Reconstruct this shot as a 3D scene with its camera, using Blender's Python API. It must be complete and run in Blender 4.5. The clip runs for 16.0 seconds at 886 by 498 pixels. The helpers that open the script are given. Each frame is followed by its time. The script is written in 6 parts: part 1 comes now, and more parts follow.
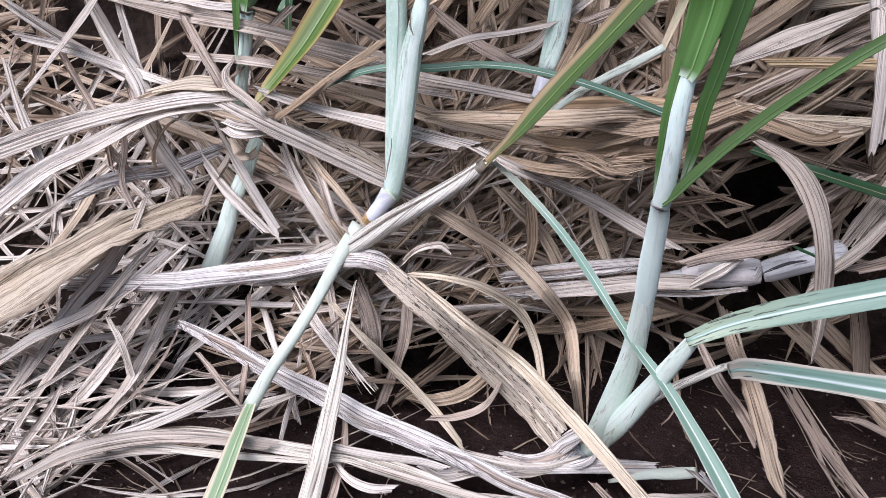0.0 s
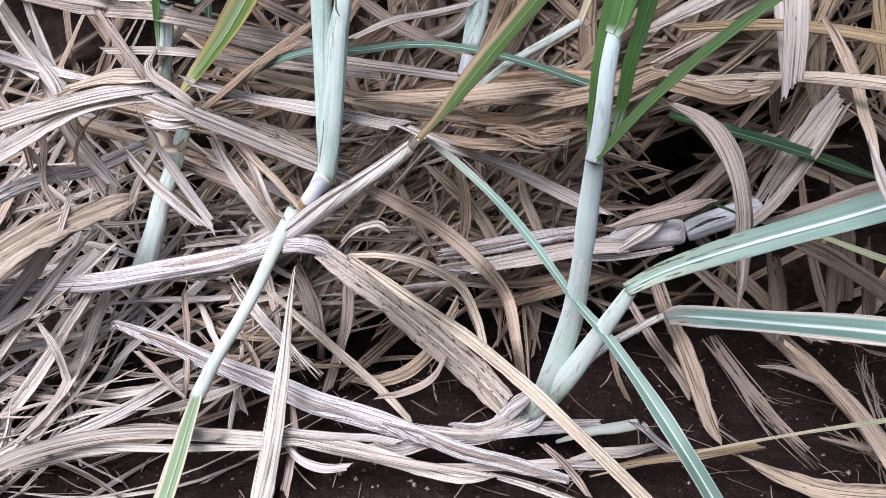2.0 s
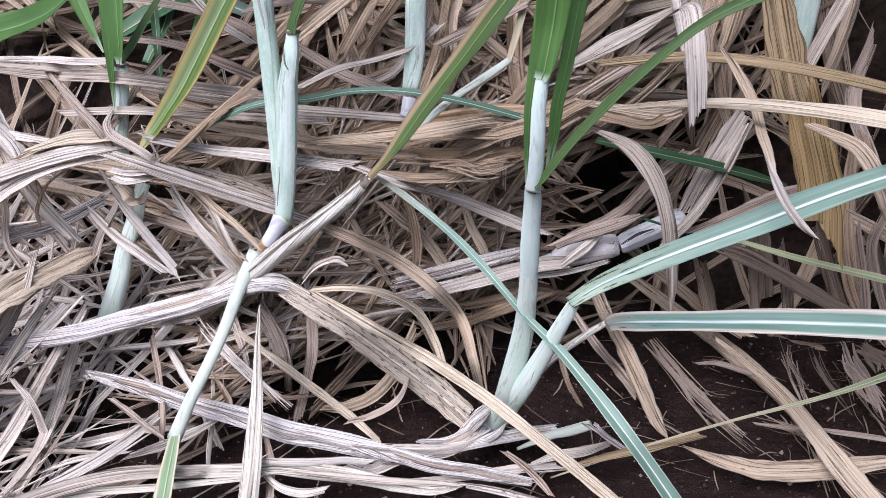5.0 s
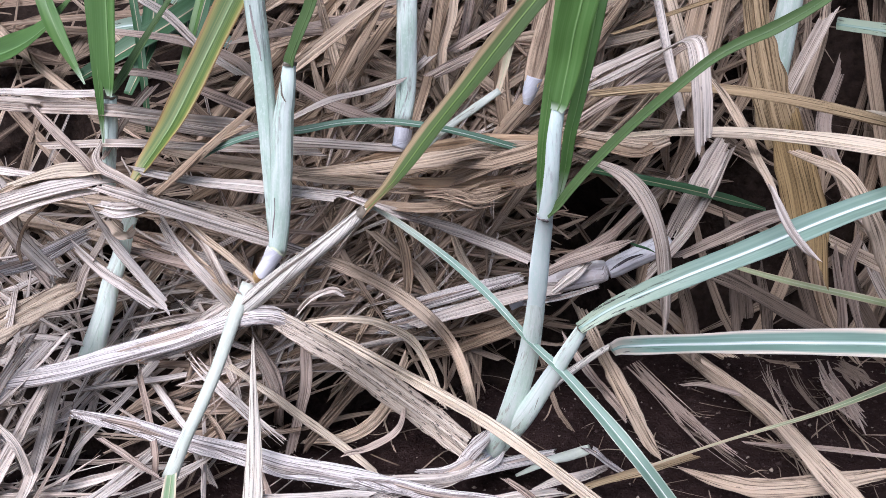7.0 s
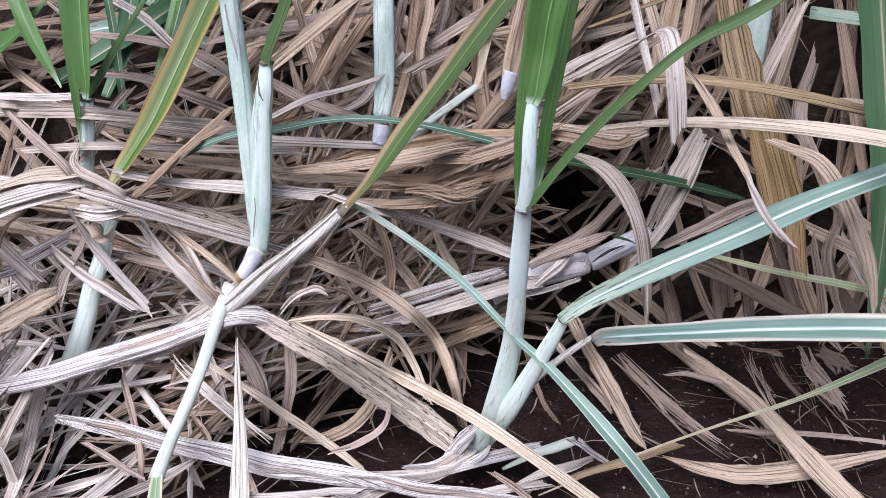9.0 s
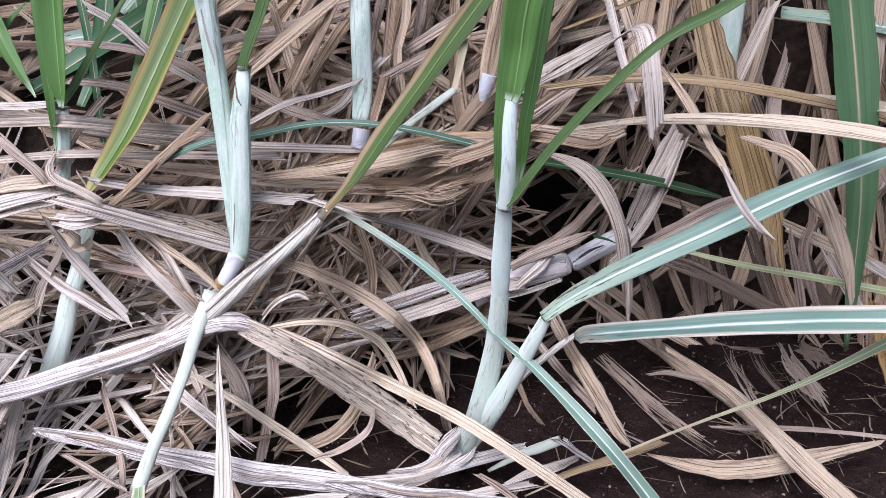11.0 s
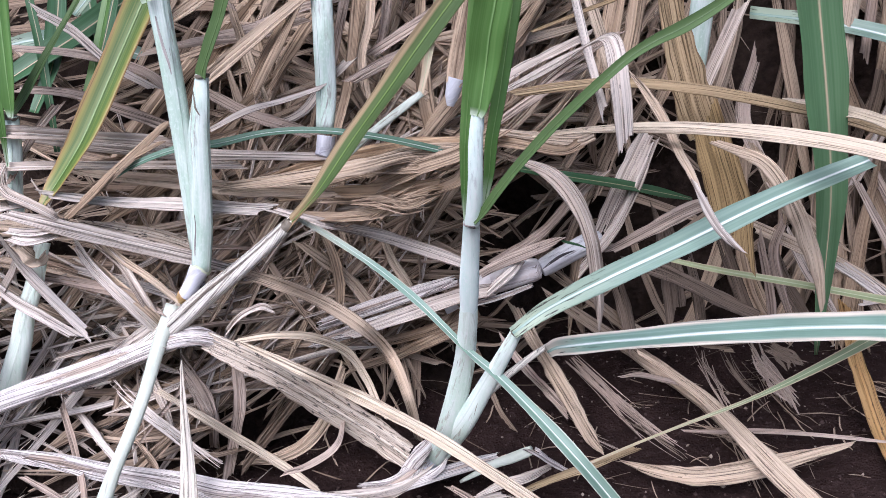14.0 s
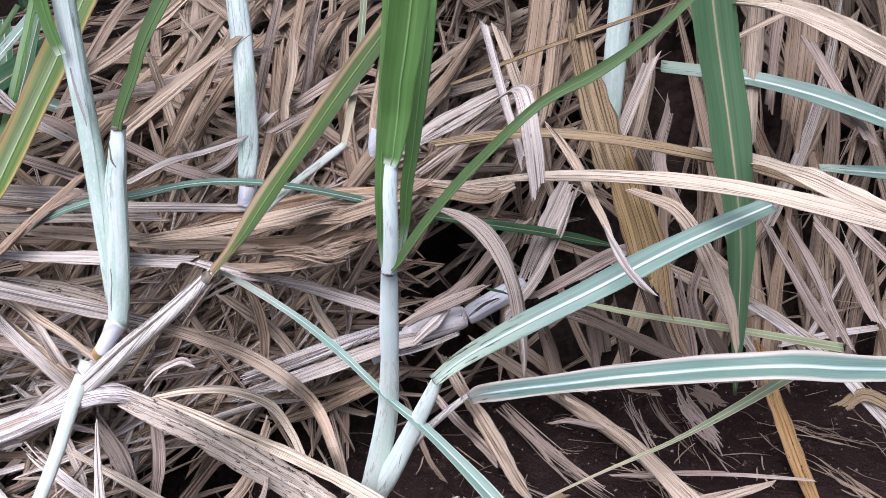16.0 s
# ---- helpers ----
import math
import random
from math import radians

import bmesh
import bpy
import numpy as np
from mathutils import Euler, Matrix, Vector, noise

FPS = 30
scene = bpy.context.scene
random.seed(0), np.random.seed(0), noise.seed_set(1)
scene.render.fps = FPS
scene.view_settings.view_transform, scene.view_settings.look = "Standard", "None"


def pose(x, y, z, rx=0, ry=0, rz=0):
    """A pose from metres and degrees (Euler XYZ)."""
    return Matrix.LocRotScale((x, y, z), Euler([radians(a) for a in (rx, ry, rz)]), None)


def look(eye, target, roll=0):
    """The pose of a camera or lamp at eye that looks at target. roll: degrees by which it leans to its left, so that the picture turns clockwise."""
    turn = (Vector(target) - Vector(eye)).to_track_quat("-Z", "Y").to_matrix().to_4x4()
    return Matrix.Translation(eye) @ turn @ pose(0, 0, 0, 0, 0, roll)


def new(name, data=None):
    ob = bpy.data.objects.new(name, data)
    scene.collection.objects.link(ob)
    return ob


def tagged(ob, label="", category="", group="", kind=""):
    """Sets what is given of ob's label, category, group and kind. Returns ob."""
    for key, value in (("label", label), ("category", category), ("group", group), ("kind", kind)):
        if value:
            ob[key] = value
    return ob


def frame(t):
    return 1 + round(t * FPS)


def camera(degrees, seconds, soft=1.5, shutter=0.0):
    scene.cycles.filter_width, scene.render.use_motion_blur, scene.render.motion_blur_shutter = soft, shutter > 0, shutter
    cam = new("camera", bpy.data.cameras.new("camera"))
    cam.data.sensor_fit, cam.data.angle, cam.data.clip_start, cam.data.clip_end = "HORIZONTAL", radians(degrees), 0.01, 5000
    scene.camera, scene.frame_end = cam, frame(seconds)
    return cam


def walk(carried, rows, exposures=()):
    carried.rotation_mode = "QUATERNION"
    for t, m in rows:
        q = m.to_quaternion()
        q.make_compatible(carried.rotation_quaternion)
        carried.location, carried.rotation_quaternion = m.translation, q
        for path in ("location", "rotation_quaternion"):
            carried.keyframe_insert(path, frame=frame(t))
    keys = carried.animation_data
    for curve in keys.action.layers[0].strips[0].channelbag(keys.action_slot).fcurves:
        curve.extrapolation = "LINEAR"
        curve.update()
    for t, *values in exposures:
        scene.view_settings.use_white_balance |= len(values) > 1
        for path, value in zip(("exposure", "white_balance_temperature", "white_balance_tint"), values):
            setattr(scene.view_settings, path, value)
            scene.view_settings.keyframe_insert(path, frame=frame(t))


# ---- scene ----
cam = camera(57.2, 16.0, soft=0.8)
PATH = [
    (0, (0.143, -0.617, 0.491), (-0.612, 1.068, -0.28), 2.2),
    (0.5, (0.14, -0.618, 0.492), (-0.572, 1.087, -0.271), 2.8),
    (1, (0.139, -0.622, 0.489), (-0.528, 1.106, -0.267), 2.8),
    (1.5, (0.136, -0.63, 0.482), (-0.483, 1.116, -0.274), 2.1),
    (2, (0.135, -0.644, 0.471), (-0.437, 1.117, -0.284), 0.8),
    (2.5, (0.142, -0.656, 0.468), (-0.397, 1.122, -0.271), 0.3),
    (3, (0.159, -0.665, 0.47), (-0.369, 1.126, -0.246), 0.2),
    (3.5, (0.175, -0.682, 0.466), (-0.344, 1.117, -0.238), -0.0),
    (4, (0.178, -0.693, 0.463), (-0.334, 1.112, -0.229), -0.6),
    (4.5, (0.155, -0.701, 0.473), (-0.316, 1.122, -0.201), -1.0),
    (4.7, (0.148, -0.698, 0.491), (-0.311, 1.118, -0.21), -1.5),
    (6.8, (0.091, -0.711, 0.503), (-0.227, 1.154, -0.146), -1.4),
    (7, (0.089, -0.712, 0.5), (-0.222, 1.157, -0.14), -1.5),
    (7.5, (0.089, -0.712, 0.501), (-0.211, 1.158, -0.143), -1.7),
    (8, (0.092, -0.71, 0.504), (-0.204, 1.157, -0.15), -2.0),
    (8.5, (0.094, -0.713, 0.498), (-0.195, 1.158, -0.146), -2.3),
    (9, (0.095, -0.714, 0.498), (-0.185, 1.158, -0.147), -2.5),
    (11.5, (0.093, -0.718, 0.487), (-0.132, 1.172, -0.128), -3.2),
    (12, (0.102, -0.712, 0.489), (-0.124, 1.176, -0.132), -3.3),
    (12.5, (0.102, -0.708, 0.495), (-0.108, 1.178, -0.139), -3.3),
    (13, (0.101, -0.706, 0.495), (-0.092, 1.182, -0.137), -3.3),
    (13.5, (0.099, -0.708, 0.487), (-0.077, 1.187, -0.126), -3.5),
    (14, (0.097, -0.694, 0.506), (-0.068, 1.187, -0.151), -3.3),
    (14.5, (0.099, -0.691, 0.508), (-0.061, 1.19, -0.152), -3.3),
    (15, (0.099, -0.692, 0.503), (-0.052, 1.194, -0.143), -3.4),
    (15.5, (0.105, -0.695, 0.494), (-0.029, 1.206, -0.113), -3.4),
    (15.7, (0.102, -0.699, 0.496), (0.02, 1.212, -0.088), -2.9),
    (16, (0.115, -0.697, 0.503), (0.098, 1.228, -0.04), -2.9),
]
walk(cam, [(t, look(eye, target, roll)) for t, eye, target, roll in PATH], [(0.0, 0.14, 5710, 17.5), (4.5, 0.14, 5660, 18.5), (9.0, 0.18, 5630, 20), (13.5, 0.24, 5630, 20.5), (16.0, 0.29, 5630, 21)])

# ---- daylight: overcast sky ----
world = bpy.data.worlds.new("overcast_sky")
scene.world = world
world.use_nodes = True
wt = world.node_tree
sky = wt.nodes.new("ShaderNodeTexSky")
sky.sky_type = "NISHITA"
sky.sun_disc = False
sky.sun_elevation = radians(50)
sky.sun_rotation = radians(200)
sky.dust_density = 4.0
wt.links.new(sky.outputs[0], wt.nodes["Background"].inputs[0])
wt.nodes["Background"].inputs[1].default_value = 0.14
sun_data = bpy.data.lights.new("sun", "SUN")
sun_data.energy, sun_data.angle, sun_data.color = 2.7, radians(45), (1.0, 0.975, 0.935)
sun = new("sun", sun_data)
sun.matrix_world = look((-1.2, -2.9, 3.8), (0, 0, 0))


# ---- materials ----
def shader(name, rough=0.6, spec=0.3):
    m = bpy.data.materials.new(name)
    m.use_nodes = True
    nt = m.node_tree
    b = nt.nodes["Principled BSDF"]
    b.inputs["Roughness"].default_value = rough
    b.inputs["Specular IOR Level"].default_value = spec
    return m, nt, b


def lnk(nt, a, b):
    nt.links.new(a, b)


def uvmap(nt, name, scale):
    u = nt.nodes.new("ShaderNodeUVMap")
    u.uv_map = name
    mp = nt.nodes.new("ShaderNodeMapping")
    mp.inputs["Scale"].default_value = scale
    lnk(nt, u.outputs[0], mp.inputs[0])
    return mp.outputs[0]


def noisy(nt, vec, scale=1.0, detail=3.0, rough=0.6, w=None):
    n = nt.nodes.new("ShaderNodeTexNoise")
    n.inputs["Scale"].default_value = scale
    n.inputs["Detail"].default_value = detail
    n.inputs["Roughness"].default_value = rough
    if w is not None:
        n.noise_dimensions = "4D"
        lnk(nt, w, n.inputs["W"])
    if vec is not None:
        lnk(nt, vec, n.inputs["Vector"])
    return n.outputs["Fac"]


def ramp(nt, fac, stops):
    r = nt.nodes.new("ShaderNodeValToRGB")
    while len(r.color_ramp.elements) < len(stops):
        r.color_ramp.elements.new(0.5)
    for e, (p, c) in zip(r.color_ramp.elements, stops):
        e.position = p
        e.color = (*c, 1) if len(c) == 3 else c
    lnk(nt, fac, r.inputs[0])
    return r.outputs[0]


def grey(a):
    return (a, a, a)


def blend(nt, a, b, fac, mode="MIX"):
    m = nt.nodes.new("ShaderNodeMix")
    m.data_type, m.blend_type = "RGBA", mode
    for sock, v in ((m.inputs[6], a), (m.inputs[7], b), (m.inputs[0], fac)):
        if hasattr(v, "is_output"):
            lnk(nt, v, sock)
        elif isinstance(v, (int, float)):
            sock.default_value = v
        else:
            sock.default_value = (*v, 1)
    return m.outputs[2]


def maths(nt, op, a, b=0.0):
    m = nt.nodes.new("ShaderNodeMath")
    m.operation = op
    for sock, v in ((m.inputs[0], a), (m.inputs[1], b)):
        if hasattr(v, "is_output"):
            lnk(nt, v, sock)
        else:
            sock.default_value = v
    return m.outputs[0]


def bumped(nt, b, height, strength, dist):
    n = nt.nodes.new("ShaderNodeBump")
    n.inputs["Strength"].default_value = strength
    n.inputs["Distance"].default_value = dist
    lnk(nt, height, n.inputs["Height"])
    lnk(nt, n.outputs[0], b.inputs["Normal"])


def chance(nt, island=False):
    if island:
        return nt.nodes.new("ShaderNodeNewGeometry").outputs["Random Per Island"]
    return nt.nodes.new("ShaderNodeObjectInfo").outputs["Random"]


def thin(nt, b, colour, amount):
    """A leaf lets some light through."""
    t = nt.nodes.new("ShaderNodeBsdfTranslucent")
    lnk(nt, colour, t.inputs[0])
    mx = nt.nodes.new("ShaderNodeMixShader")
    mx.inputs[0].default_value = amount
    lnk(nt, b.outputs[0], mx.inputs[1])
    lnk(nt, t.outputs[0], mx.inputs[2])
    lnk(nt, mx.outputs[0], nt.nodes["Material Output"].inputs[0])


def dry_material(name, light, mid, dark, island=False, spots=0.10, streak=0.14, vary=1.0, coarse=2.0):
    """Weathered dead cane leaf: thin brown veins along a bleached blade, rain stains, mould specks, browned margins
    with a painted shadow line.
    """
    m, nt, b = shader(name, 0.8, 0.15)
    rnd = chance(nt, island)
    seed = maths(nt, "MULTIPLY", rnd, 37.0)
    fibre = noisy(nt, uvmap(nt, "lay", (1000, 6, 1)), 1.0, 2, 0.6, seed)
    vein = noisy(nt, uvmap(nt, "lay", (430, 1.6, 1)), 1.0, 2, 0.5, seed)
    patch = noisy(nt, uvmap(nt, "lay", (75, 17, 1)), 1.0, 4, 0.65, seed)
    wide = noisy(nt, uvmap(nt, "lay", (14, 6, 1)), 1.0, 3, 0.6, seed)
    half = tuple(0.5 * (p + q) for p, q in zip(mid, dark))
    spread = maths(nt, "ADD", maths(nt, "MULTIPLY", maths(nt, "SUBTRACT", rnd, 0.45), vary), 0.45)
    tone = ramp(nt, spread, [(0.0, mid), (0.25, light), (0.65, light), (0.85, mid), (1.0, half)])
    c = blend(nt, tone, mid, ramp(nt, wide, [(0.42, grey(0)), (0.62, grey(0.55))]))
    c = blend(nt, c, half, ramp(nt, patch, [(0.56, grey(0)), (0.72, grey(0.45))]))
    c = blend(nt, c, tuple(min(0.88, 1.1 * v) for v in light), ramp(nt, vein, [(0.54, grey(0)), (0.62, grey(0.6))]))
    c = blend(nt, c, half, ramp(nt, fibre, [(0.33, grey(0.6)), (0.43, grey(0))]))
    # thin dark veins, broken along their length
    split = noisy(nt, uvmap(nt, "lay", (560, 2.6, 1)), 1.0, 1, 0.4, seed)
    crack = ramp(nt, maths(nt, "ABSOLUTE", maths(nt, "SUBTRACT", split, 0.5)), [(0.007 * coarse, grey(0.85)), (0.018 * coarse, grey(0))])
    crack = maths(nt, "MULTIPLY", crack, ramp(nt, patch, [(0.40 - 0.2 * streak, grey(0.12 + streak)), (0.60 - 0.2 * streak, grey(1))]))
    c = blend(nt, c, tuple(0.5 * v for v in dark), crack)
    # brown lines in the grooves, with pleat shadow put into their colour
    groove_shade = ramp(nt, vein, [(0.33, grey(0.65)), (0.38, grey(0))])
    c = blend(nt, c, tuple(0.7 * v for v in dark), groove_shade)
    # short dashes, stains and mould specks
    speck = noisy(nt, uvmap(nt, "lay", (380, 90, 1)), 1.0, 4, 0.7, seed)
    zone = noisy(nt, uvmap(nt, "lay", (30, 9, 1)), 1.0, 2, 0.5, seed)
    dash = noisy(nt, uvmap(nt, "lay", (1100, 70, 1)), 1.0, 3, 0.7, seed)
    c = blend(nt, c, tuple(0.6 * v for v in dark), maths(nt, "MULTIPLY", ramp(nt, dash, [(0.57 - 0.05 * (streak > 0.45), grey(0)), (0.65 - 0.06 * (streak > 0.45), grey(0.8))]), ramp(nt, patch, [(0.44, grey(0.15)), (0.62, grey(1))])))
    sp = maths(nt, "MULTIPLY", ramp(nt, speck, [(0.60 - 0.05 * (spots > 0.6), grey(0)), (0.68 - 0.07 * (spots > 0.6), grey(1))]), ramp(nt, zone, [(0.62 - spots, grey(0)), (0.72 - spots * 0.5, grey(0.9))]))
    c = blend(nt, c, (0.04, 0.033, 0.03), sp)
    u = nt.nodes.new("ShaderNodeUVMap")
    u.uv_map = "frac"
    sep = nt.nodes.new("ShaderNodeSeparateXYZ")
    lnk(nt, u.outputs[0], sep.inputs[0])
    out = maths(nt, "ABSOLUTE", maths(nt, "SUBTRACT", maths(nt, "MULTIPLY", sep.outputs[0], 2.0), 1.0))
    out = maths(nt, "ADD", out, maths(nt, "MULTIPLY", maths(nt, "SUBTRACT", patch, 0.5), 0.35))
    # browned margin, which also paints the shadow line along the edge
    c = blend(nt, c, dark, ramp(nt, out, [(0.90, grey(0)), (0.97, grey(0.55))]))
    lnk(nt, c, b.inputs["Base Color"])
    h = maths(nt, "ADD", vein, maths(nt, "MULTIPLY", fibre, 0.4))
    h = maths(nt, "SUBTRACT", h, maths(nt, "MULTIPLY", crack, 0.6))
    bumped(nt, b, h, 0.6, 0.0012)
    thin(nt, b, c, 0.08)
    return m


PALE = ((0.80, 0.735, 0.665), (0.60, 0.51, 0.425), (0.20, 0.145, 0.11))
TONES = {
    "pale": dry_material("dry_leaf_pale", *PALE, vary=0.8),
    "straw": dry_material("dry_leaf_straw", (0.82, 0.765, 0.665), (0.69, 0.61, 0.50), (0.27, 0.20, 0.14), streak=0.35, coarse=1.4, spots=0.05, vary=0.3),
    "cream": dry_material("dry_leaf_cream", (0.74, 0.645, 0.505), (0.62, 0.515, 0.385), (0.32, 0.235, 0.16), spots=0.05, streak=0.2, vary=0.3),
    "tan": dry_material("dry_leaf_tan", (0.67, 0.55, 0.42), (0.50, 0.385, 0.275), (0.19, 0.135, 0.095), vary=0.8),
    "ochre": dry_material("dry_leaf_ochre", (0.40, 0.285, 0.14), (0.29, 0.195, 0.085), (0.12, 0.075, 0.035), streak=0.4, coarse=1.5, spots=0.05, vary=0.3),
    "gold": dry_material("dry_leaf_gold", (0.50, 0.385, 0.235), (0.36, 0.26, 0.145), (0.16, 0.105, 0.055), streak=0.4, coarse=1.8, spots=0.05, vary=0.8),
    "grey": dry_material("dry_leaf_grey", (0.60, 0.495, 0.415), (0.45, 0.35, 0.28), (0.15, 0.11, 0.088), vary=0.8),
    "brown": dry_material("dry_leaf_brown", (0.57, 0.44, 0.315), (0.41, 0.30, 0.20), (0.15, 0.10, 0.068), vary=0.8),
    "rustbrown": dry_material("dry_leaf_russet", (0.56, 0.41, 0.265), (0.41, 0.275, 0.165), (0.16, 0.105, 0.066), vary=0.6),
    "streaky": dry_material("dry_leaf_streaky", (0.67, 0.57, 0.44), (0.44, 0.335, 0.235), (0.17, 0.11, 0.075), streak=0.5, vary=0.1, coarse=1.3),
    # rotted leaf, deepened further to paint the shade of the hollow
    "rotten_shaded": dry_material("dry_leaf_rotten_shaded", (0.29, 0.228, 0.178), (0.20, 0.152, 0.115), (0.07, 0.052, 0.039)),
    "rust": dry_material("dry_leaf_rust", (0.60, 0.39, 0.17), (0.48, 0.28, 0.11), (0.20, 0.12, 0.06), spots=0.4),
    "spotted": dry_material("dry_leaf_spotted", (0.82, 0.745, 0.64), (0.70, 0.61, 0.50), (0.34, 0.26, 0.19), spots=0.62, streak=0.3),
    "log": dry_material("dry_sheath_grey", (0.84, 0.79, 0.745), (0.66, 0.585, 0.53), (0.15, 0.105, 0.09), spots=0.35, streak=0.6, vary=0.2, coarse=1.9),
}
litter_pale = dry_material("litter_pale", (0.80, 0.725, 0.645), (0.52, 0.425, 0.345), (0.16, 0.115, 0.088), island=True)
litter_brown = dry_material("litter_brown", (0.56, 0.44, 0.33), (0.38, 0.28, 0.20), (0.12, 0.082, 0.056), island=True)
# darker copy of litter_brown: shade inside the heap put into the colour
litter_shaded = dry_material("litter_brown_shaded", (0.42, 0.325, 0.24), (0.27, 0.20, 0.145), (0.09, 0.063, 0.045), island=True)


def green_material(name, body, vein, edge=None, edge_at=0.8, gloss=0.42, through_light=0.18, base=None, base_to=0.06, bruise=0.0, lean=0.0, inner=None):
    """Living blade: fine parallel veins; edge: colour of the dying margins, inner: of the band beside them, lean: how far they sit to one side."""
    m, nt, b = shader(name, gloss, 0.4)
    seed = maths(nt, "MULTIPLY", chance(nt), 23.0)
    line = noisy(nt, uvmap(nt, "lay", (900, 3, 1)), 1.0, 2, 0.5, seed)
    big = noisy(nt, uvmap(nt, "lay", (60, 9, 1)), 1.0, 3, 0.6, seed)
    c = blend(nt, body, vein, ramp(nt, line, [(0.45, grey(0)), (0.7, grey(0.55))]))
    c = blend(nt, c, tuple(0.6 * v for v in body), ramp(nt, big, [(0.45, grey(0)), (0.75, grey(0.6))]))
    band = noisy(nt, uvmap(nt, "lay", (170, 1.5, 1)), 1.0, 2, 0.5, seed)
    c = blend(nt, c, tuple(min(0.8, 1.25 * v + 0.02) for v in vein), ramp(nt, band, [(0.52, grey(0)), (0.68, grey(0.45))]))
    u = nt.nodes.new("ShaderNodeUVMap")
    u.uv_map = "frac"
    sep = nt.nodes.new("ShaderNodeSeparateXYZ")
    lnk(nt, u.outputs[0], sep.inputs[0])
    along = maths(nt, "ADD", sep.outputs[1], maths(nt, "MULTIPLY", maths(nt, "SUBTRACT", big, 0.5), base_to * 0.8))
    if base:
        c = blend(nt, c, base, ramp(nt, along, [(base_to * 0.35, grey(0.95)), (base_to * 1.4, grey(0))]))
    if bruise:
        mark = noisy(nt, uvmap(nt, "lay", (420, 45, 1)), 1.0, 3, 0.6, seed)
        c = blend(nt, c, (0.035, 0.03, 0.025), maths(nt, "MULTIPLY", ramp(nt, mark, [(0.565, grey(0)), (0.62, grey(0.9))]), ramp(nt, along, [(bruise * 0.5, grey(1)), (bruise, grey(0))])))
    if edge:
        out = maths(nt, "ABSOLUTE", maths(nt, "ADD", maths(nt, "SUBTRACT", maths(nt, "MULTIPLY", sep.outputs[0], 2.0), 1.0), lean))
        out = maths(nt, "ADD", out, maths(nt, "MULTIPLY", maths(nt, "SUBTRACT", big, 0.5), 0.4))
        if inner:
            c = blend(nt, c, inner, ramp(nt, out, [(edge_at - 0.4, grey(0)), (edge_at - 0.12, grey(0.7))]))
        c = blend(nt, c, edge, ramp(nt, out, [(edge_at - 0.12, grey(0)), (edge_at + 0.06, grey(1))]))
        c = blend(nt, c, tuple(0.35 * v for v in edge), ramp(nt, maths(nt, "MULTIPLY", line, out), [(0.50, grey(0)), (0.62, grey(0.6))]))
    scar = noisy(nt, uvmap(nt, "lay", (260, 60, 1)), 1.0, 2, 0.5, seed)
    c = blend(nt, c, (0.06, 0.05, 0.03), ramp(nt, scar, [(0.74, grey(0)), (0.78, grey(0.7))]))
    lnk(nt, c, b.inputs["Base Color"])
    bumped(nt, b, line, 0.25, 0.0006)
    thin(nt, b, c, through_light)
    return m


leaf_green = green_material("leaf_fresh_green", (0.105, 0.225, 0.055), (0.155, 0.285, 0.085), base=(0.56, 0.66, 0.50), base_to=0.10)
leaf_dull = green_material("leaf_olive_green", (0.092, 0.165, 0.052), (0.135, 0.215, 0.075), gloss=0.6)
leaf_dark = green_material("leaf_deep_green", (0.060, 0.155, 0.066), (0.10, 0.22, 0.11))
leaf_big = green_material("leaf_broad_green", (0.115, 0.235, 0.110), (0.17, 0.30, 0.155), gloss=0.5)
leaf_teal = green_material("leaf_blue_green", (0.255, 0.385, 0.305), (0.37, 0.495, 0.42), gloss=0.4, base=(0.42, 0.51, 0.37), base_to=0.28, bruise=0.42)
leaf_bent = green_material("leaf_mint_green", (0.19, 0.31, 0.235), (0.29, 0.41, 0.335), (0.62, 0.66, 0.56), 0.95, gloss=0.42, base=(0.60, 0.60, 0.48), base_to=0.12)
leaf_arch = green_material("leaf_dull_green", (0.115, 0.215, 0.145), (0.20, 0.32, 0.24), gloss=0.5)
leaf_tealedge = green_material("leaf_blue_green_dry_edge", (0.225, 0.365, 0.290), (0.35, 0.49, 0.41), (0.80, 0.73, 0.61), 0.78, gloss=0.4, base=(0.62, 0.54, 0.43), base_to=0.17, bruise=0.3)
leaf_slim = green_material("leaf_yellowish_green", (0.34, 0.40, 0.21), (0.50, 0.53, 0.33), (0.62, 0.54, 0.36), 0.85)
leaf_yellow = green_material("leaf_yellow_striped", (0.105, 0.185, 0.038), (0.27, 0.32, 0.07), (0.40, 0.25, 0.085), 0.91, base=(0.46, 0.38, 0.18), base_to=0.10, inner=(0.42, 0.37, 0.09))
leaf_striped = green_material("leaf_pale_striped", (0.30, 0.44, 0.24), (0.50, 0.60, 0.42), (0.76, 0.68, 0.50), 0.72)
leaf_fade = green_material("leaf_fading", (0.25, 0.33, 0.18), (0.38, 0.43, 0.28), (0.60, 0.50, 0.34), 0.85, base=(0.66, 0.53, 0.38), base_to=0.5)
leaf_browning = green_material("leaf_browning", (0.080, 0.140, 0.042), (0.14, 0.20, 0.07), (0.55, 0.42, 0.25), 0.82, base=(0.36, 0.24, 0.13), base_to=0.16, lean=-0.25)


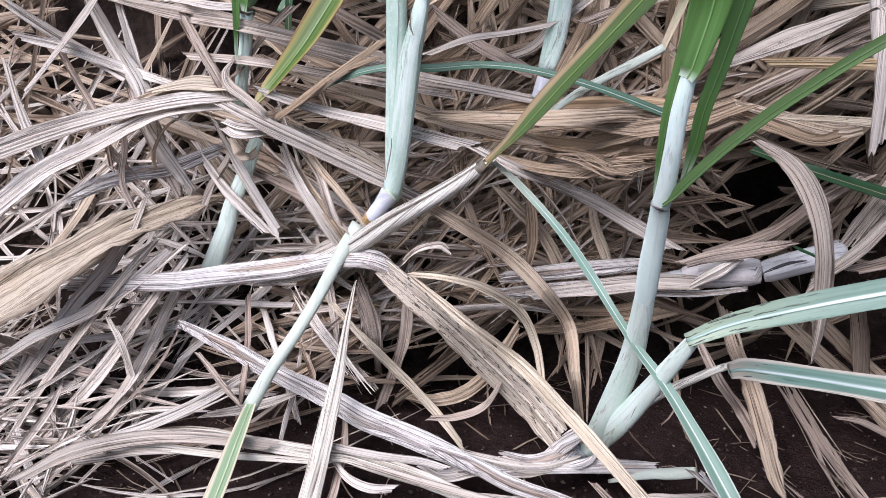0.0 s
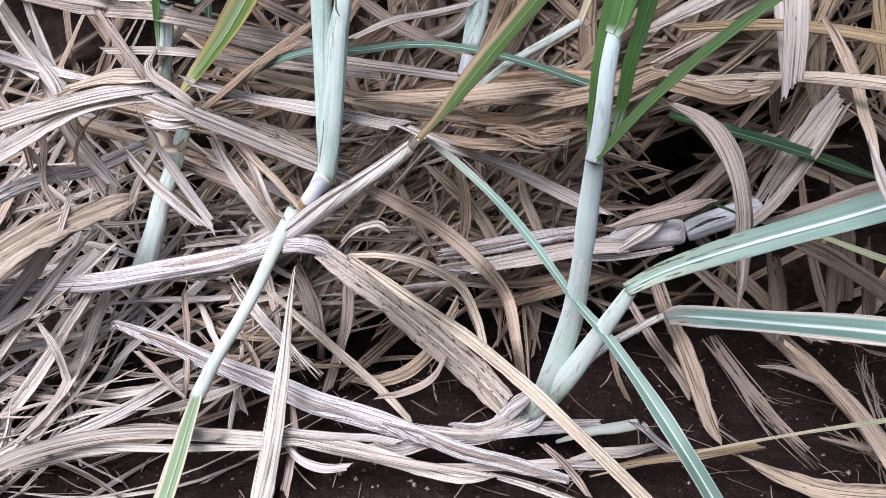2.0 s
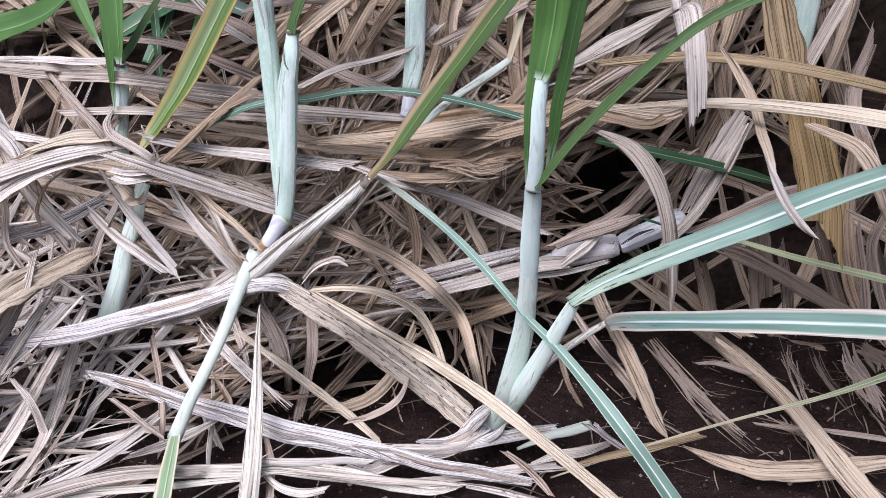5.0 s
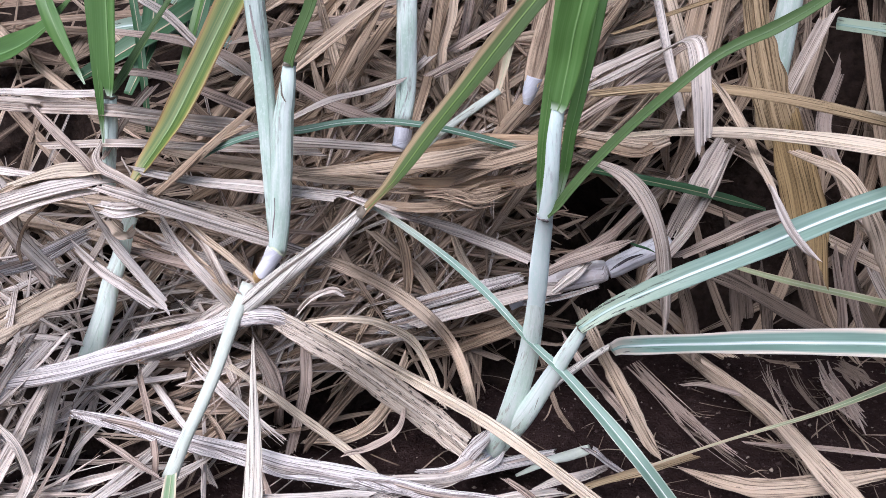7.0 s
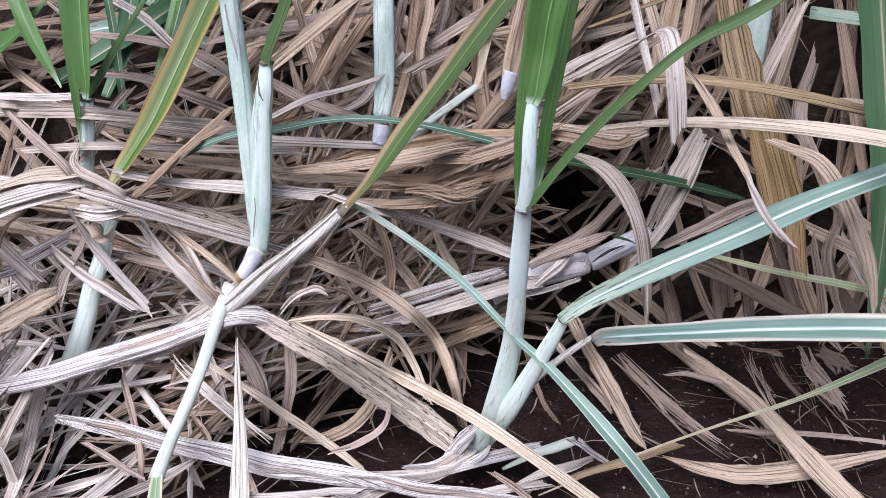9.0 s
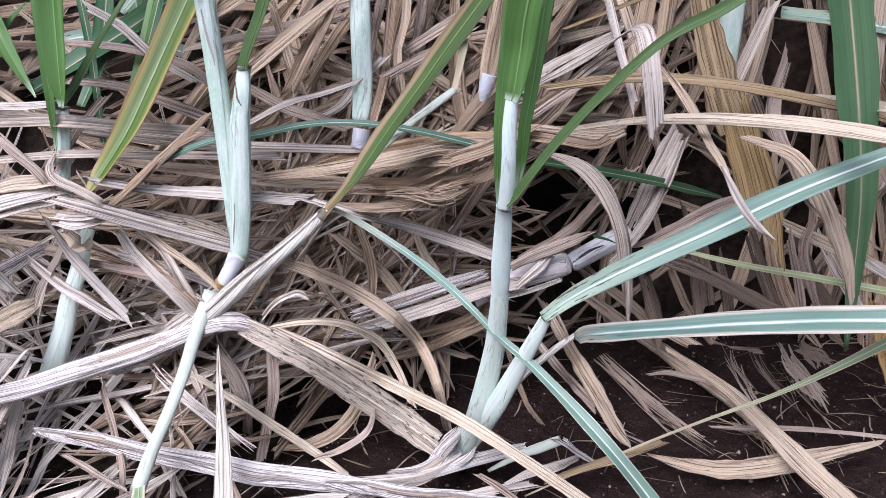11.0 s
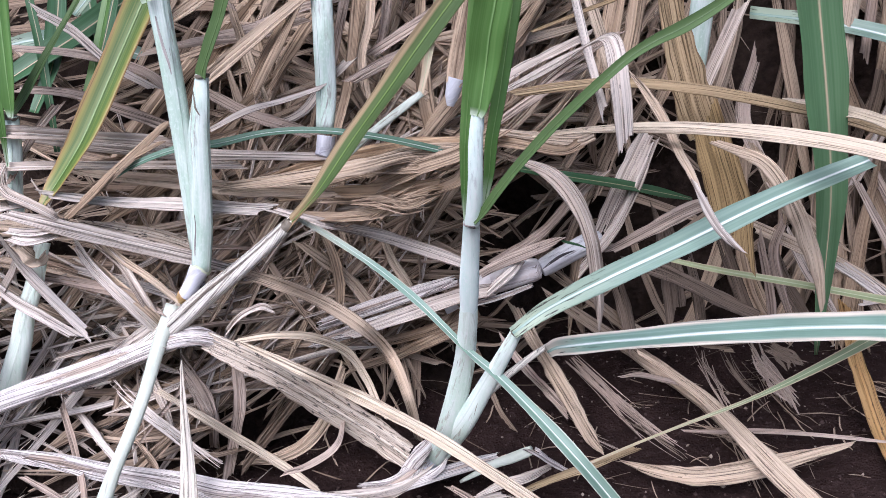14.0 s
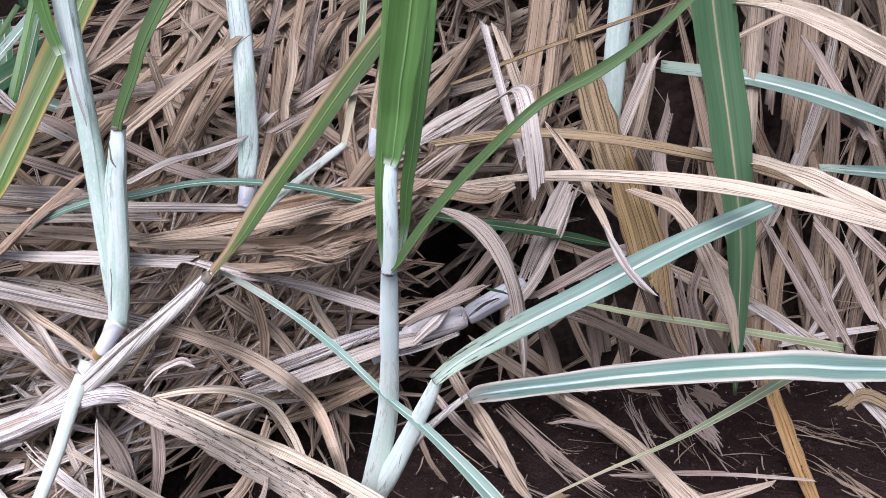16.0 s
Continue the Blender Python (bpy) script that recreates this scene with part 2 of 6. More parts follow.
def midrib_material(name, core, side, half, rough=0.4, fade=0.0):
    """Pale rib that melts into the blade at its sides; half: half its width as a share of the blade's; fade: where along the blade it comes up."""
    m, nt, b = shader(name, rough, 0.45)
    seed = maths(nt, "MULTIPLY", chance(nt), 11.0)
    u = nt.nodes.new("ShaderNodeUVMap")
    u.uv_map = "frac"
    sep = nt.nodes.new("ShaderNodeSeparateXYZ")
    lnk(nt, u.outputs[0], sep.inputs[0])
    n = noisy(nt, uvmap(nt, "lay", (700, 10, 1)), 1.0, 3, 0.6, seed)
    slow = noisy(nt, uvmap(nt, "lay", (90, 9, 1)), 1.0, 2, 0.5, seed)
    out = maths(nt, "ABSOLUTE", maths(nt, "SUBTRACT", maths(nt, "MULTIPLY", sep.outputs[0], 2.0), 1.0))
    out = maths(nt, "ADD", maths(nt, "DIVIDE", out, half), maths(nt, "MULTIPLY", maths(nt, "SUBTRACT", n, 0.5), 1.1))
    amount = maths(nt, "MULTIPLY", ramp(nt, out, [(0.25, grey(1)), (0.85, grey(0))]), ramp(nt, slow, [(0.34, grey(0.45)), (0.6, grey(1))]))
    if fade:
        amount = maths(nt, "MULTIPLY", amount, ramp(nt, sep.outputs[1], [(0.02, grey(0.12)), (fade, grey(1))]))
    c = blend(nt, side, core, amount)
    lnk(nt, c, b.inputs["Base Color"])
    bumped(nt, b, n, 0.3, 0.0006)
    return m


midrib_white = midrib_material("midrib_white", (0.86, 0.90, 0.87), (0.27, 0.41, 0.335), 0.17, fade=0.3)
midrib_thin = midrib_material("midrib_thin", (0.78, 0.83, 0.76), (0.23, 0.35, 0.28), 0.13)
midrib_green = midrib_material("midrib_green", (0.22, 0.36, 0.14), (0.13, 0.255, 0.07), 0.06)
midrib_dull = midrib_material("midrib_olive", (0.135, 0.215, 0.075), (0.10, 0.175, 0.056), 0.06)
midrib_tan = midrib_material("midrib_tan", (0.66, 0.52, 0.36), (0.20, 0.28, 0.15), 0.075, 0.6)
midrib_pale = midrib_material("midrib_pale", (0.60, 0.62, 0.40), (0.40, 0.48, 0.28), 0.10)
midrib_yellow = midrib_material("midrib_yellow_green", (0.25, 0.34, 0.11), (0.13, 0.235, 0.05), 0.06)


def stalk_material(name, body, wax, stain, stain_amount=0.5, gloss=0.55, lines=0.5):
    """Leaf sheath or cane: fine ribs, patchy wax bloom, dark scratches and long bruises."""
    m, nt, b = shader(name, gloss, 0.25)
    seed = maths(nt, "MULTIPLY", chance(nt), 19.0)
    big = noisy(nt, uvmap(nt, "lay", (90, 14, 1)), 1.0, 5, 0.65, seed)
    line = noisy(nt, uvmap(nt, "lay", (950, 6, 1)), 1.0, 3, 0.6, seed)
    rib = noisy(nt, uvmap(nt, "lay", (260, 2.5, 1)), 1.0, 2, 0.5, seed)
    dust = noisy(nt, uvmap(nt, "lay", (420, 260, 1)), 1.0, 3, 0.7, seed)
    c = blend(nt, body, wax, ramp(nt, big, [(0.40, grey(0)), (0.60, grey(1))]))
    c = blend(nt, c, tuple(0.84 * v for v in body), ramp(nt, line, [(0.5, grey(0)), (0.72, grey(lines))]))
    c = blend(nt, c, tuple(0.74 * v for v in body), ramp(nt, rib, [(0.33, grey(lines)), (0.42, grey(0))]))
    c = blend(nt, c, tuple(min(0.9, 1.12 * v) for v in wax), ramp(nt, dust, [(0.52, grey(0)), (0.7, grey(0.5))]))
    s1 = noisy(nt, uvmap(nt, "lay", (330, 40, 1)), 1.0, 4, 0.7, seed)
    s2 = noisy(nt, uvmap(nt, "lay", (40, 7, 1)), 1.0, 2, 0.5, seed)
    sc = maths(nt, "MULTIPLY", ramp(nt, s1, [(0.52, grey(0)), (0.62, grey(1))]), ramp(nt, s2, [(0.48, grey(0)), (0.60, grey(stain_amount))]))
    c = blend(nt, c, stain, sc)
    s3 = noisy(nt, uvmap(nt, "lay", (500, 28, 1)), 1.0, 2, 0.5, seed)
    c = blend(nt, c, tuple(0.6 * v for v in stain), ramp(nt, s3, [(0.71, grey(0)), (0.75, grey(0.8))]))
    lnk(nt, c, b.inputs["Base Color"])
    bumped(nt, b, maths(nt, "ADD", line, maths(nt, "MULTIPLY", rib, 1.5)), 0.3, 0.0006)
    return m


sheath_wax = stalk_material("sheath_waxy_green", (0.50, 0.66, 0.55), (0.74, 0.83, 0.77), (0.22, 0.18, 0.17), 0.75)
sheath_mint = stalk_material("sheath_mint_green", (0.64, 0.785, 0.665), (0.79, 0.88, 0.80), (0.30, 0.25, 0.17), 0.6, lines=0.3)
scar_brown = dry_material("sheath_scar", (0.50, 0.47, 0.44), (0.34, 0.31, 0.29), (0.12, 0.10, 0.095), spots=0.3)
sheath_dull = stalk_material("sheath_dull_green", (0.46, 0.52, 0.44), (0.62, 0.66, 0.59), (0.2, 0.17, 0.12), 0.8)
sheath_blue = stalk_material("sheath_waxy_blue", (0.71, 0.86, 0.79), (0.84, 0.93, 0.88), (0.24, 0.23, 0.25), 0.45, lines=0.2)
dead_sheath = dry_material("sheath_dead", (0.82, 0.785, 0.70), (0.68, 0.63, 0.545), (0.17, 0.13, 0.10), spots=0.4, streak=0.5, vary=0.2, coarse=2.0)
petiole_dry = stalk_material("petiole_drying", (0.53, 0.59, 0.49), (0.66, 0.70, 0.61), (0.30, 0.26, 0.20), 0.5, lines=0.25)
purple_node = stalk_material("node_purple", (0.57, 0.57, 0.63), (0.76, 0.77, 0.81), (0.13, 0.10, 0.18), 0.9)
cane_purple = stalk_material("cane_waxy_violet", (0.70, 0.635, 0.605), (0.85, 0.82, 0.81), (0.14, 0.10, 0.08), 1.0, 0.55, lines=0.9)
ring_yellow = stalk_material("ring_yellow_green", (0.55, 0.62, 0.42), (0.66, 0.71, 0.54), (0.2, 0.15, 0.08), 0.4)
cane_blue = stalk_material("cane_waxy_blue", (0.68, 0.68, 0.69), (0.83, 0.83, 0.85), (0.13, 0.11, 0.12), 0.9)
cane_flake = stalk_material("sheath_piece_lilac", (0.60, 0.62, 0.68), (0.74, 0.76, 0.80), (0.30, 0.26, 0.24), 0.5)
collar_dark = stalk_material("collar_brown", (0.13, 0.11, 0.085), (0.27, 0.24, 0.19), (0.05, 0.04, 0.03), 1.0, 0.7)
cut_dark = stalk_material("cut_hollow_dark", (0.05, 0.045, 0.05), (0.10, 0.09, 0.10), (0.02, 0.02, 0.02), 0.5, 0.8)
root_orange = stalk_material("root_orange", (0.55, 0.33, 0.13), (0.68, 0.50, 0.26), (0.2, 0.1, 0.05), 0.5, 0.7)


def soil_material(name, wet=1.0):
    m, nt, b = shader(name, 1.0, 0.05)
    tc = nt.nodes.new("ShaderNodeTexCoord").outputs["Object"]
    n1, n2, n3 = noisy(nt, tc, 9, 4), noisy(nt, tc, 70, 4, 0.65), noisy(nt, tc, 420, 3, 0.7)
    c = ramp(nt, n1, [(0.3, (0.034, 0.021, 0.019)), (0.7, (0.060, 0.0375, 0.034))])
    c = blend(nt, c, (0.115, 0.075, 0.066), ramp(nt, n2, [(0.55, grey(0)), (0.75, grey(0.7))]))
    c = blend(nt, c, (0.20, 0.155, 0.13), ramp(nt, n3, [(0.64, grey(0)), (0.70, grey(0.8))]))
    c = blend(nt, c, (0.020, 0.013, 0.012), ramp(nt, n2, [(0.28, grey(0.7)), (0.42, grey(0))]))
    lnk(nt, c, b.inputs["Base Color"])
    bumped(nt, b, maths(nt, "ADD", n2, maths(nt, "MULTIPLY", n3, 0.5)), 1.0, 0.014)
    return m


soil = soil_material("soil_dark_brown")
clod_mat, nt_, b_ = shader("soil_crumb", 0.9, 0.15)
lnk(nt_, ramp(nt_, chance(nt_, True), [(0.0, (0.04, 0.026, 0.023)), (0.80, (0.10, 0.066, 0.058)), (0.86, (0.20, 0.15, 0.115)), (1.0, (0.42, 0.35, 0.28))]), b_.inputs["Base Color"])
# near-black brown that stands in for shade between the leaves
bed_shade_mat, nt_, b_ = shader("litter_gap_shade", 0.9, 0.1)
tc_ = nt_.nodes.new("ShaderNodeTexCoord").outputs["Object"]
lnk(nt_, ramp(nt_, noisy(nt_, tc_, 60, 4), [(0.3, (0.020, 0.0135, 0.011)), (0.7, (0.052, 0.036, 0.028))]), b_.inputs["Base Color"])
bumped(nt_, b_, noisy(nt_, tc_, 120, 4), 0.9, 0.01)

# ---- shapes ----
FACE = Vector((0.0, -0.76, 0.65))


CREASED = ("dry_leaf", "leaf_litter", "leaf_shreds", "rolled_sheath", "shredded_leaf")


class Shape:
    """Collects vertices, faces and two UV sets, and turns into one mesh."""

    def __init__(self):
        self.v, self.f, self.uv = [], [], []

    def grid(self, rows, uvs, gone=()):
        n, base = len(rows[0]), len(self.v)
        for r, u in zip(rows, uvs):
            self.v += r
            self.uv += u
        for i in range(len(rows) - 1):
            for j in range(n - 1):
                if (i, j) in gone:
                    continue
                a = base + i * n + j
                self.f.append((a, a + 1, a + n + 1, a + n))

    def mesh(self, name, material, origin=(0, 0, 0)):
        me = bpy.data.meshes.new(name)
        o = Vector(origin)
        me.from_pydata([tuple(Vector(p) - o) for p in self.v], [], self.f)
        idx = np.empty(len(me.loops), dtype=np.int32)
        me.loops.foreach_get("vertex_index", idx)
        uv = np.array(self.uv, dtype=np.float32)
        for k, key in enumerate(("lay", "frac")):
            me.uv_layers.new(name=key).data.foreach_set("uv", uv[idx][:, 2 * k:2 * k + 2].ravel())
        # dead leaves keep their sharp creases
        me.polygons.foreach_set("use_smooth", np.full(len(me.polygons), name not in CREASED))
        me.materials.append(material)
        return me


def spline(pts, widths, steps):
    """Catmull-Rom through the points, with the widths along it: lists of place, width, way."""
    p = [Vector(q) for q in pts]
    w = list(widths) if len(widths) == len(p) else [widths[0]] * len(p)
    p = [2 * p[0] - p[1]] + p + [2 * p[-1] - p[-2]]
    out, n = [], len(pts) - 1
    for i in range(steps + 1):
        s = i / steps * n
        k = min(int(s), n - 1)
        t = s - k
        a, b, c, d = p[k:k + 4]
        q = 0.5 * (2 * b + (c - a) * t + (2 * a - 5 * b + 4 * c - d) * t * t + (3 * b - a - 3 * c + d) * t ** 3)
        e = 0.5 * ((c - a) + 2 * (2 * a - 5 * b + 4 * c - d) * t + 3 * (3 * b - a - 3 * c + d) * t * t)
        out.append((q, w[k] + (w[k + 1] - w[k]) * t, e.normalized()))
    return out


def ribbon(shape, pts, widths, rng, fold=0.2, cross=6, steps=24, thick=0.0004, face=FACE, twist=0.0, ruffle=0.05, torn=True, lift=0.0, span=1.0, pleat=0.0, slits=0):
    """A leaf blade: folded along its midrib and pleated, with wavy margins, thickness and frayed ends. span: the part of its width that is built."""
    line = spline(pts, widths, steps)
    rows, uvs, length = [], [], 0.0
    ph, ph2, fr = rng.uniform(0, 6), rng.uniform(0, 6), rng.uniform(18, 45)
    pl = [(rng.uniform(5, 10), rng.uniform(0, 6)), (rng.uniform(12, 18), rng.uniform(0, 6))]
    cut0, cut1 = rng.choice((-1, 1)) * rng.uniform(0.45, 1.0), rng.choice((-1, 1)) * rng.uniform(0.45, 1.0)
    jag0 = [2.0 * cut0 * (2 * j / cross - 1) + rng.uniform(-0.3, 0.3) for j in range(cross + 1)]
    jag1 = [2.0 * cut1 * (2 * j / cross - 1) + rng.uniform(-0.3, 0.3) for j in range(cross + 1)]
    for i, (q, w, way) in enumerate(line):
        if i:
            length += (q - line[i - 1][0]).length
        f = i / steps
        ang = twist * (f - 0.5) + 0.18 * math.sin(ph + 4 * f)
        nor = (face - way * face.dot(way)).normalized()
        side = way.cross(nor)
        nor, side = nor * math.cos(ang) + side * math.sin(ang), side * math.cos(ang) - nor * math.sin(ang)
        top, low, ut = [], [], []
        for j in range(cross + 1):
            s = (2 * j / cross - 1) * span
            d = fold * w * (abs(s) ** 1.3 - 0.5) * (0.6 if not pleat else 0.85 + 0.9 * noise.noise((ph * 7, length * 11, 3.3)))
            d += ruffle * w * abs(s) ** 2 * math.sin(ph2 + fr * length + (2.0 if s > 0 else 0))
            d += pleat * w * (math.sin(pl[0][0] * s + pl[0][1] + 3 * length) + 0.5 * math.sin(pl[1][0] * s + pl[1][1] - 2 * length))
            if pleat:
                d += pleat * 0.8 * w * noise.noise((s * 2.5 + ph * 9, length * 38, ph2))
                d += 0.06 * w * noise.noise((ph * 5, length * 14, s * 0.6))
            edge = 1 + abs(s) * (0.04 * math.sin(ph + 61 * length + 3 * s) + 0.16 * pleat * 25 * noise.noise((length * 60, s * 4 + ph, ph2)) * (abs(s) > 0.7))
            at = q + side * (s * w / 2 * edge) + nor * (d + lift)
            if torn and i == 0:
                at -= way * jag0[j] * w * 0.7
            if torn and i == steps:
                at += way * jag1[j] * w * 0.7
            top.append(at)
            low.append(at - nor * thick)
            ut.append((s * w / 2, length, (s + 1) / 2, f))
        if thick:
            rows.append(top + low[::-1] + top[:1])
            uvs.append(ut + ut[::-1] + ut[:1])
        else:
            rows.append(top)
            uvs.append(ut)
    base, n = len(shape.v), len(rows[0])
    gone = set()
    for k in range(slits):
        j, ln = rng.randrange(1, cross - 1), int(steps * rng.uniform(0.08, 0.32))
        i0 = 0 if k % 3 == 0 else steps - ln if k % 3 == 1 else rng.randrange(2, steps - ln - 1)
        gone |= {(i, c) for i in range(i0, i0 + ln) for c in (j, 2 * cross - j)}
    shape.grid(rows, uvs, gone=gone)
    if thick:
        for r in (0, len(rows) - 1):
            for j in range(cross):
                a = base + r * n
                shape.f.append((a + j, a + j + 1, a + n - 3 - j, a + n - 2 - j))


def tube(shape, pts, widths, rng, sides=22, steps=26, lap=0.0, ribs=0.0, flat=1.0, fray=0.0):
    """A stalk: swept round section, a little uneven, closed at both ends; lap: height of a sheath's free edge that runs along it; ribs: pleats of a dry sheath."""
    line = spline(pts, widths, steps)
    rows, uvs, length, ph = [], [], 0.0, rng.uniform(0, 6)
    start = rng.uniform(0.25, 0.75) * math.pi
    for i, (q, w, way) in enumerate(line):
        if i:
            length += (q - line[i - 1][0]).length
        nor = (FACE - way * FACE.dot(way)).normalized()
        side = way.cross(nor)
        row, uv = [], []
        seam = start + 0.5 * math.sin(ph + 5 * length)
        for j in range(sides + 1):
            a = seam + 2 * math.pi * j / sides
            r = w / 2 * (1 + 0.02 * math.sin(3 * a + ph) + 0.015 * math.sin(40 * length + 2 * a + ph) + ribs * math.sin(11 * a + 6 * length) + 0.6 * ribs * math.sin(5 * a + ph - 9 * length))
            r += lap * w * (0.5 - j / sides)
            p = q + side * (math.cos(a) * r) + nor * (math.sin(a) * r * flat)
            if fray and i in (0, steps):
                p += way * (w * rng.uniform(-fray, fray))
            row.append(p)
            uv.append(((a - seam) * w / 2, length, j / sides, i / steps))
        rows.append(row)
        uvs.append(uv)
    base = len(shape.v)
    shape.grid(rows, uvs)
    if lap:
        for i in range(steps):
            k = len(shape.v)
            for v in (base + i * (sides + 1), base + (i + 1) * (sides + 1), base + (i + 1) * (sides + 1) + sides, base + i * (sides + 1) + sides):
                shape.v.append(shape.v[v])
                shape.uv.append(shape.uv[v])
            shape.f.append((k, k + 1, k + 2, k + 3))
    for r, (q, w, way) in ((0, line[0]), (len(rows) - 1, line[-1])) if not fray else ():
        c = len(shape.v)
        shape.v.append(q)
        shape.uv.append((0, 0, 0.5, 0.5))
        for j in range(sides):
            a = base + r * (sides + 1) + j
            shape.f.append((a, a + 1, c) if r else (a + 1, a, c))


ORIGIN = {}


def place(name, me, origin, parent=None, label=""):
    ob = new(name, me)
    ORIGIN[ob.name] = Vector(origin)
    if parent:
        ob.parent = parent
        ob.location = Vector(origin) - ORIGIN[parent.name]
    else:
        ob.location = origin
    return tagged(ob, label)


def shoot(base, label, category="cane shoot"):
    ob = new("cane_shoot")
    ob.empty_display_size = 0.02
    ob.location = base
    ORIGIN[ob.name] = Vector(base)
    return tagged(ob, label, category, "living cane shoots")


COUNT = [0]


def dice():
    COUNT[0] += 1
    return 1000 + COUNT[0]


def stem(parent, pts, widths, material, name="stalk"):
    s = Shape()
    kind = dict(sheath=dict(lap=0.05, flat=0.65), stalk=dict(lap=0.012, flat=0.6), dry_sheath=dict(lap=0.08, ribs=0.03, flat=0.8, fray=0.5), collar=dict(ribs=0.04), petiole=dict(lap=0.03, ribs=0.01, flat=0.75), cut_cane=dict(lap=0.08))
    tube(s, pts, widths, random.Random(dice()), **kind.get(name, {}))
    return place(name, s.mesh(name, material, pts[0]), pts[0], parent)


def blade(parent, pts, widths, material, fold=0.25, rib_wide=0.0):
    s, rib, seed = Shape(), Shape(), dice()
    glaucous = material in (leaf_teal, leaf_tealedge)
    thin_rib = material in (leaf_bent, leaf_arch)
    same = dict(steps=40, ruffle=0.03, torn=False)
    ribbon(s, pts, widths, random.Random(seed), fold, cross=8, thick=0.0005, **same)
    ob = place("leaf_blade", s.mesh("leaf_blade", material, pts[0]), pts[0], parent)
    ribbon(rib, pts, widths, random.Random(seed), fold, cross=4, thick=0.0009, span=rib_wide or (0.17 if glaucous else 0.13 if thin_rib else 0.07), lift=0.0006, **same)
    mat = midrib_white if glaucous else midrib_thin if thin_rib else midrib_tan if material in (leaf_big, leaf_dark) else midrib_yellow if material in (leaf_yellow, leaf_browning) else midrib_pale if material in (leaf_fade, leaf_striped, leaf_slim) else midrib_dull if material is leaf_dull else midrib_green
    place("midrib", rib.mesh("midrib", mat, pts[0]), pts[0], ob)
    return ob


def flap(parent, pts, widths, material, name="scar"):
    """A dead strip of sheath or a bract lying against its stalk."""
    s = Shape()
    if name == "scar":
        ribbon(s, pts, widths, random.Random(dice()), -0.2, cross=6, steps=14, thick=0.0003, ruffle=0.0, torn=False)
    else:
        ribbon(s, pts, widths, random.Random(dice()), -0.5, cross=8, steps=20, thick=0.0004, pleat=0.02, ruffle=0.02, slits=1)
    return place(name, s.mesh(name, material, pts[0]), pts[0], parent)


SAYS = {
    "pale": "bleached grey-white dry cane leaf lying on litter",
    "straw": "straw-pale dry cane leaf with dark grooves along it",
    "cream": "cream-coloured folded dry cane leaf, narrow at one end",
    "tan": "tan dry cane leaf with lengthwise fibres",
    "ochre": "ochre-brown hanging dry cane leaf with lengthwise veins",
    "gold": "golden-brown dry cane leaf with straight veins",
    "grey": "grey weathered dry cane leaf fragment",
    "brown": "brown dry cane leaf with split margins",
    "rustbrown": "russet-brown dry cane leaf matted on the heap",
    "streaky": "broad tan dry cane leaf streaked dark brown",
    "rotten_shaded": "rotted dry cane leaf, darkened for shade in the hollow",
    "rust": "orange-brown dying cane leaf with dark blotches",
    "spotted": "broad dry cane leaf with black mould spots",
    "log": "rolled grey dead cane sheath with dark streaks",
}


def dry(pts, widths, tone="pale", fold=0.18):
    s, rib, seed = Shape(), Shape(), dice()
    pick = random.Random(seed + 5000)
    if tone == "log":
        tube(s, pts, [1.05 * w for w in widths], random.Random(seed), sides=40, steps=34, lap=0.2, ribs=0.06, flat=0.62, fray=0.5)
        ob = place("rolled_sheath", s.mesh("rolled_sheath", TONES[tone], pts[0]), pts[0])
        for k in range(2):
            peel, first = Shape(), pick.randrange(0, max(1, len(pts) - 2))
            way = pts[first:first + 3]
            up = [Vector(p) + FACE * (0.30 * w) + Vector((0, 0, 0.12 * w * (k - 0.5))) for p, w in zip(way, widths[first:] if len(widths) > 1 else [widths[0]] * 3)]
            ribbon(peel, up, [0.3 * max(widths), 0.5 * max(widths), 0.15 * max(widths)], random.Random(seed + k), -0.5, cross=8, steps=24, thick=0.0005, pleat=0.05, slits=2)
            place("loose_strip", peel.mesh("loose_strip", TONES["grey" if k else "pale"], up[0]), up[0], ob)
        return tagged(ob, SAYS[tone], "dry sheath", "dry cane leaves")
    if fold == 0.18:
        fold = pick.choice((0.12, 0.2, 0.3, 0.45)) * pick.choice((1, 1, -1))
    elif fold >= 0.3:
        fold = -fold
    same = dict(steps=34, ruffle=0.03, pleat=pick.choice((0.022, 0.035, 0.05)), twist=pick.uniform(-0.4, 0.4))
    ribbon(s, pts, widths, random.Random(seed), fold, cross=14, thick=0.0006, slits=pick.choice((0, 1, 1, 2)), **same)
    ob = place("dry_leaf", s.mesh("dry_leaf", TONES[tone], pts[0]), pts[0])
    tagged(ob, SAYS[tone], "dry leaf", "dry cane leaves")
    if max(widths) > 0.0095:
        ribbon(rib, pts, [w * 0.97 for w in widths], random.Random(seed), fold, cross=4, thick=0.0009, span=0.07, lift=0.0007, **dict(same, torn=False))
        place("midrib", rib.mesh("midrib", TONES[tone], pts[0]), pts[0], ob)
    return ob


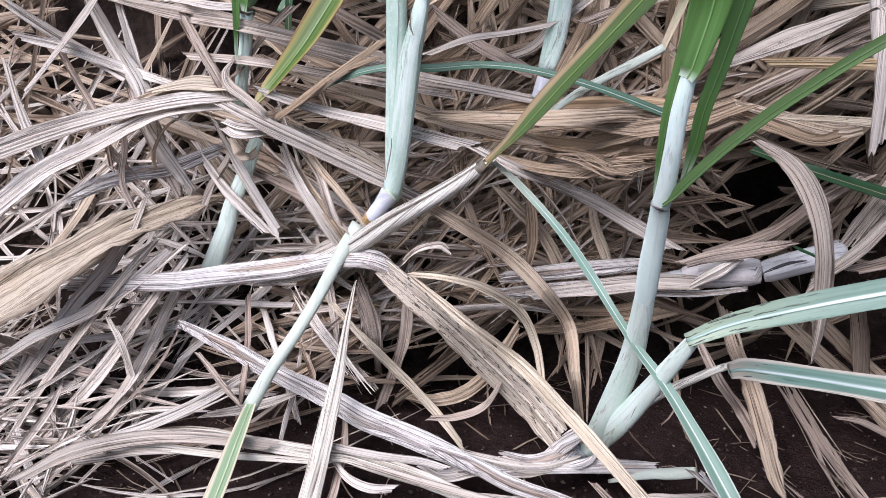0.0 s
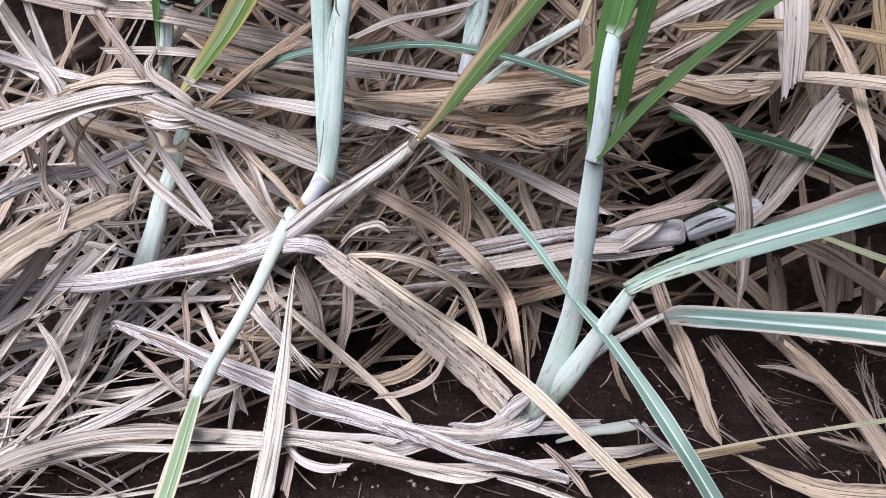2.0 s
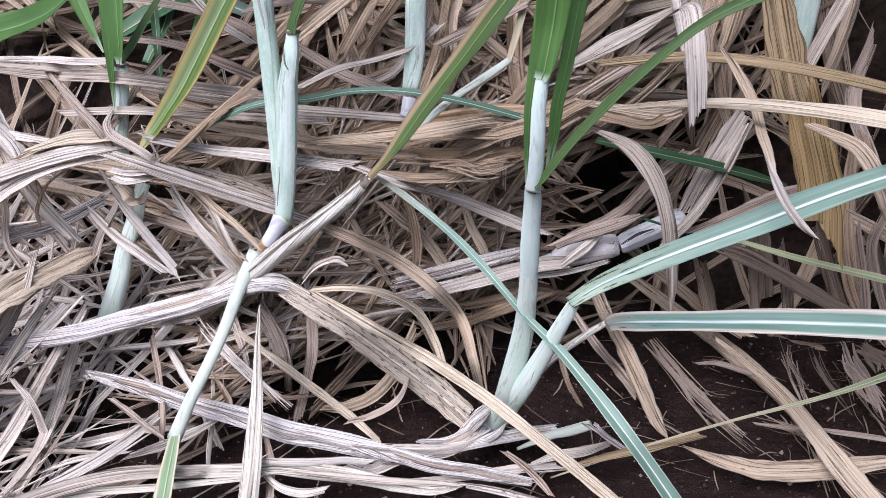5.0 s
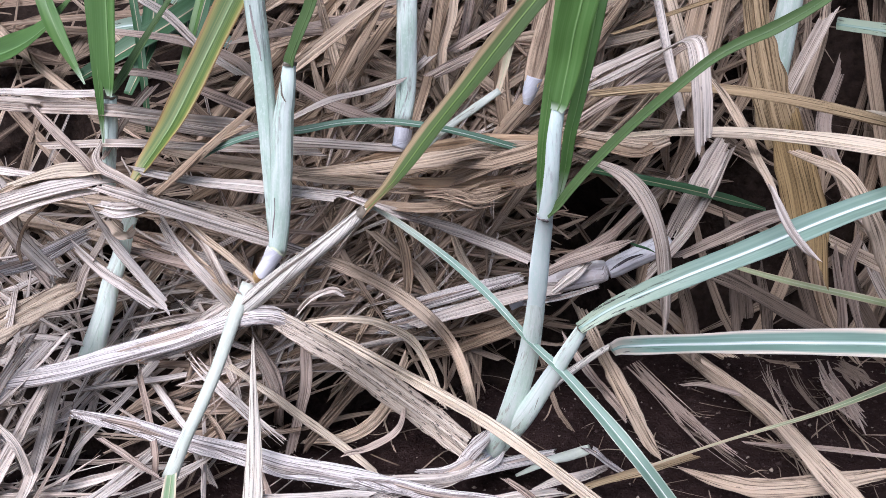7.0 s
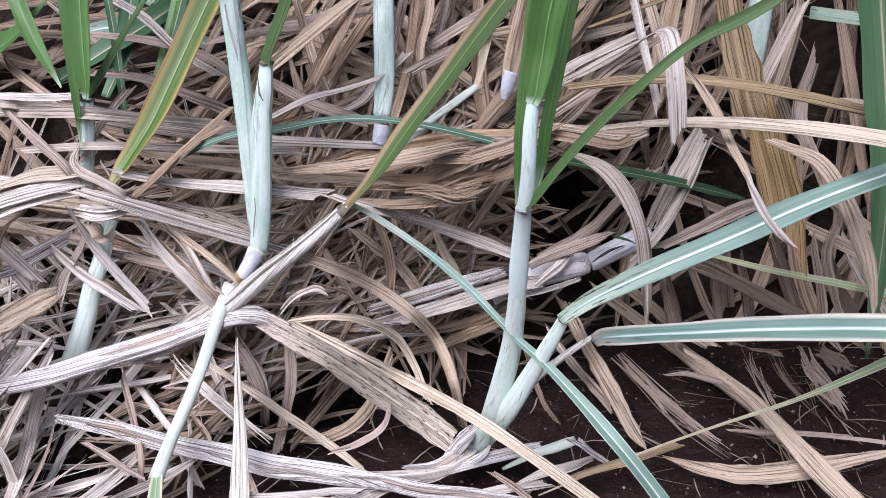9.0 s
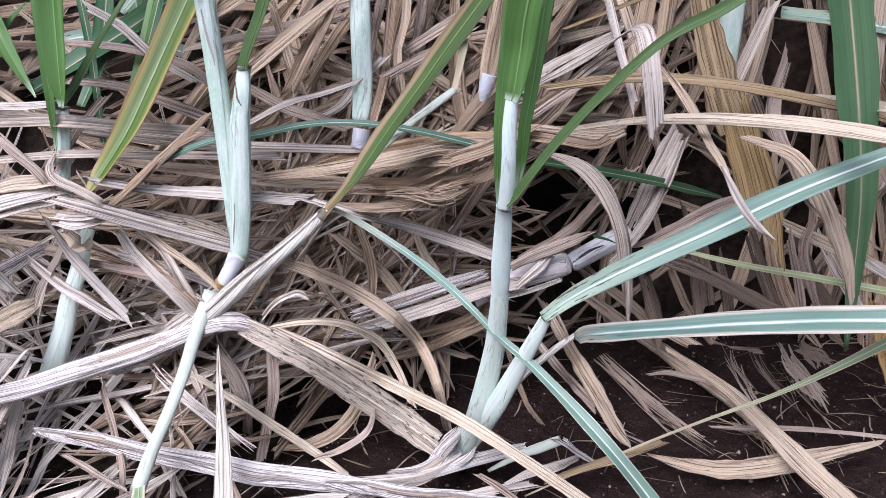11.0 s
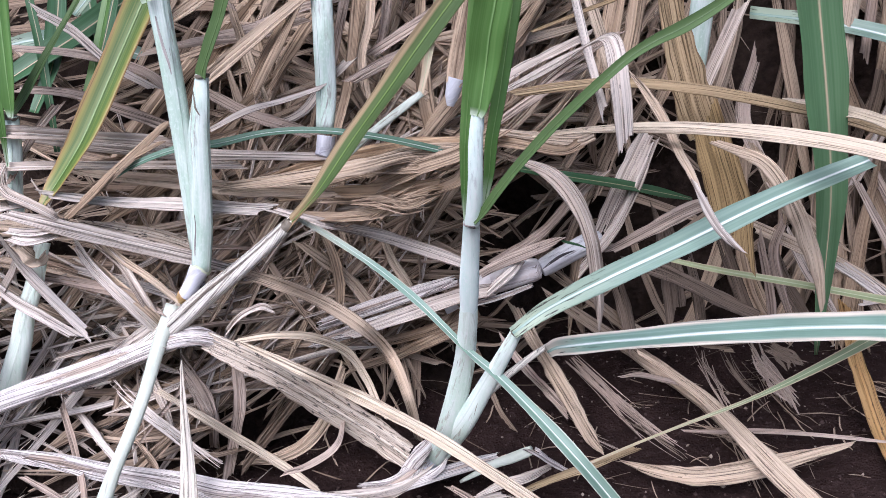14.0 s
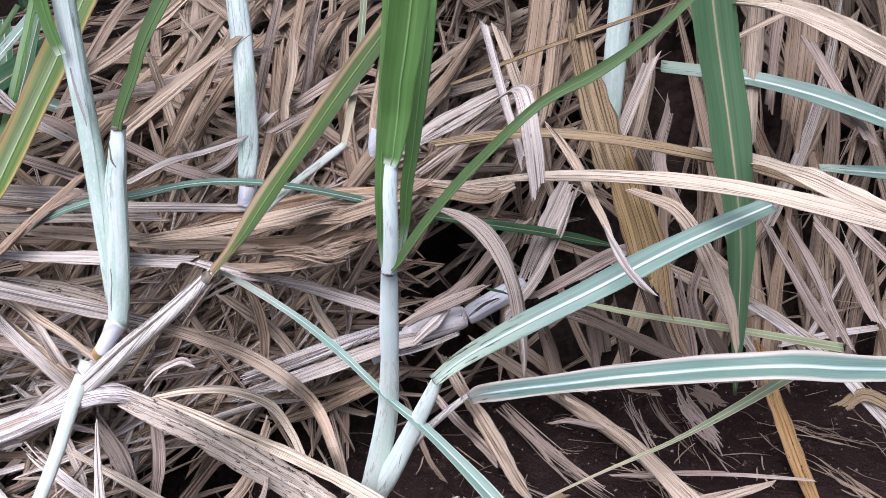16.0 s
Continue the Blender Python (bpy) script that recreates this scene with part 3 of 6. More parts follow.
def shredded(pts, widths, tone="rotten_shaded", strands=14):
    """Rotted leaf of which the loose fibres are left, splayed at both ends."""
    s, rng = Shape(), random.Random(dice())
    for k in range(strands):
        across, first, last = rng.gauss(0, 0.24), rng.uniform(0.0, 0.35), rng.uniform(0.6, 1.0)
        line = spline(pts, widths, 12)[int(first * 12):int(last * 12) + 1]
        way = []
        for i, (q, w, along) in enumerate(line):
            f = i / max(1, len(line) - 1)
            side = along.cross(FACE).normalized()
            wander = 0.35 * noise.noise((k * 3.1, f * 2.5, 0.7)) + across * (1 + 0.7 * abs(2 * f - 1) ** 3)
            way.append(q + side * (w * wander) + FACE * (0.002 + 0.10 * w * noise.noise((k * 5.3, f * 3.0, 4.2))))
        wide = rng.choice((0.04, 0.06, 0.08, 0.13, 0.2)) * max(widths)
        ribbon(s, way[::2], [wide * 0.5] + [wide] * (len(way[::2]) - 2) + [wide * 0.3], rng, 0.3, cross=3, steps=14, thick=0.0003, twist=rng.uniform(-1, 1), ruffle=0.08)
    ob = place("shredded_leaf", s.mesh("shredded_leaf", TONES[tone], pts[0]), pts[0])
    return tagged(ob, dict(rotten_shaded="rotted dark", pale="bleached", grey="weathered grey", brown="matted brown")[tone] + " dry leaf split into loose fibres", "dry leaf", "dry cane leaves")


# ---- ground ----
def axis(dense, step, far):
    a = list(np.arange(dense[0], dense[1] + 1e-6, step))
    out, d = [], step
    while d < far:
        d *= 1.7
        out.append(d)
    return [dense[0] - d for d in out[::-1]] + a + [dense[1] + d for d in out]


def ground_height(x, y):
    near = max(0.0, 1 - max(abs(x), abs(y)) / 2.5)
    return -0.018 + near * (0.010 * noise.noise((x * 7, y * 7, 0.3)) + 0.007 * noise.noise((x * 28, y * 28, 1.7)) + 0.0045 * noise.noise((x * 75, y * 75, 4.1)))


gx, gy = axis((-0.9, 1.0), 0.008, 300), axis((-0.6, 0.7), 0.008, 300)
g = Shape()
g.grid([[Vector((x, y, ground_height(x, y))) for x in gx] for y in gy], [[(x, y, 0, 0) for x in gx] for y in gy])
tagged(new("ground", g.mesh("ground", soil)), "dark brown crumbly bare soil", "ground", kind="structure")

# ---- heap of litter: its outline from front to back, for three stretches along the row ----
HEAP = [
    (-0.30, [(-0.36, -0.03), (-0.16, 0.0), (-0.03, 0.04), (0.06, 0.11), (0.12, 0.19), (0.17, 0.29), (0.24, 0.41), (0.40, 0.54), (0.80, 0.70), (1.8, 0.85), (2.4, -0.05)]),
    (-0.06, [(0.04, -0.04), (0.13, -0.01), (0.17, 0.05), (0.19, 0.14), (0.20, 0.24), (0.22, 0.34), (0.28, 0.45), (0.45, 0.56), (0.80, 0.72), (1.8, 0.90), (2.4, -0.05)]),
    (0.06, [(0.10, -0.04), (0.17, -0.01), (0.21, 0.05), (0.22, 0.14), (0.22, 0.24), (0.23, 0.34), (0.29, 0.45), (0.46, 0.57), (0.80, 0.75), (1.8, 0.95), (2.4, -0.05)]),
    (0.24, [(0.34, -0.04), (0.37, -0.01), (0.41, 0.05), (0.43, 0.14), (0.44, 0.24), (0.46, 0.35), (0.51, 0.47), (0.60, 0.60), (0.90, 0.80), (1.8, 1.0), (2.4, -0.05)]),
]


def heap(x, u):
    """The place on the heap x metres along the row and u of the way from its foot to its back."""
    k = 0
    while k < len(HEAP) - 2 and x > HEAP[k + 1][0]:
        k += 1
    (xa, a), (xb, b) = HEAP[k], HEAP[k + 1]
    t = min(1.0, max(0.0, (x - xa) / (xb - xa)))
    t = t * t * (3 - 2 * t)
    s = min(max(u, 0.0), 1.1110) * 9
    i = int(s)
    f = s - i
    (ay, az), (by, bz) = [tuple(p[i][c] + (p[i + 1][c] - p[i][c]) * f for c in (0, 1)) for p in (a, b)]
    y, z = ay + (by - ay) * t, az + (bz - az) * t
    end = min(1.0, max(0.0, (abs(x) - 1.5) / 1.2))
    z = -0.06 + (z + 0.06) * (1 - end * end * (3 - 2 * end))
    return Vector((x, y, z))


def heap_normal(x, u):
    a = heap(x + 0.02, u) - heap(x - 0.02, u)
    b = heap(x, u + 0.02) - heap(x, u - 0.02)
    return a.cross(b).normalized()


# dark sheet set behind the leaves, so the gaps look shaded
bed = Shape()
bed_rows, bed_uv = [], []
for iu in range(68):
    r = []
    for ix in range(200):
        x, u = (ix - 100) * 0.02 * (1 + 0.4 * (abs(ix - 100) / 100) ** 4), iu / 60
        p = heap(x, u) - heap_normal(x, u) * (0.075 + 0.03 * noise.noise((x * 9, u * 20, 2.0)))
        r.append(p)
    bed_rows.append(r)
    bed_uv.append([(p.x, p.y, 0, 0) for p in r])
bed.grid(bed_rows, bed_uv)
tagged(new("litter_shade_bed", bed.mesh("litter_shade_bed", bed_shade_mat)), "dark brown sheet under the dry leaves, standing in for shaded gaps", "litter", kind="stuff")


def hollow(x, z):
    """The dark hollows under the heap, where few leaves lie."""
    return 0.02 < x < 0.50 and z < 0.30 or -0.25 < x < 0.10 and z < 0.085 or -0.80 < x < -0.47 and 0.29 < z < 0.40


def litter(name, material, count, seed, xs, us, lean, spread, lengths, wide, depth, label, single=0, tone="pale"):
    """Loose leaves strewn over the heap; lean: their angle from level, in degrees."""
    rng, s = random.Random(seed), Shape()
    for _ in range(count):
        x, u = rng.uniform(*xs), rng.uniform(*us)
        if xs[0] <= -3 and abs(x) < 1.45 and u < 0.95:
            continue
        if -0.42 < x < 0.02 and heap(x, u).y < 0.0 and rng.random() < 0.72:
            continue
        if hollow(x, heap(x, u).z) and rng.random() < (0.74 if material is litter_shaded else 0.88):
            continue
        ang = radians(lean + rng.gauss(0, spread))
        ln, w, up = rng.uniform(*lengths), rng.uniform(*wide), rng.uniform(*depth)
        per = (heap(x, min(u + 0.03, 0.99)) - heap(x, u - 0.03)).length / 0.06
        dx, du = math.cos(ang) * ln, math.sin(ang) * ln / max(per, 0.3)
        bow, pts = rng.gauss(0, 0.03), []
        for k in range(4):
            f = k / 3 - 0.5
            c = bow * (0.25 - f * f) * 4
            xx, uu = x + dx * f - du * per * c, u + du * f + dx * c / max(per, 0.3)
            lay = heap(xx, uu) + heap_normal(xx, uu) * (up + rng.uniform(-0.004, 0.004))
            lay.z = max(lay.z, ground_height(lay.x, lay.y) + 0.004)
            pts.append(lay)
        face = (heap_normal(x, u) + 0.5 * Vector((rng.uniform(-1, 1), rng.uniform(-1, 1), rng.uniform(-1, 1)))).normalized()
        wd = [w * rng.uniform(0.1, 0.8), w, w * rng.uniform(0.7, 1), w * rng.uniform(0.05, 0.5)]
        if single and w > 0.45 * sum(wide) and up > depth[1] - 0.5 * (depth[1] - depth[0]) and abs(x) < 0.75 and u < 0.7:
            single -= 1
            one = Shape()
            ribbon(one, pts, wd, rng, rng.uniform(-0.5, 0.5), cross=8, steps=18, thick=0.0004, face=face, twist=rng.uniform(-0.5, 0.5), ruffle=0.025, pleat=rng.choice((0.025, 0.04, 0.06)), slits=rng.choice((0, 1, 2)))
            leaf = place("dry_leaf", one.mesh("dry_leaf", TONES[tone], pts[0]), pts[0])
            tagged(leaf, "narrow " + SAYS[tone], "dry leaf", "dry cane leaves")
            continue
        ribbon(s, pts, wd, rng, rng.uniform(-0.5, 0.5), cross=6, steps=10, thick=0.0, face=face, twist=rng.uniform(-0.5, 0.5), ruffle=0.025, pleat=rng.choice((0.03, 0.05, 0.07)), slits=rng.choice((0, 0, 1, 2)))
    tagged(new(name, s.mesh(name, material)), label, "litter", kind="stuff")


litter("leaf_litter", litter_pale, 500, 3, (-1.25, -0.18), (0.02, 0.50), 40, 50, (0.08, 0.32), (0.004, 0.0115), (-0.05, 0.012), "tangle of bleached dry cane leaves on the heap", 55, "pale")
litter("leaf_litter", litter_brown, 230, 4, (-1.25, 0.30), (0.42, 0.92), 4, 30, (0.16, 0.50), (0.007, 0.019), (-0.04, 0.012), "brownish dry cane leaves lying along the heap", 35, "tan")
# under-layer in the darkened brown, in place of real shade
litter("leaf_litter", litter_shaded, 200, 14, (-1.25, 0.30), (0.42, 0.92), 10, 40, (0.14, 0.45), (0.007, 0.020), (-0.06, -0.005), "leaves under the brown ones, coloured dark for shade")
litter("leaf_litter", litter_brown, 240, 23, (-0.32, 0.14), (0.23, 0.60), 15, 45, (0.08, 0.28), (0.005, 0.015), (-0.018, 0.008), "brown dry leaves in the side of the heap")
litter("leaf_litter", litter_shaded, 200, 5, (-0.35, 0.30), (0.14, 0.55), 15, 45, (0.10, 0.30), (0.006, 0.018), (-0.045, 0.003), "brown dry leaves in the side of the heap, darkened for shade")
litter("leaf_litter", litter_brown, 120, 13, (-0.30, 0.30), (0.55, 0.90), 70, 30, (0.12, 0.36), (0.010, 0.026), (-0.02, 0.022), "dry cane leaves standing on the back of the heap", 35, "brown")
litter("leaf_litter", litter_shaded, 380, 6, (0.18, 1.55), (0.12, 0.98), 84, 20, (0.16, 0.45), (0.008, 0.026), (-0.06, 0.03), "dry cane leaves hanging down the steep side, darkened for shade", 20, "brown")
litter("leaf_litter", litter_pale, 230, 15, (-0.80, -0.36), (0.0, 0.17), 42, 45, (0.07, 0.26), (0.003, 0.0095), (-0.01, 0.022), "bleached dry leaves strewn at the foot of the heap", 45, "pale")
litter("leaf_litter", litter_brown, 110, 21, (-0.28, 0.08), (0.20, 0.56), 25, 50, (0.05, 0.20), (0.003, 0.009), (-0.006, 0.012), "narrow brown leaves on the side of the heap", 15, "brown")
litter("leaf_litter", litter_pale, 100, 22, (-0.30, 0.05), (0.22, 0.56), 20, 50, (0.05, 0.20), (0.0025, 0.008), (0.0, 0.015), "narrow bleached leaves on the side of the heap", 10, "grey")
litter("leaf_shreds", litter_pale, 70, 8, (-1.2, -0.1), (0.02, 0.50), 40, 60, (0.05, 0.22), (0.0012, 0.0045), (-0.03, 0.016), "thin bleached shreds of dry leaf")
litter("leaf_shreds", litter_shaded, 200, 9, (-0.9, 0.9), (0.10, 0.90), 20, 55, (0.05, 0.25), (0.0012, 0.0045), (-0.04, 0.015), "thin brown shreds of dry leaf")
litter("leaf_litter", litter_pale, 24, 7, (0.22, 1.45), (0.05, 0.95), 60, 45, (0.12, 0.40), (0.006, 0.018), (0.0, 0.045), "loose bleached leaves on the steep side")

litter("leaf_litter", litter_brown, 1300, 12, (-3.0, 3.0), (0.05, 1.10), 20, 50, (0.2, 0.6), (0.010, 0.026), (0.0, 0.03), "dry leaves over the rest of the heap")

# unseen rows of cane, added to block light and shade the lane
def cane_row(y, lean, seed, x0=-3.2, x1=3.2, low=0.55, canes=26, leaves=420):
    rng, s = random.Random(seed), Shape()
    for _ in range(leaves):
        x, yy, z = rng.uniform(x0, x1), y + rng.gauss(0, 0.16), rng.uniform(low, 1.5)
        dx, dy, ln = rng.uniform(-0.5, 0.5), lean * rng.uniform(0.1, 0.6) + rng.gauss(0, 0.1), rng.uniform(0.5, 0.9)
        pts = [Vector((x, yy, z)), Vector((x + dx * 0.4, yy + dy * 0.4, z + ln * 0.6)), Vector((x + dx, yy + dy, z + ln * 0.55)), Vector((x + dx * 1.5, yy + dy * 1.6, z + ln * 0.1))]
        ribbon(s, pts, [0.02, 0.045, 0.035, 0.004], rng, 0.3, cross=4, steps=8, thick=0.0, face=Vector((0.1, 0.2, 1)))
    for k in range(canes):
        x, yy = x0 + (x1 - x0) * (k + rng.random()) / canes, y + rng.gauss(0, 0.08)
        top = (x + rng.gauss(0, 0.1), yy + lean * 0.15, rng.uniform(1.3, 1.9))
        tube(s, [(x, yy, 0.0), (x + rng.gauss(0, 0.02), yy, 0.7), top], [0.026, 0.024, 0.016], rng, sides=8, steps=5)
    tagged(new("cane_row", s.mesh("cane_row", leaf_dark)), "unseen dense cane leaves added to block light", "cane leaves", kind="stuff")


cane_row(-3.3, 0.3, 21, low=0.0)
cane_row(1.0, -0.9, 22, low=0.66)
cane_row(1.5, -0.5, 23, low=0.3)
cane_row(0.62, -0.75, 24, x0=-1.6, x1=2.0, low=0.74)
# overhangs without stalks, added out of view to darken back and right
cane_row(0.55, -0.9, 26, x0=-1.2, x1=1.1, low=0.85, canes=0, leaves=190)
cane_row(0.80, -1.5, 25, x0=0.55, x1=2.2, low=0.80, canes=0)

# fine straw and crumbs on the open soil
rng = random.Random(11)
straw = Shape()
for _ in range(650):
    x, y = rng.uniform(-0.75, 0.95), rng.uniform(-0.35, 0.42)
    a, ln, w = rng.uniform(0, 6.3), rng.uniform(0.012, 0.075), rng.uniform(0.0006, 0.0022)
    pts = []
    for k in (-0.5, 0.0, 0.5):
        px, py = x + math.cos(a + 0.08 * k) * ln * k, y + math.sin(a + 0.08 * k) * ln * k
        pts.append(Vector((px, py, ground_height(px, py) + rng.uniform(0.001, 0.005))))
    ribbon(straw, pts, [w], rng, 0.1, cross=2, steps=4, thick=0.0003, face=Vector((0, 0, 1)), ruffle=0.0)
for _ in range(5):
    cx, cy, turn, bow = rng.uniform(0.14, 0.6), rng.uniform(0.04, 0.26), radians(rng.gauss(-52, 24)), rng.gauss(0, 1.2)
    for _ in range(rng.randrange(8, 18)):
        ln, w, off = rng.uniform(0.04, 0.13), rng.uniform(0.0006, 0.0026), rng.gauss(0, 0.006)
        a, sh = turn + rng.gauss(0, 0.12), rng.gauss(0, 0.02)
        pts = []
        for k in (-0.5, -0.17, 0.17, 0.5):
            px = cx + math.cos(a + bow * k * ln) * (ln * k + sh) - math.sin(turn) * off
            py = cy + math.sin(a + bow * k * ln) * (ln * k + sh) + math.cos(turn) * off
            pts.append(Vector((px, py, ground_height(px, py) + rng.uniform(0.002, 0.011))))
        ribbon(straw, pts, [w * 0.5, w, w, w * 0.3], rng, 0.2, cross=2, steps=8, thick=0.0003, face=Vector((0, -0.3, 1)), ruffle=0.05)
tagged(new("straw", straw.mesh("straw", litter_brown)), "fine broken straw scattered on the soil", "straw", kind="stuff")
crumbs = Shape()
for _ in range(7500):
    x, y = rng.uniform(-0.8, 0.95), rng.uniform(-0.35, 0.42)
    r = rng.uniform(0.0005, 0.0018) if rng.random() < 0.86 else rng.uniform(0.0015, 0.0034)
    c, b0 = Vector((x, y, ground_height(x, y) + r * 0.4)), len(crumbs.v)
    for d in ((1, 0, 0), (0, 1, 0), (-1, 0, 0), (0, -1, 0), (0, 0, 1), (0, 0, -1)):
        crumbs.v.append(c + Vector(d) * r * rng.uniform(0.6, 1.3))
        crumbs.uv.append((0, 0, 0, 0))
    for i in range(4):
        crumbs.f += [(b0 + i, b0 + (i + 1) % 4, b0 + 4), (b0 + (i + 1) % 4, b0 + i, b0 + 5)]
tagged(new("soil_crumbs", crumbs.mesh("soil_crumbs", clod_mat)), "small soil crumbs and pale grit", "soil", kind="stuff")

# ---- living shoots ----
main_shoot = shoot((-0.22, 0.04, 0.20), "waxy pale green cane shoot with purple node and split sheaths")
back_shoot = shoot((-0.095, 0.12, 0.33), "blue-green waxy cane stalk rising from the heap")
left_shoot = shoot((-0.42, 0.06, 0.13), "slender green cane shoot wrapped by a dry leaf")
fork_shoot = shoot((0.0, 0.0, 0.0), "forked waxy cane shoot growing from bare soil")
bent_shoot = shoot((-0.25, 0.05, 0.15), "bent cane leaf with yellow edges on a drying sheath")
petiole_shoot = shoot((-0.24, 0.03, 0.20), "broken pale petiole with a green and yellow blade")
striped_shoot = shoot((-0.38, 0.05, 0.33), "green cane leaves striped yellow, beside the tied leaf")
arch_shoot = shoot((-0.34, 0.05, 0.30), "narrow blue-green leaf arching over the litter")
narrow_shoot = shoot((0.22, 0.15, 0.2), "narrow pale green leaf reaching over the hollow")
long_shoot = shoot((0.11, -0.1, 0.0), "long leaf fading from straw to green")
big_shoot = shoot((0.36, 0.03, 0.5), "broad dark green hanging leaf with pale midrib")
right_shoot = shoot((0.35, 0.23, 0.45), "blue-green leaf with white midrib over the heap")
far_shoot = shoot((0.31, 0.3, 0.37), "pale waxy stalk standing in dry leaves")
stub_shoot = shoot((0.04, 0.17, 0.38), "purple cane stub in a dead sheath")
sprig_shoot = shoot((-0.1, 0.12, 0.32), "thin pale green side shoot")
far_left_shoot = shoot((-0.35, 0.2, 0.4), "dim green leaves behind the heap")
fallen_cane = shoot((-0.07, 0.15, 0.13), "fallen waxy violet cane with a swollen node", "fallen cane")
soil_stub = shoot((0.12, -0.14, 0.0), "broken pale green leaf stub with a dry tail on the soil")
# --- main shoot with two overlapping sheaths
stem(main_shoot, [(-0.210, 0.045, 0.235), (-0.203, 0.042, 0.268), (-0.195, 0.039, 0.322), (-0.189, 0.038, 0.367), (-0.183, 0.037, 0.394), (-0.179, 0.039, 0.418), (-0.178, 0.040, 0.424)], [0.0206, 0.0223, 0.0228, 0.0217, 0.0182, 0.0139, 0.0128], sheath_wax, name="sheath")
stem(main_shoot, [(-0.213, 0.050, 0.254), (-0.211, 0.049, 0.319), (-0.209, 0.048, 0.376), (-0.209, 0.047, 0.430), (-0.210, 0.046, 0.482), (-0.211, 0.046, 0.526), (-0.211, 0.046, 0.573)], [0.015, 0.0176, 0.02, 0.02, 0.0206, 0.02, 0.0216], sheath_wax, name="sheath")
blade(main_shoot, [(-0.214, 0.030, 0.490), (-0.220, 0.030, 0.510), (-0.224, 0.030, 0.536), (-0.228, 0.030, 0.568)], [0.0088, 0.0107, 0.0125, 0.0143], leaf_green, fold=0.3)
stem(main_shoot, [(-0.178, 0.039, 0.422), (-0.178, 0.039, 0.424), (-0.178, 0.039, 0.425)], [0.0128, 0.0139, 0.0128], collar_dark, name="collar")
stem(main_shoot, [(-0.228, 0.035, 0.208), (-0.219, 0.040, 0.222), (-0.212, 0.045, 0.235)], [0.0149, 0.0166, 0.0201], purple_node, name="node")
stem(main_shoot, [(-0.212, 0.044, 0.2325), (-0.211, 0.045, 0.234), (-0.211, 0.046, 0.2355)], [0.0188, 0.0196, 0.0192], ring_yellow, name="growth_ring")
stem(main_shoot, [(-0.233, 0.033, 0.204), (-0.229, 0.035, 0.209), (-0.225, 0.036, 0.212)], [0.0092, 0.0144, 0.0126], root_orange, name="root_band")
blade(main_shoot, [(-0.176, 0.030, 0.424), (-0.172, 0.028, 0.433), (-0.162, 0.024, 0.451), (-0.150, 0.022, 0.473), (-0.139, 0.020, 0.496), (-0.117, 0.020, 0.530), (-0.089, 0.020, 0.567)], [0.0133, 0.0139, 0.015, 0.0147, 0.0145, 0.015, 0.0155], leaf_dull, fold=0.25)
# --- blue-green shoot behind
stem(back_shoot, [(-0.090, 0.128, 0.355), (-0.087, 0.137, 0.387), (-0.087, 0.149, 0.432), (-0.088, 0.164, 0.482), (-0.091, 0.176, 0.527), (-0.095, 0.192, 0.583)], [0.0186, 0.0209, 0.0221, 0.0221, 0.0221, 0.0221], sheath_wax, name="sheath")
stem(back_shoot, [(-0.094, 0.119, 0.327), (-0.091, 0.123, 0.335), (-0.089, 0.126, 0.347)], [0.0154, 0.019, 0.019], purple_node, name="node")
# --- left shoot
stem(left_shoot, [(-0.453, 0.055, 0.091), (-0.433, 0.050, 0.128), (-0.416, 0.045, 0.160), (-0.402, 0.042, 0.192), (-0.384, 0.040, 0.225), (-0.374, 0.045, 0.255), (-0.371, 0.050, 0.266)], [0.0329, 0.0293, 0.0266, 0.0233, 0.02, 0.0163, 0.016], sheath_mint, name="stalk")
stem(left_shoot, [(-0.392, 0.050, 0.291), (-0.383, 0.045, 0.325), (-0.374, 0.042, 0.358), (-0.369, 0.040, 0.384), (-0.368, 0.040, 0.394)], [0.0156, 0.0156, 0.0156, 0.015, 0.0143], sheath_wax, name="sheath")
stem(left_shoot, [(-0.368, 0.040, 0.392), (-0.368, 0.040, 0.394), (-0.367, 0.040, 0.395)], [0.0141, 0.0156, 0.0135], collar_dark, name="collar")
blade(left_shoot, [(-0.357, 0.022, 0.396), (-0.356, 0.022, 0.405), (-0.355, 0.022, 0.422), (-0.354, 0.024, 0.448), (-0.352, 0.028, 0.486), (-0.347, 0.030, 0.536), (-0.338, 0.030, 0.592)], [0.0053, 0.0106, 0.0188, 0.027, 0.0305, 0.0306, 0.0255], leaf_green, fold=0.4)
blade(left_shoot, [(-0.375, 0.028, 0.349), (-0.372, 0.028, 0.386), (-0.371, 0.030, 0.418), (-0.372, 0.036, 0.455), (-0.376, 0.050, 0.507), (-0.385, 0.080, 0.589)], [0.0024, 0.0069, 0.01, 0.0118, 0.0135, 0.0117], leaf_green, fold=0.3)
blade(left_shoot, [(-0.359, 0.030, 0.399), (-0.349, 0.036, 0.413), (-0.334, 0.045, 0.437), (-0.318, 0.055, 0.462), (-0.302, 0.065, 0.486), (-0.273, 0.090, 0.535)], [0.0071, 0.01, 0.01, 0.0088, 0.0076, 0.0059], leaf_dull, fold=0.3)
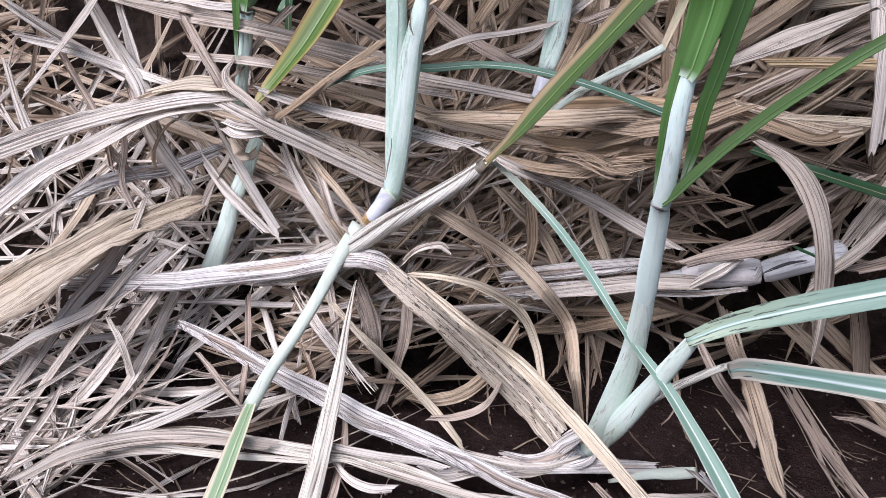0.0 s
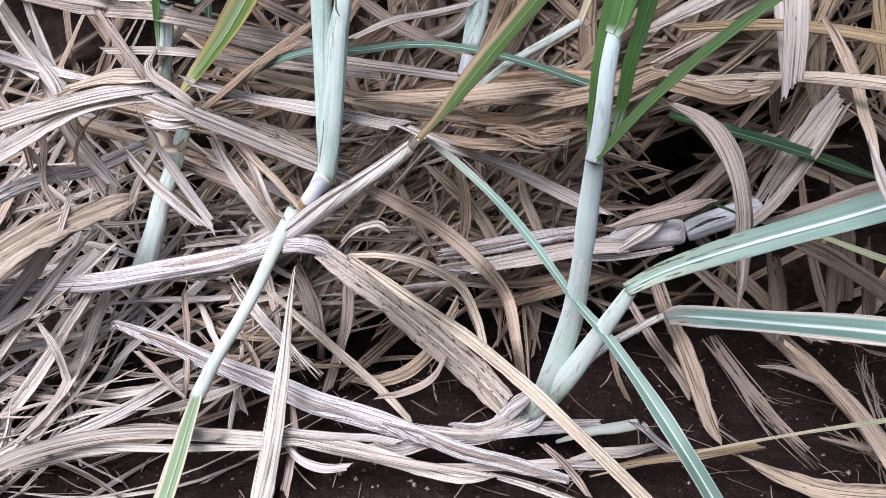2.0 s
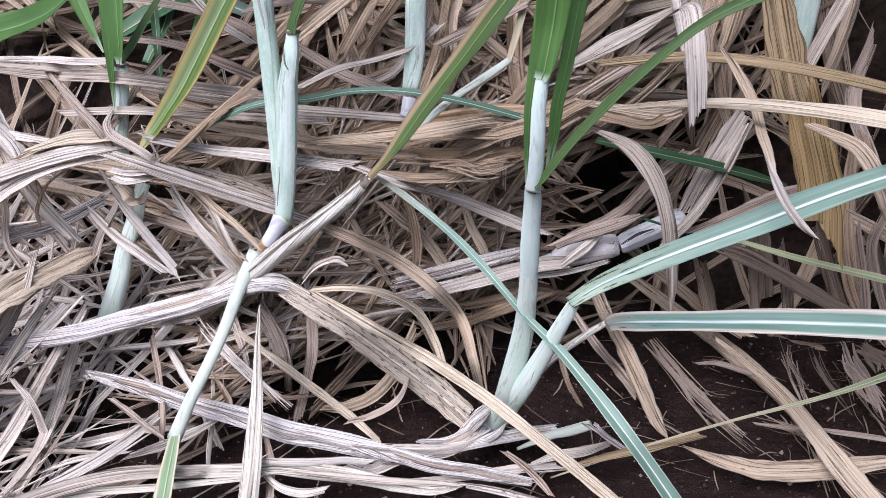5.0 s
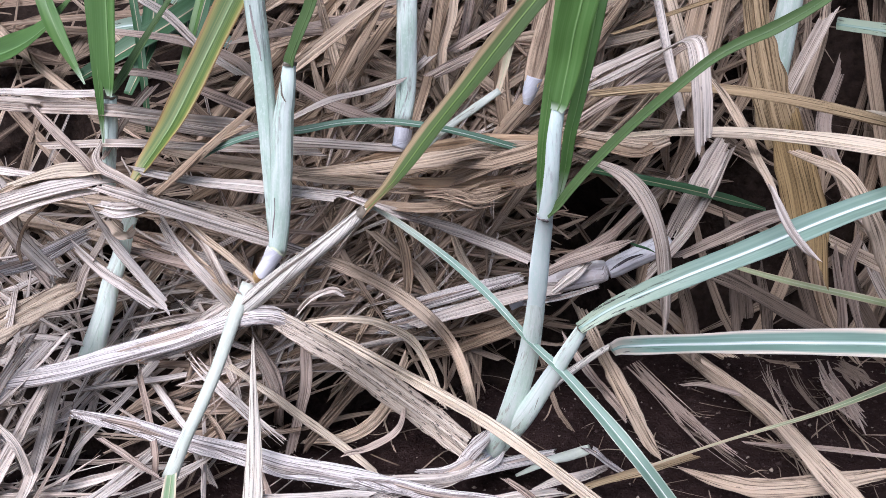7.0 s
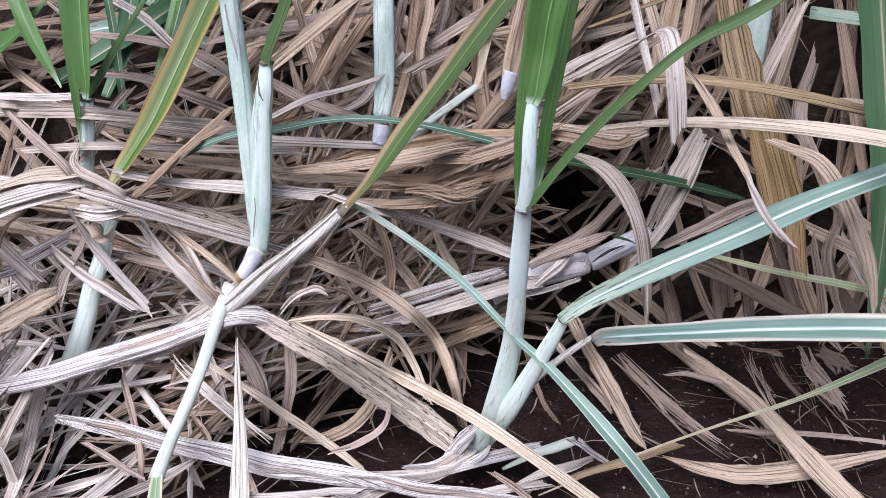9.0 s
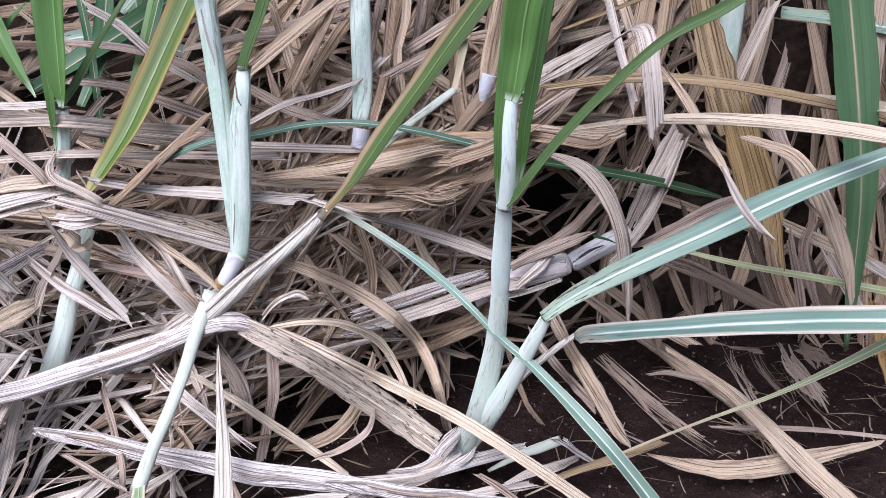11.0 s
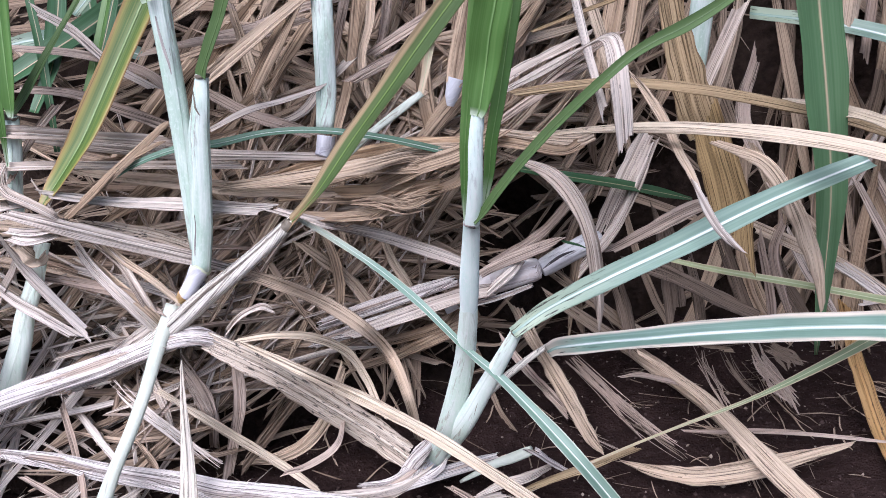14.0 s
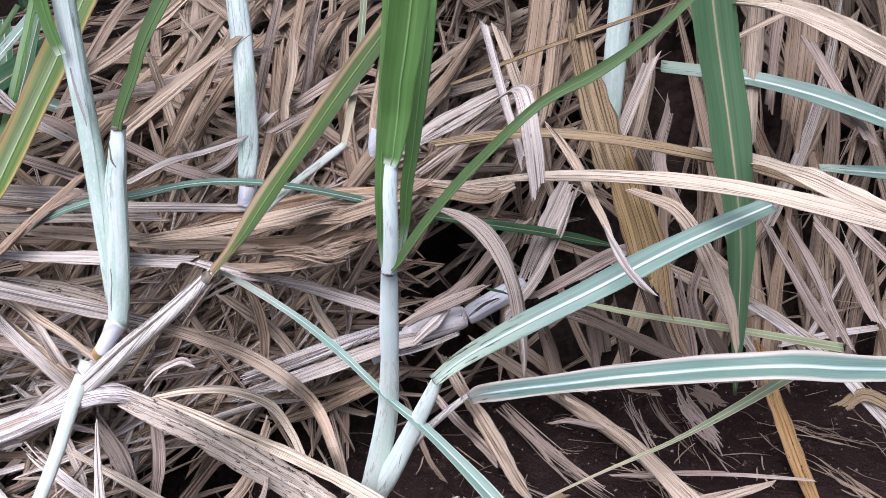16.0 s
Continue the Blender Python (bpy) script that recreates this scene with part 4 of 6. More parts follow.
# --- V-shaped pair of shoots on bare soil
stem(fork_shoot, [(0.007, 0.032, 0.010), (0.033, -0.020, 0.091), (0.052, -0.050, 0.167), (0.059, -0.072, 0.215), (0.062, -0.084, 0.243)], [0.0204, 0.0216, 0.0198, 0.0166, 0.0145], sheath_mint, name="stalk")
stem(fork_shoot, [(0.069, -0.122, 0.324), (0.072, -0.130, 0.342), (0.074, -0.138, 0.365), (0.075, -0.142, 0.387), (0.077, -0.144, 0.405), (0.078, -0.144, 0.410)], [0.0112, 0.0117, 0.0108, 0.0104, 0.0096, 0.0088], sheath_blue, name="stalk")
stem(fork_shoot, [(0.060, -0.074, 0.219), (0.0625, -0.087, 0.249), (0.064, -0.095, 0.271), (0.066, -0.103, 0.293), (0.068, -0.112, 0.313), (0.069, -0.120, 0.326)], [0.0110, 0.0150, 0.0155, 0.0145, 0.0137, 0.0124], sheath_blue, name="stalk")
stem(fork_shoot, [(0.069, -0.121, 0.324), (0.069, -0.121, 0.325), (0.069, -0.121, 0.325)], [0.0113, 0.0119, 0.0113], scar_brown, name="collar")
blade(fork_shoot, [(0.077, -0.148, 0.409), (0.079, -0.149, 0.415), (0.081, -0.149, 0.427), (0.084, -0.150, 0.444), (0.087, -0.155, 0.464), (0.092, -0.160, 0.486), (0.099, -0.165, 0.522), (0.105, -0.170, 0.563)], [0.0092, 0.0123, 0.0169, 0.0207, 0.0244, 0.0257, 0.0255, 0.0226], leaf_green, fold=0.32)
blade(fork_shoot, [(0.064, -0.115, 0.323), (0.065, -0.122, 0.353), (0.067, -0.127, 0.384), (0.070, -0.127, 0.412), (0.073, -0.130, 0.436), (0.079, -0.135, 0.482), (0.086, -0.140, 0.544)], [0.0021, 0.0054, 0.0075, 0.0088, 0.0092, 0.0096, 0.0096], leaf_green, fold=0.2)
blade(fork_shoot, [(0.078, -0.112, 0.333), (0.083, -0.118, 0.361), (0.086, -0.122, 0.387), (0.091, -0.122, 0.411), (0.096, -0.120, 0.439), (0.102, -0.118, 0.473), (0.107, -0.115, 0.502), (0.114, -0.110, 0.556)], [0.0025, 0.0075, 0.0096, 0.0108, 0.012, 0.0123, 0.0123, 0.0111], leaf_green, fold=0.3)
blade(fork_shoot, [(0.071, -0.128, 0.328), (0.078, -0.133, 0.337), (0.088, -0.138, 0.352), (0.104, -0.143, 0.373), (0.125, -0.148, 0.397), (0.142, -0.152, 0.414), (0.159, -0.155, 0.430), (0.176, -0.155, 0.444), (0.193, -0.155, 0.454), (0.210, -0.152, 0.461), (0.227, -0.150, 0.470), (0.244, -0.145, 0.480), (0.267, -0.140, 0.496), (0.299, -0.130, 0.523)], [0.0042, 0.0064, 0.0076, 0.008, 0.0074, 0.007, 0.0068, 0.0071, 0.0076, 0.0086, 0.0077, 0.007, 0.0067, 0.0058], leaf_dull, fold=0.35)
stem(fork_shoot, [(0.015, 0.046, 0.015), (0.045, -0.030, 0.094), (0.070, -0.060, 0.152), (0.090, -0.085, 0.200), (0.101, -0.095, 0.226)], [0.0223, 0.02, 0.0162, 0.0129, 0.0095], sheath_mint, name="stalk")
blade(fork_shoot, [(0.097, -0.108, 0.229), (0.125, -0.100, 0.246), (0.174, -0.100, 0.272), (0.227, -0.090, 0.293), (0.282, -0.070, 0.312), (0.330, -0.050, 0.325), (0.388, -0.030, 0.340)], [0.0099, 0.0149, 0.0177, 0.0194, 0.0196, 0.0181, 0.0165], leaf_teal, fold=0.22)
stem(fork_shoot, [(0.016, 0.043, 0.020), (0.069, -0.020, 0.122), (0.105, -0.025, 0.159), (0.128, -0.026, 0.177)], [0.0121, 0.0075, 0.0063, 0.0052], dead_sheath, name="dry_sheath")
blade(fork_shoot, [(0.126, -0.070, 0.193), (0.134, -0.060, 0.192), (0.148, -0.050, 0.189), (0.178, -0.040, 0.187), (0.218, -0.030, 0.185), (0.262, -0.025, 0.186), (0.311, -0.020, 0.186), (0.361, -0.010, 0.183), (0.426, -0.010, 0.182), (0.482, 0.000, 0.172), (0.567, 0.020, 0.157)], [0.0110, 0.0155, 0.0172, 0.0186, 0.0205, 0.0230, 0.0262, 0.0272, 0.0291, 0.0273, 0.0227], leaf_tealedge, fold=0.2)
stem(fork_shoot, [(-0.013, 0.018, 0.002), (-0.002, 0.015, 0.015), (0.009, 0.010, 0.030)], [0.0145, 0.0209, 0.0206], purple_node, name="node")
# --- shoot with a sharp bent leaf
stem(bent_shoot, [(-0.301, 0.034, 0.140), (-0.261, 0.026, 0.166), (-0.225, 0.020, 0.194), (-0.193, 0.020, 0.219), (-0.164, 0.027, 0.240), (-0.137, 0.040, 0.260), (-0.113, 0.045, 0.281)], [0.0173, 0.0212, 0.0212, 0.0194, 0.0171, 0.0153, 0.0117], dead_sheath, name="dry_sheath")
blade(bent_shoot, [(-0.117, 0.044, 0.277), (-0.076, 0.010, 0.320), (-0.038, 0.000, 0.368), (-0.001, -0.010, 0.412), (0.031, -0.015, 0.451), (0.092, -0.020, 0.522)], [0.0141, 0.0181, 0.0197, 0.02, 0.0205, 0.0194], leaf_browning, fold=0.3)
blade(bent_shoot, [(-0.107, 0.045, 0.283), (-0.075, 0.030, 0.270), (-0.024, -0.010, 0.251), (0.015, -0.050, 0.235), (0.038, -0.065, 0.217), (0.060, -0.070, 0.194), (0.085, -0.080, 0.175), (0.110, -0.095, 0.154), (0.131, -0.110, 0.136), (0.151, -0.125, 0.118), (0.168, -0.130, 0.097), (0.186, -0.135, 0.073), (0.213, -0.140, 0.035)], [0.0039, 0.0063, 0.007, 0.0074, 0.0067, 0.0066, 0.0085, 0.0105, 0.0129, 0.0123, 0.013, 0.0138, 0.0145], leaf_bent, fold=0.3)
# --- broken petiole with a striped blade
stem(petiole_shoot, [(-0.238, 0.030, 0.202), (-0.250, 0.010, 0.171), (-0.257, -0.020, 0.137), (-0.264, -0.050, 0.109), (-0.274, -0.075, 0.082), (-0.287, -0.093, 0.047)], [0.0174, 0.0146, 0.0132, 0.013, 0.0128, 0.0155], petiole_dry, name="petiole")
blade(petiole_shoot, [(-0.280, -0.100, 0.057), (-0.265, -0.140, 0.049), (-0.253, -0.175, 0.038), (-0.245, -0.205, 0.025), (-0.240, -0.240, 0.005)], [0.0106, 0.0161, 0.0194, 0.0206, 0.0181], leaf_striped, fold=0.25)
# --- striped leaf of the left shoot
blade(striped_shoot, [(-0.339, 0.006, 0.313), (-0.329, 0.020, 0.331), (-0.314, 0.030, 0.353), (-0.300, 0.042, 0.377), (-0.277, 0.070, 0.429), (-0.255, 0.100, 0.481), (-0.232, 0.125, 0.533), (-0.202, 0.150, 0.593)], [0.0077, 0.0207, 0.0252, 0.0276, 0.0298, 0.0313, 0.0321, 0.0306], leaf_yellow, fold=0.25)
blade(striped_shoot, [(-0.335, 0.093, 0.362), (-0.327, 0.107, 0.397), (-0.320, 0.132, 0.440), (-0.311, 0.167, 0.502), (-0.302, 0.196, 0.559)], [0.007, 0.0106, 0.0119, 0.0108, 0.0097], leaf_green, fold=0.3)
blade(striped_shoot, [(-0.364, 0.098, 0.347), (-0.369, 0.112, 0.398), (-0.379, 0.133, 0.443), (-0.400, 0.168, 0.506), (-0.418, 0.198, 0.565)], [0.006, 0.0083, 0.0096, 0.0085, 0.0074], leaf_dark, fold=0.3)
# --- arching blue-green leaf through the litter
blade(arch_shoot, [(-0.325, 0.025, 0.299), (-0.278, 0.049, 0.334), (-0.223, 0.050, 0.354), (-0.187, 0.079, 0.353), (-0.141, 0.086, 0.360), (-0.089, 0.084, 0.361), (-0.029, 0.097, 0.349), (0.051, 0.135, 0.319)], [0.0028, 0.0056, 0.0072, 0.0085, 0.008, 0.0068, 0.008, 0.0095], leaf_arch, fold=0.25, rib_wide=0.05)
blade(arch_shoot, [(0.101, 0.149, 0.301), (0.158, 0.121, 0.296), (0.215, 0.157, 0.276), (0.266, 0.207, 0.252), (0.310, 0.236, 0.234)], [0.0073, 0.0117, 0.0134, 0.0116, 0.004], leaf_dark, fold=0.25)
# --- right side blades
blade(narrow_shoot, [(0.229, 0.118, 0.213), (0.310, 0.118, 0.191), (0.385, 0.099, 0.181), (0.456, 0.083, 0.170), (0.516, 0.080, 0.157)], [0.003, 0.0071, 0.0081, 0.009, 0.0112], leaf_slim, fold=0.2)
blade(long_shoot, [(0.077, -0.022, 0.000), (0.169, 0.021, 0.020), (0.246, 0.020, 0.058), (0.325, 0.020, 0.093), (0.394, 0.030, 0.124), (0.475, 0.040, 0.168)], [0.0017, 0.0023, 0.0028, 0.0044, 0.0082, 0.015], leaf_fade, fold=0.3)
blade(big_shoot, [(0.343, 0.020, 0.535), (0.355, 0.030, 0.480), (0.373, 0.040, 0.399), (0.387, 0.050, 0.334), (0.397, 0.060, 0.276), (0.402, 0.070, 0.214), (0.406, 0.080, 0.109)], [0.0378, 0.0382, 0.0383, 0.0371, 0.0307, 0.0215, 0.0036], leaf_big, fold=0.08)
blade(right_shoot, [(0.367, 0.256, 0.439), (0.455, 0.245, 0.424), (0.527, 0.217, 0.403), (0.594, 0.187, 0.375), (0.661, 0.178, 0.344)], [0.0169, 0.0193, 0.0214, 0.0221, 0.0208], leaf_teal, fold=0.25)
blade(right_shoot, [(0.547, 0.233, 0.317), (0.604, 0.228, 0.310), (0.673, 0.222, 0.303)], [0.0092, 0.0157, 0.0195], leaf_teal, fold=0.25)
stem(far_shoot, [(0.295, 0.200, 0.365), (0.299, 0.200, 0.408), (0.303, 0.200, 0.456), (0.308, 0.200, 0.508), (0.312, 0.200, 0.559)], [0.0213, 0.0235, 0.0243, 0.0251, 0.0247], sheath_wax, name="stalk")
stem(stub_shoot, [(0.038, 0.165, 0.366), (0.040, 0.165, 0.375), (0.043, 0.165, 0.386), (0.046, 0.165, 0.395)], [0.0075, 0.0141, 0.0171, 0.0182], cane_flake, name="node")
stem(stub_shoot, [(0.045, 0.166, 0.393), (0.050, 0.170, 0.416), (0.057, 0.175, 0.442), (0.064, 0.185, 0.471), (0.072, 0.200, 0.504)], [0.02, 0.0212, 0.0206, 0.0194, 0.0176], TONES["brown"], name="dry_sheath")
stem(sprig_shoot, [(-0.081, 0.107, 0.316), (-0.050, 0.107, 0.343), (-0.018, 0.153, 0.363), (0.008, 0.168, 0.380)], [0.0071, 0.0082, 0.01, 0.0082], sheath_dull, name="stalk")
blade(sprig_shoot, [(0.006, 0.168, 0.376), (0.016, 0.182, 0.414), (0.026, 0.198, 0.460), (0.037, 0.226, 0.540)], [0.0061, 0.0085, 0.0085, 0.0073], leaf_fade, fold=0.3)
blade(far_left_shoot, [(-0.377, 0.210, 0.477), (-0.347, 0.239, 0.517), (-0.307, 0.270, 0.570)], [0.0123, 0.0163, 0.0153], leaf_teal, fold=0.3)
blade(far_left_shoot, [(-0.348, 0.159, 0.397), (-0.335, 0.192, 0.458), (-0.320, 0.230, 0.533)], [0.0107, 0.0158, 0.0136], leaf_dark, fold=0.3)
stem(fork_shoot, [(0.099, -0.095, 0.223), (0.101, -0.096, 0.226), (0.103, -0.097, 0.229)], [0.0092, 0.0101, 0.0083], collar_dark, name="collar")
stem(fork_shoot, [(0.125, -0.026, 0.173), (0.128, -0.026, 0.175), (0.132, -0.026, 0.176)], [0.0041, 0.0062, 0.0041], collar_dark, name="collar")
stem(bent_shoot, [(-0.120, 0.043, 0.274), (-0.116, 0.043, 0.278), (-0.113, 0.043, 0.281)], [0.0111, 0.0129, 0.0118], collar_dark, name="collar")
blade(far_left_shoot, [(-0.746, 0.218, 0.398), (-0.676, 0.235, 0.410), (-0.594, 0.214, 0.428), (-0.537, 0.204, 0.454), (-0.496, 0.221, 0.495)], [0.043, 0.0431, 0.0346, 0.0202, 0.002], leaf_green, fold=0.3)
blade(far_left_shoot, [(-0.462, 0.148, 0.392), (-0.487, 0.164, 0.425), (-0.511, 0.183, 0.455), (-0.531, 0.201, 0.490), (-0.554, 0.225, 0.547)], [0.0019, 0.013, 0.0197, 0.0212, 0.02], leaf_green, fold=0.3)
flap(main_shoot, [(-0.209, 0.031, 0.478), (-0.208, 0.031, 0.463), (-0.206, 0.031, 0.448), (-0.204, 0.031, 0.437), (-0.203, 0.031, 0.427)], [0.0011, 0.0022, 0.0028, 0.0022, 0.0006], scar_brown)
flap(main_shoot, [(-0.183, 0.024, 0.413), (-0.183, 0.024, 0.404), (-0.183, 0.024, 0.397), (-0.180, 0.024, 0.390)], [0.0008, 0.0014, 0.0019, 0.0008], collar_dark, "scar")
flap(main_shoot, [(-0.200, 0.024, 0.296), (-0.201, 0.024, 0.283), (-0.204, 0.024, 0.268), (-0.206, 0.024, 0.255)], [0.0006, 0.0011, 0.0015, 0.0006], scar_brown)
flap(main_shoot, [(-0.209, 0.042, 0.223), (-0.211, 0.040, 0.219), (-0.213, 0.038, 0.214)], [0.0029, 0.0069, 0.0023], cut_dark, "bud_scar")
flap(fork_shoot, [(-0.027, 0.002, 0.014), (-0.014, -0.004, 0.030), (-0.003, -0.004, 0.045), (0.009, 0.001, 0.055), (0.017, 0.011, 0.060)], [0.0077, 0.014, 0.0159, 0.0106, 0.0021], TONES["log"], "bract")
flap(fork_shoot, [(-0.003, -0.010, 0.020), (0.013, -0.010, 0.030), (0.022, -0.005, 0.035), (0.028, 0.005, 0.040)], [0.0043, 0.0095, 0.0074, 0.0021], TONES["log"], "bract")
stem(soil_stub, [(0.039, 0.012, 0.006), (0.073, 0.009, 0.028), (0.091, 0.011, 0.034), (0.106, 0.009, 0.042), (0.113, 0.008, 0.046)], [0.0033, 0.0085, 0.0105, 0.0104, 0.0088], petiole_dry, name="petiole")
flap(soil_stub, [(0.113, 0.005, 0.048), (0.121, 0.006, 0.042), (0.129, 0.014, 0.030), (0.140, 0.021, 0.018), (0.157, 0.026, 0.004)], [0.0092, 0.0072, 0.0062, 0.0063, 0.0032], TONES["log"], "dry_tail")
blade(far_left_shoot, [(-0.481, 0.176, 0.398), (-0.427, 0.197, 0.430), (-0.379, 0.233, 0.461), (-0.316, 0.277, 0.506)], [0.0188, 0.0277, 0.0296, 0.0264], leaf_dark, fold=0.3)
blade(far_left_shoot, [(-0.429, 0.180, 0.376), (-0.414, 0.208, 0.422), (-0.413, 0.237, 0.469), (-0.416, 0.274, 0.530)], [0.0126, 0.0217, 0.0233, 0.0197], leaf_dark, fold=0.3)
blade(far_left_shoot, [(-0.491, 0.220, 0.443), (-0.435, 0.232, 0.452), (-0.377, 0.249, 0.444), (-0.325, 0.263, 0.424)], [0.0129, 0.0195, 0.0198, 0.0174], leaf_teal, fold=0.3)
blade(far_left_shoot, [(-0.360, 0.223, 0.398), (-0.371, 0.234, 0.436), (-0.379, 0.252, 0.473), (-0.388, 0.279, 0.529)], [0.0117, 0.0195, 0.0222, 0.0198], leaf_dark, fold=0.3)

# ---- dry leaves ----
# --- litter over the right half
dry([(0.075, 0.080, 0.383), (0.118, 0.040, 0.408), (0.150, 0.000, 0.430), (0.166, -0.050, 0.446), (0.173, -0.080, 0.450), (0.176, -0.095, 0.440), (0.178, -0.100, 0.422), (0.181, -0.100, 0.399), (0.183, -0.100, 0.376)], [0.0054, 0.0091, 0.0104, 0.011, 0.0128, 0.0142, 0.0148, 0.0142, 0.011], "pale", fold=0.12)
dry([(0.123, 0.100, 0.344), (0.198, 0.000, 0.368), (0.268, -0.040, 0.371), (0.341, -0.070, 0.364), (0.395, -0.090, 0.352), (0.469, -0.100, 0.330)], [0.0045, 0.0088, 0.0139, 0.0178, 0.0199, 0.0198], "cream")
dry([(0.359, 0.120, 0.366), (0.402, 0.060, 0.362), (0.416, -0.020, 0.362), (0.446, -0.040, 0.347), (0.502, -0.060, 0.318)], [0.0091, 0.0149, 0.0182, 0.0215, 0.0229], "cream")
dry([(0.361, 0.050, 0.506), (0.387, 0.000, 0.502), (0.420, -0.020, 0.488), (0.453, -0.040, 0.467), (0.500, -0.040, 0.439)], [0.007, 0.0158, 0.0209, 0.0222, 0.0225], "cream")
dry([(0.102, 0.100, 0.386), (0.188, 0.085, 0.395), (0.265, 0.080, 0.388), (0.350, 0.085, 0.369), (0.439, 0.100, 0.342), (0.531, 0.110, 0.304)], [0.0078, 0.01, 0.0116, 0.0131, 0.0142, 0.013], "gold")
dry([(0.253, 0.150, 0.499), (0.259, 0.140, 0.457), (0.266, 0.135, 0.426), (0.274, 0.130, 0.394), (0.283, 0.125, 0.362), (0.295, 0.120, 0.329)], [0.022, 0.0253, 0.0284, 0.0347, 0.0389, 0.0316], "gold", fold=0.05)
dry([(0.291, 0.110, 0.350), (0.300, 0.100, 0.317), (0.307, 0.090, 0.291), (0.312, 0.080, 0.266), (0.314, 0.075, 0.243)], [0.0326, 0.0411, 0.043, 0.0441, 0.0326], "ochre", fold=0.08)
dry([(0.209, 0.060, 0.406), (0.220, 0.050, 0.392), (0.231, 0.035, 0.374), (0.238, 0.015, 0.358), (0.237, -0.040, 0.350), (0.237, -0.075, 0.345), (0.238, -0.100, 0.337)], [0.0025, 0.0071, 0.01, 0.0095, 0.0096, 0.0079, 0.004], "tan", fold=0.2)
dry([(0.233, -0.105, 0.347), (0.237, -0.110, 0.338), (0.242, -0.112, 0.328), (0.249, -0.115, 0.316), (0.258, -0.118, 0.305), (0.268, -0.120, 0.296)], [0.0031, 0.005, 0.0068, 0.0072, 0.0062, 0.0019], "pale", fold=0.45)
dry([(0.108, 0.110, 0.319), (0.134, 0.080, 0.314), (0.152, 0.065, 0.300), (0.166, 0.055, 0.277), (0.175, 0.050, 0.250), (0.180, 0.055, 0.219), (0.184, 0.060, 0.181), (0.185, 0.065, 0.147)], [0.0067, 0.0156, 0.0172, 0.0163, 0.0137, 0.0139, 0.0106, 0.0017], "pale")
dry([(0.296, 0.080, 0.335), (0.327, 0.040, 0.326), (0.345, 0.020, 0.299), (0.363, 0.020, 0.264), (0.376, 0.020, 0.229), (0.384, 0.020, 0.187)], [0.0075, 0.0174, 0.0181, 0.0173, 0.0144, 0.0042], "tan")
dry([(0.388, 0.268, 0.285), (0.409, 0.249, 0.234), (0.426, 0.218, 0.215), (0.455, 0.190, 0.190)], [0.0133, 0.0172, 0.0181, 0.0164], "tan")
dry([(0.369, 0.306, 0.463), (0.365, 0.298, 0.419), (0.354, 0.292, 0.369), (0.343, 0.291, 0.336)], [0.0091, 0.0145, 0.0133, 0.0108], "tan")
dry([(0.396, 0.319, 0.384), (0.380, 0.304, 0.319), (0.401, 0.270, 0.257), (0.408, 0.223, 0.228)], [0.0122, 0.0177, 0.0161, 0.0129], "grey")
dry([(0.158, 0.120, 0.498), (0.175, 0.110, 0.425), (0.191, 0.100, 0.365)], [0.0075, 0.0087, 0.0088], "pale")
dry([(0.174, 0.162, 0.179), (0.210, 0.159, 0.226), (0.236, 0.181, 0.270), (0.259, 0.215, 0.307)], [0.0114, 0.0136, 0.0137, 0.0114], "pale")
dry([(0.196, 0.174, 0.215), (0.214, 0.173, 0.260), (0.240, 0.210, 0.296), (0.255, 0.230, 0.317)], [0.0139, 0.0186, 0.0191, 0.0154], "pale")
dry([(0.205, 0.164, 0.198), (0.257, 0.186, 0.216), (0.298, 0.206, 0.229), (0.329, 0.210, 0.240)], [0.0101, 0.0153, 0.0167, 0.0128], "grey")
dry([(0.078, 0.189, 0.179), (0.131, 0.188, 0.212), (0.166, 0.141, 0.267), (0.197, 0.161, 0.289)], [0.0106, 0.0117, 0.012, 0.0109], "grey")
dry([(0.143, 0.179, 0.174), (0.199, 0.225, 0.112), (0.246, 0.262, 0.061), (0.285, 0.238, 0.044)], [0.0143, 0.0179, 0.0187, 0.0127], "tan")
dry([(0.378, 0.223, 0.203), (0.421, 0.209, 0.184), (0.466, 0.202, 0.163), (0.538, 0.193, 0.113)], [0.0134, 0.0173, 0.0199, 0.02], "tan")
dry([(0.455, 0.173, 0.174), (0.512, 0.167, 0.132), (0.551, 0.147, 0.097), (0.585, 0.118, 0.054), (0.627, 0.096, 0.009)], [0.0116, 0.0155, 0.0166, 0.0151, 0.0124], "pale")
dry([(0.136, 0.159, 0.150), (0.196, 0.216, 0.084), (0.271, 0.270, 0.006), (0.317, 0.199, -0.005), (0.339, 0.110, 0.000)], [0.01, 0.0186, 0.0226, 0.0223, 0.0166], "tan")
dry([(0.244, 0.190, 0.061), (0.274, 0.150, 0.055), (0.301, 0.110, 0.047), (0.323, 0.055, 0.040), (0.346, -0.010, 0.032), (0.370, -0.075, 0.027)], [0.0047, 0.0112, 0.0156, 0.0189, 0.0219, 0.0217], "tan")
dry([(0.207, 0.056, 0.000), (0.238, 0.026, 0.008), (0.273, 0.010, 0.012), (0.318, 0.014, 0.014), (0.360, 0.029, 0.014), (0.400, 0.048, 0.012), (0.450, 0.070, 0.010)], [0.0024, 0.0116, 0.0192, 0.0203, 0.0182, 0.0116, 0.0036], "tan")
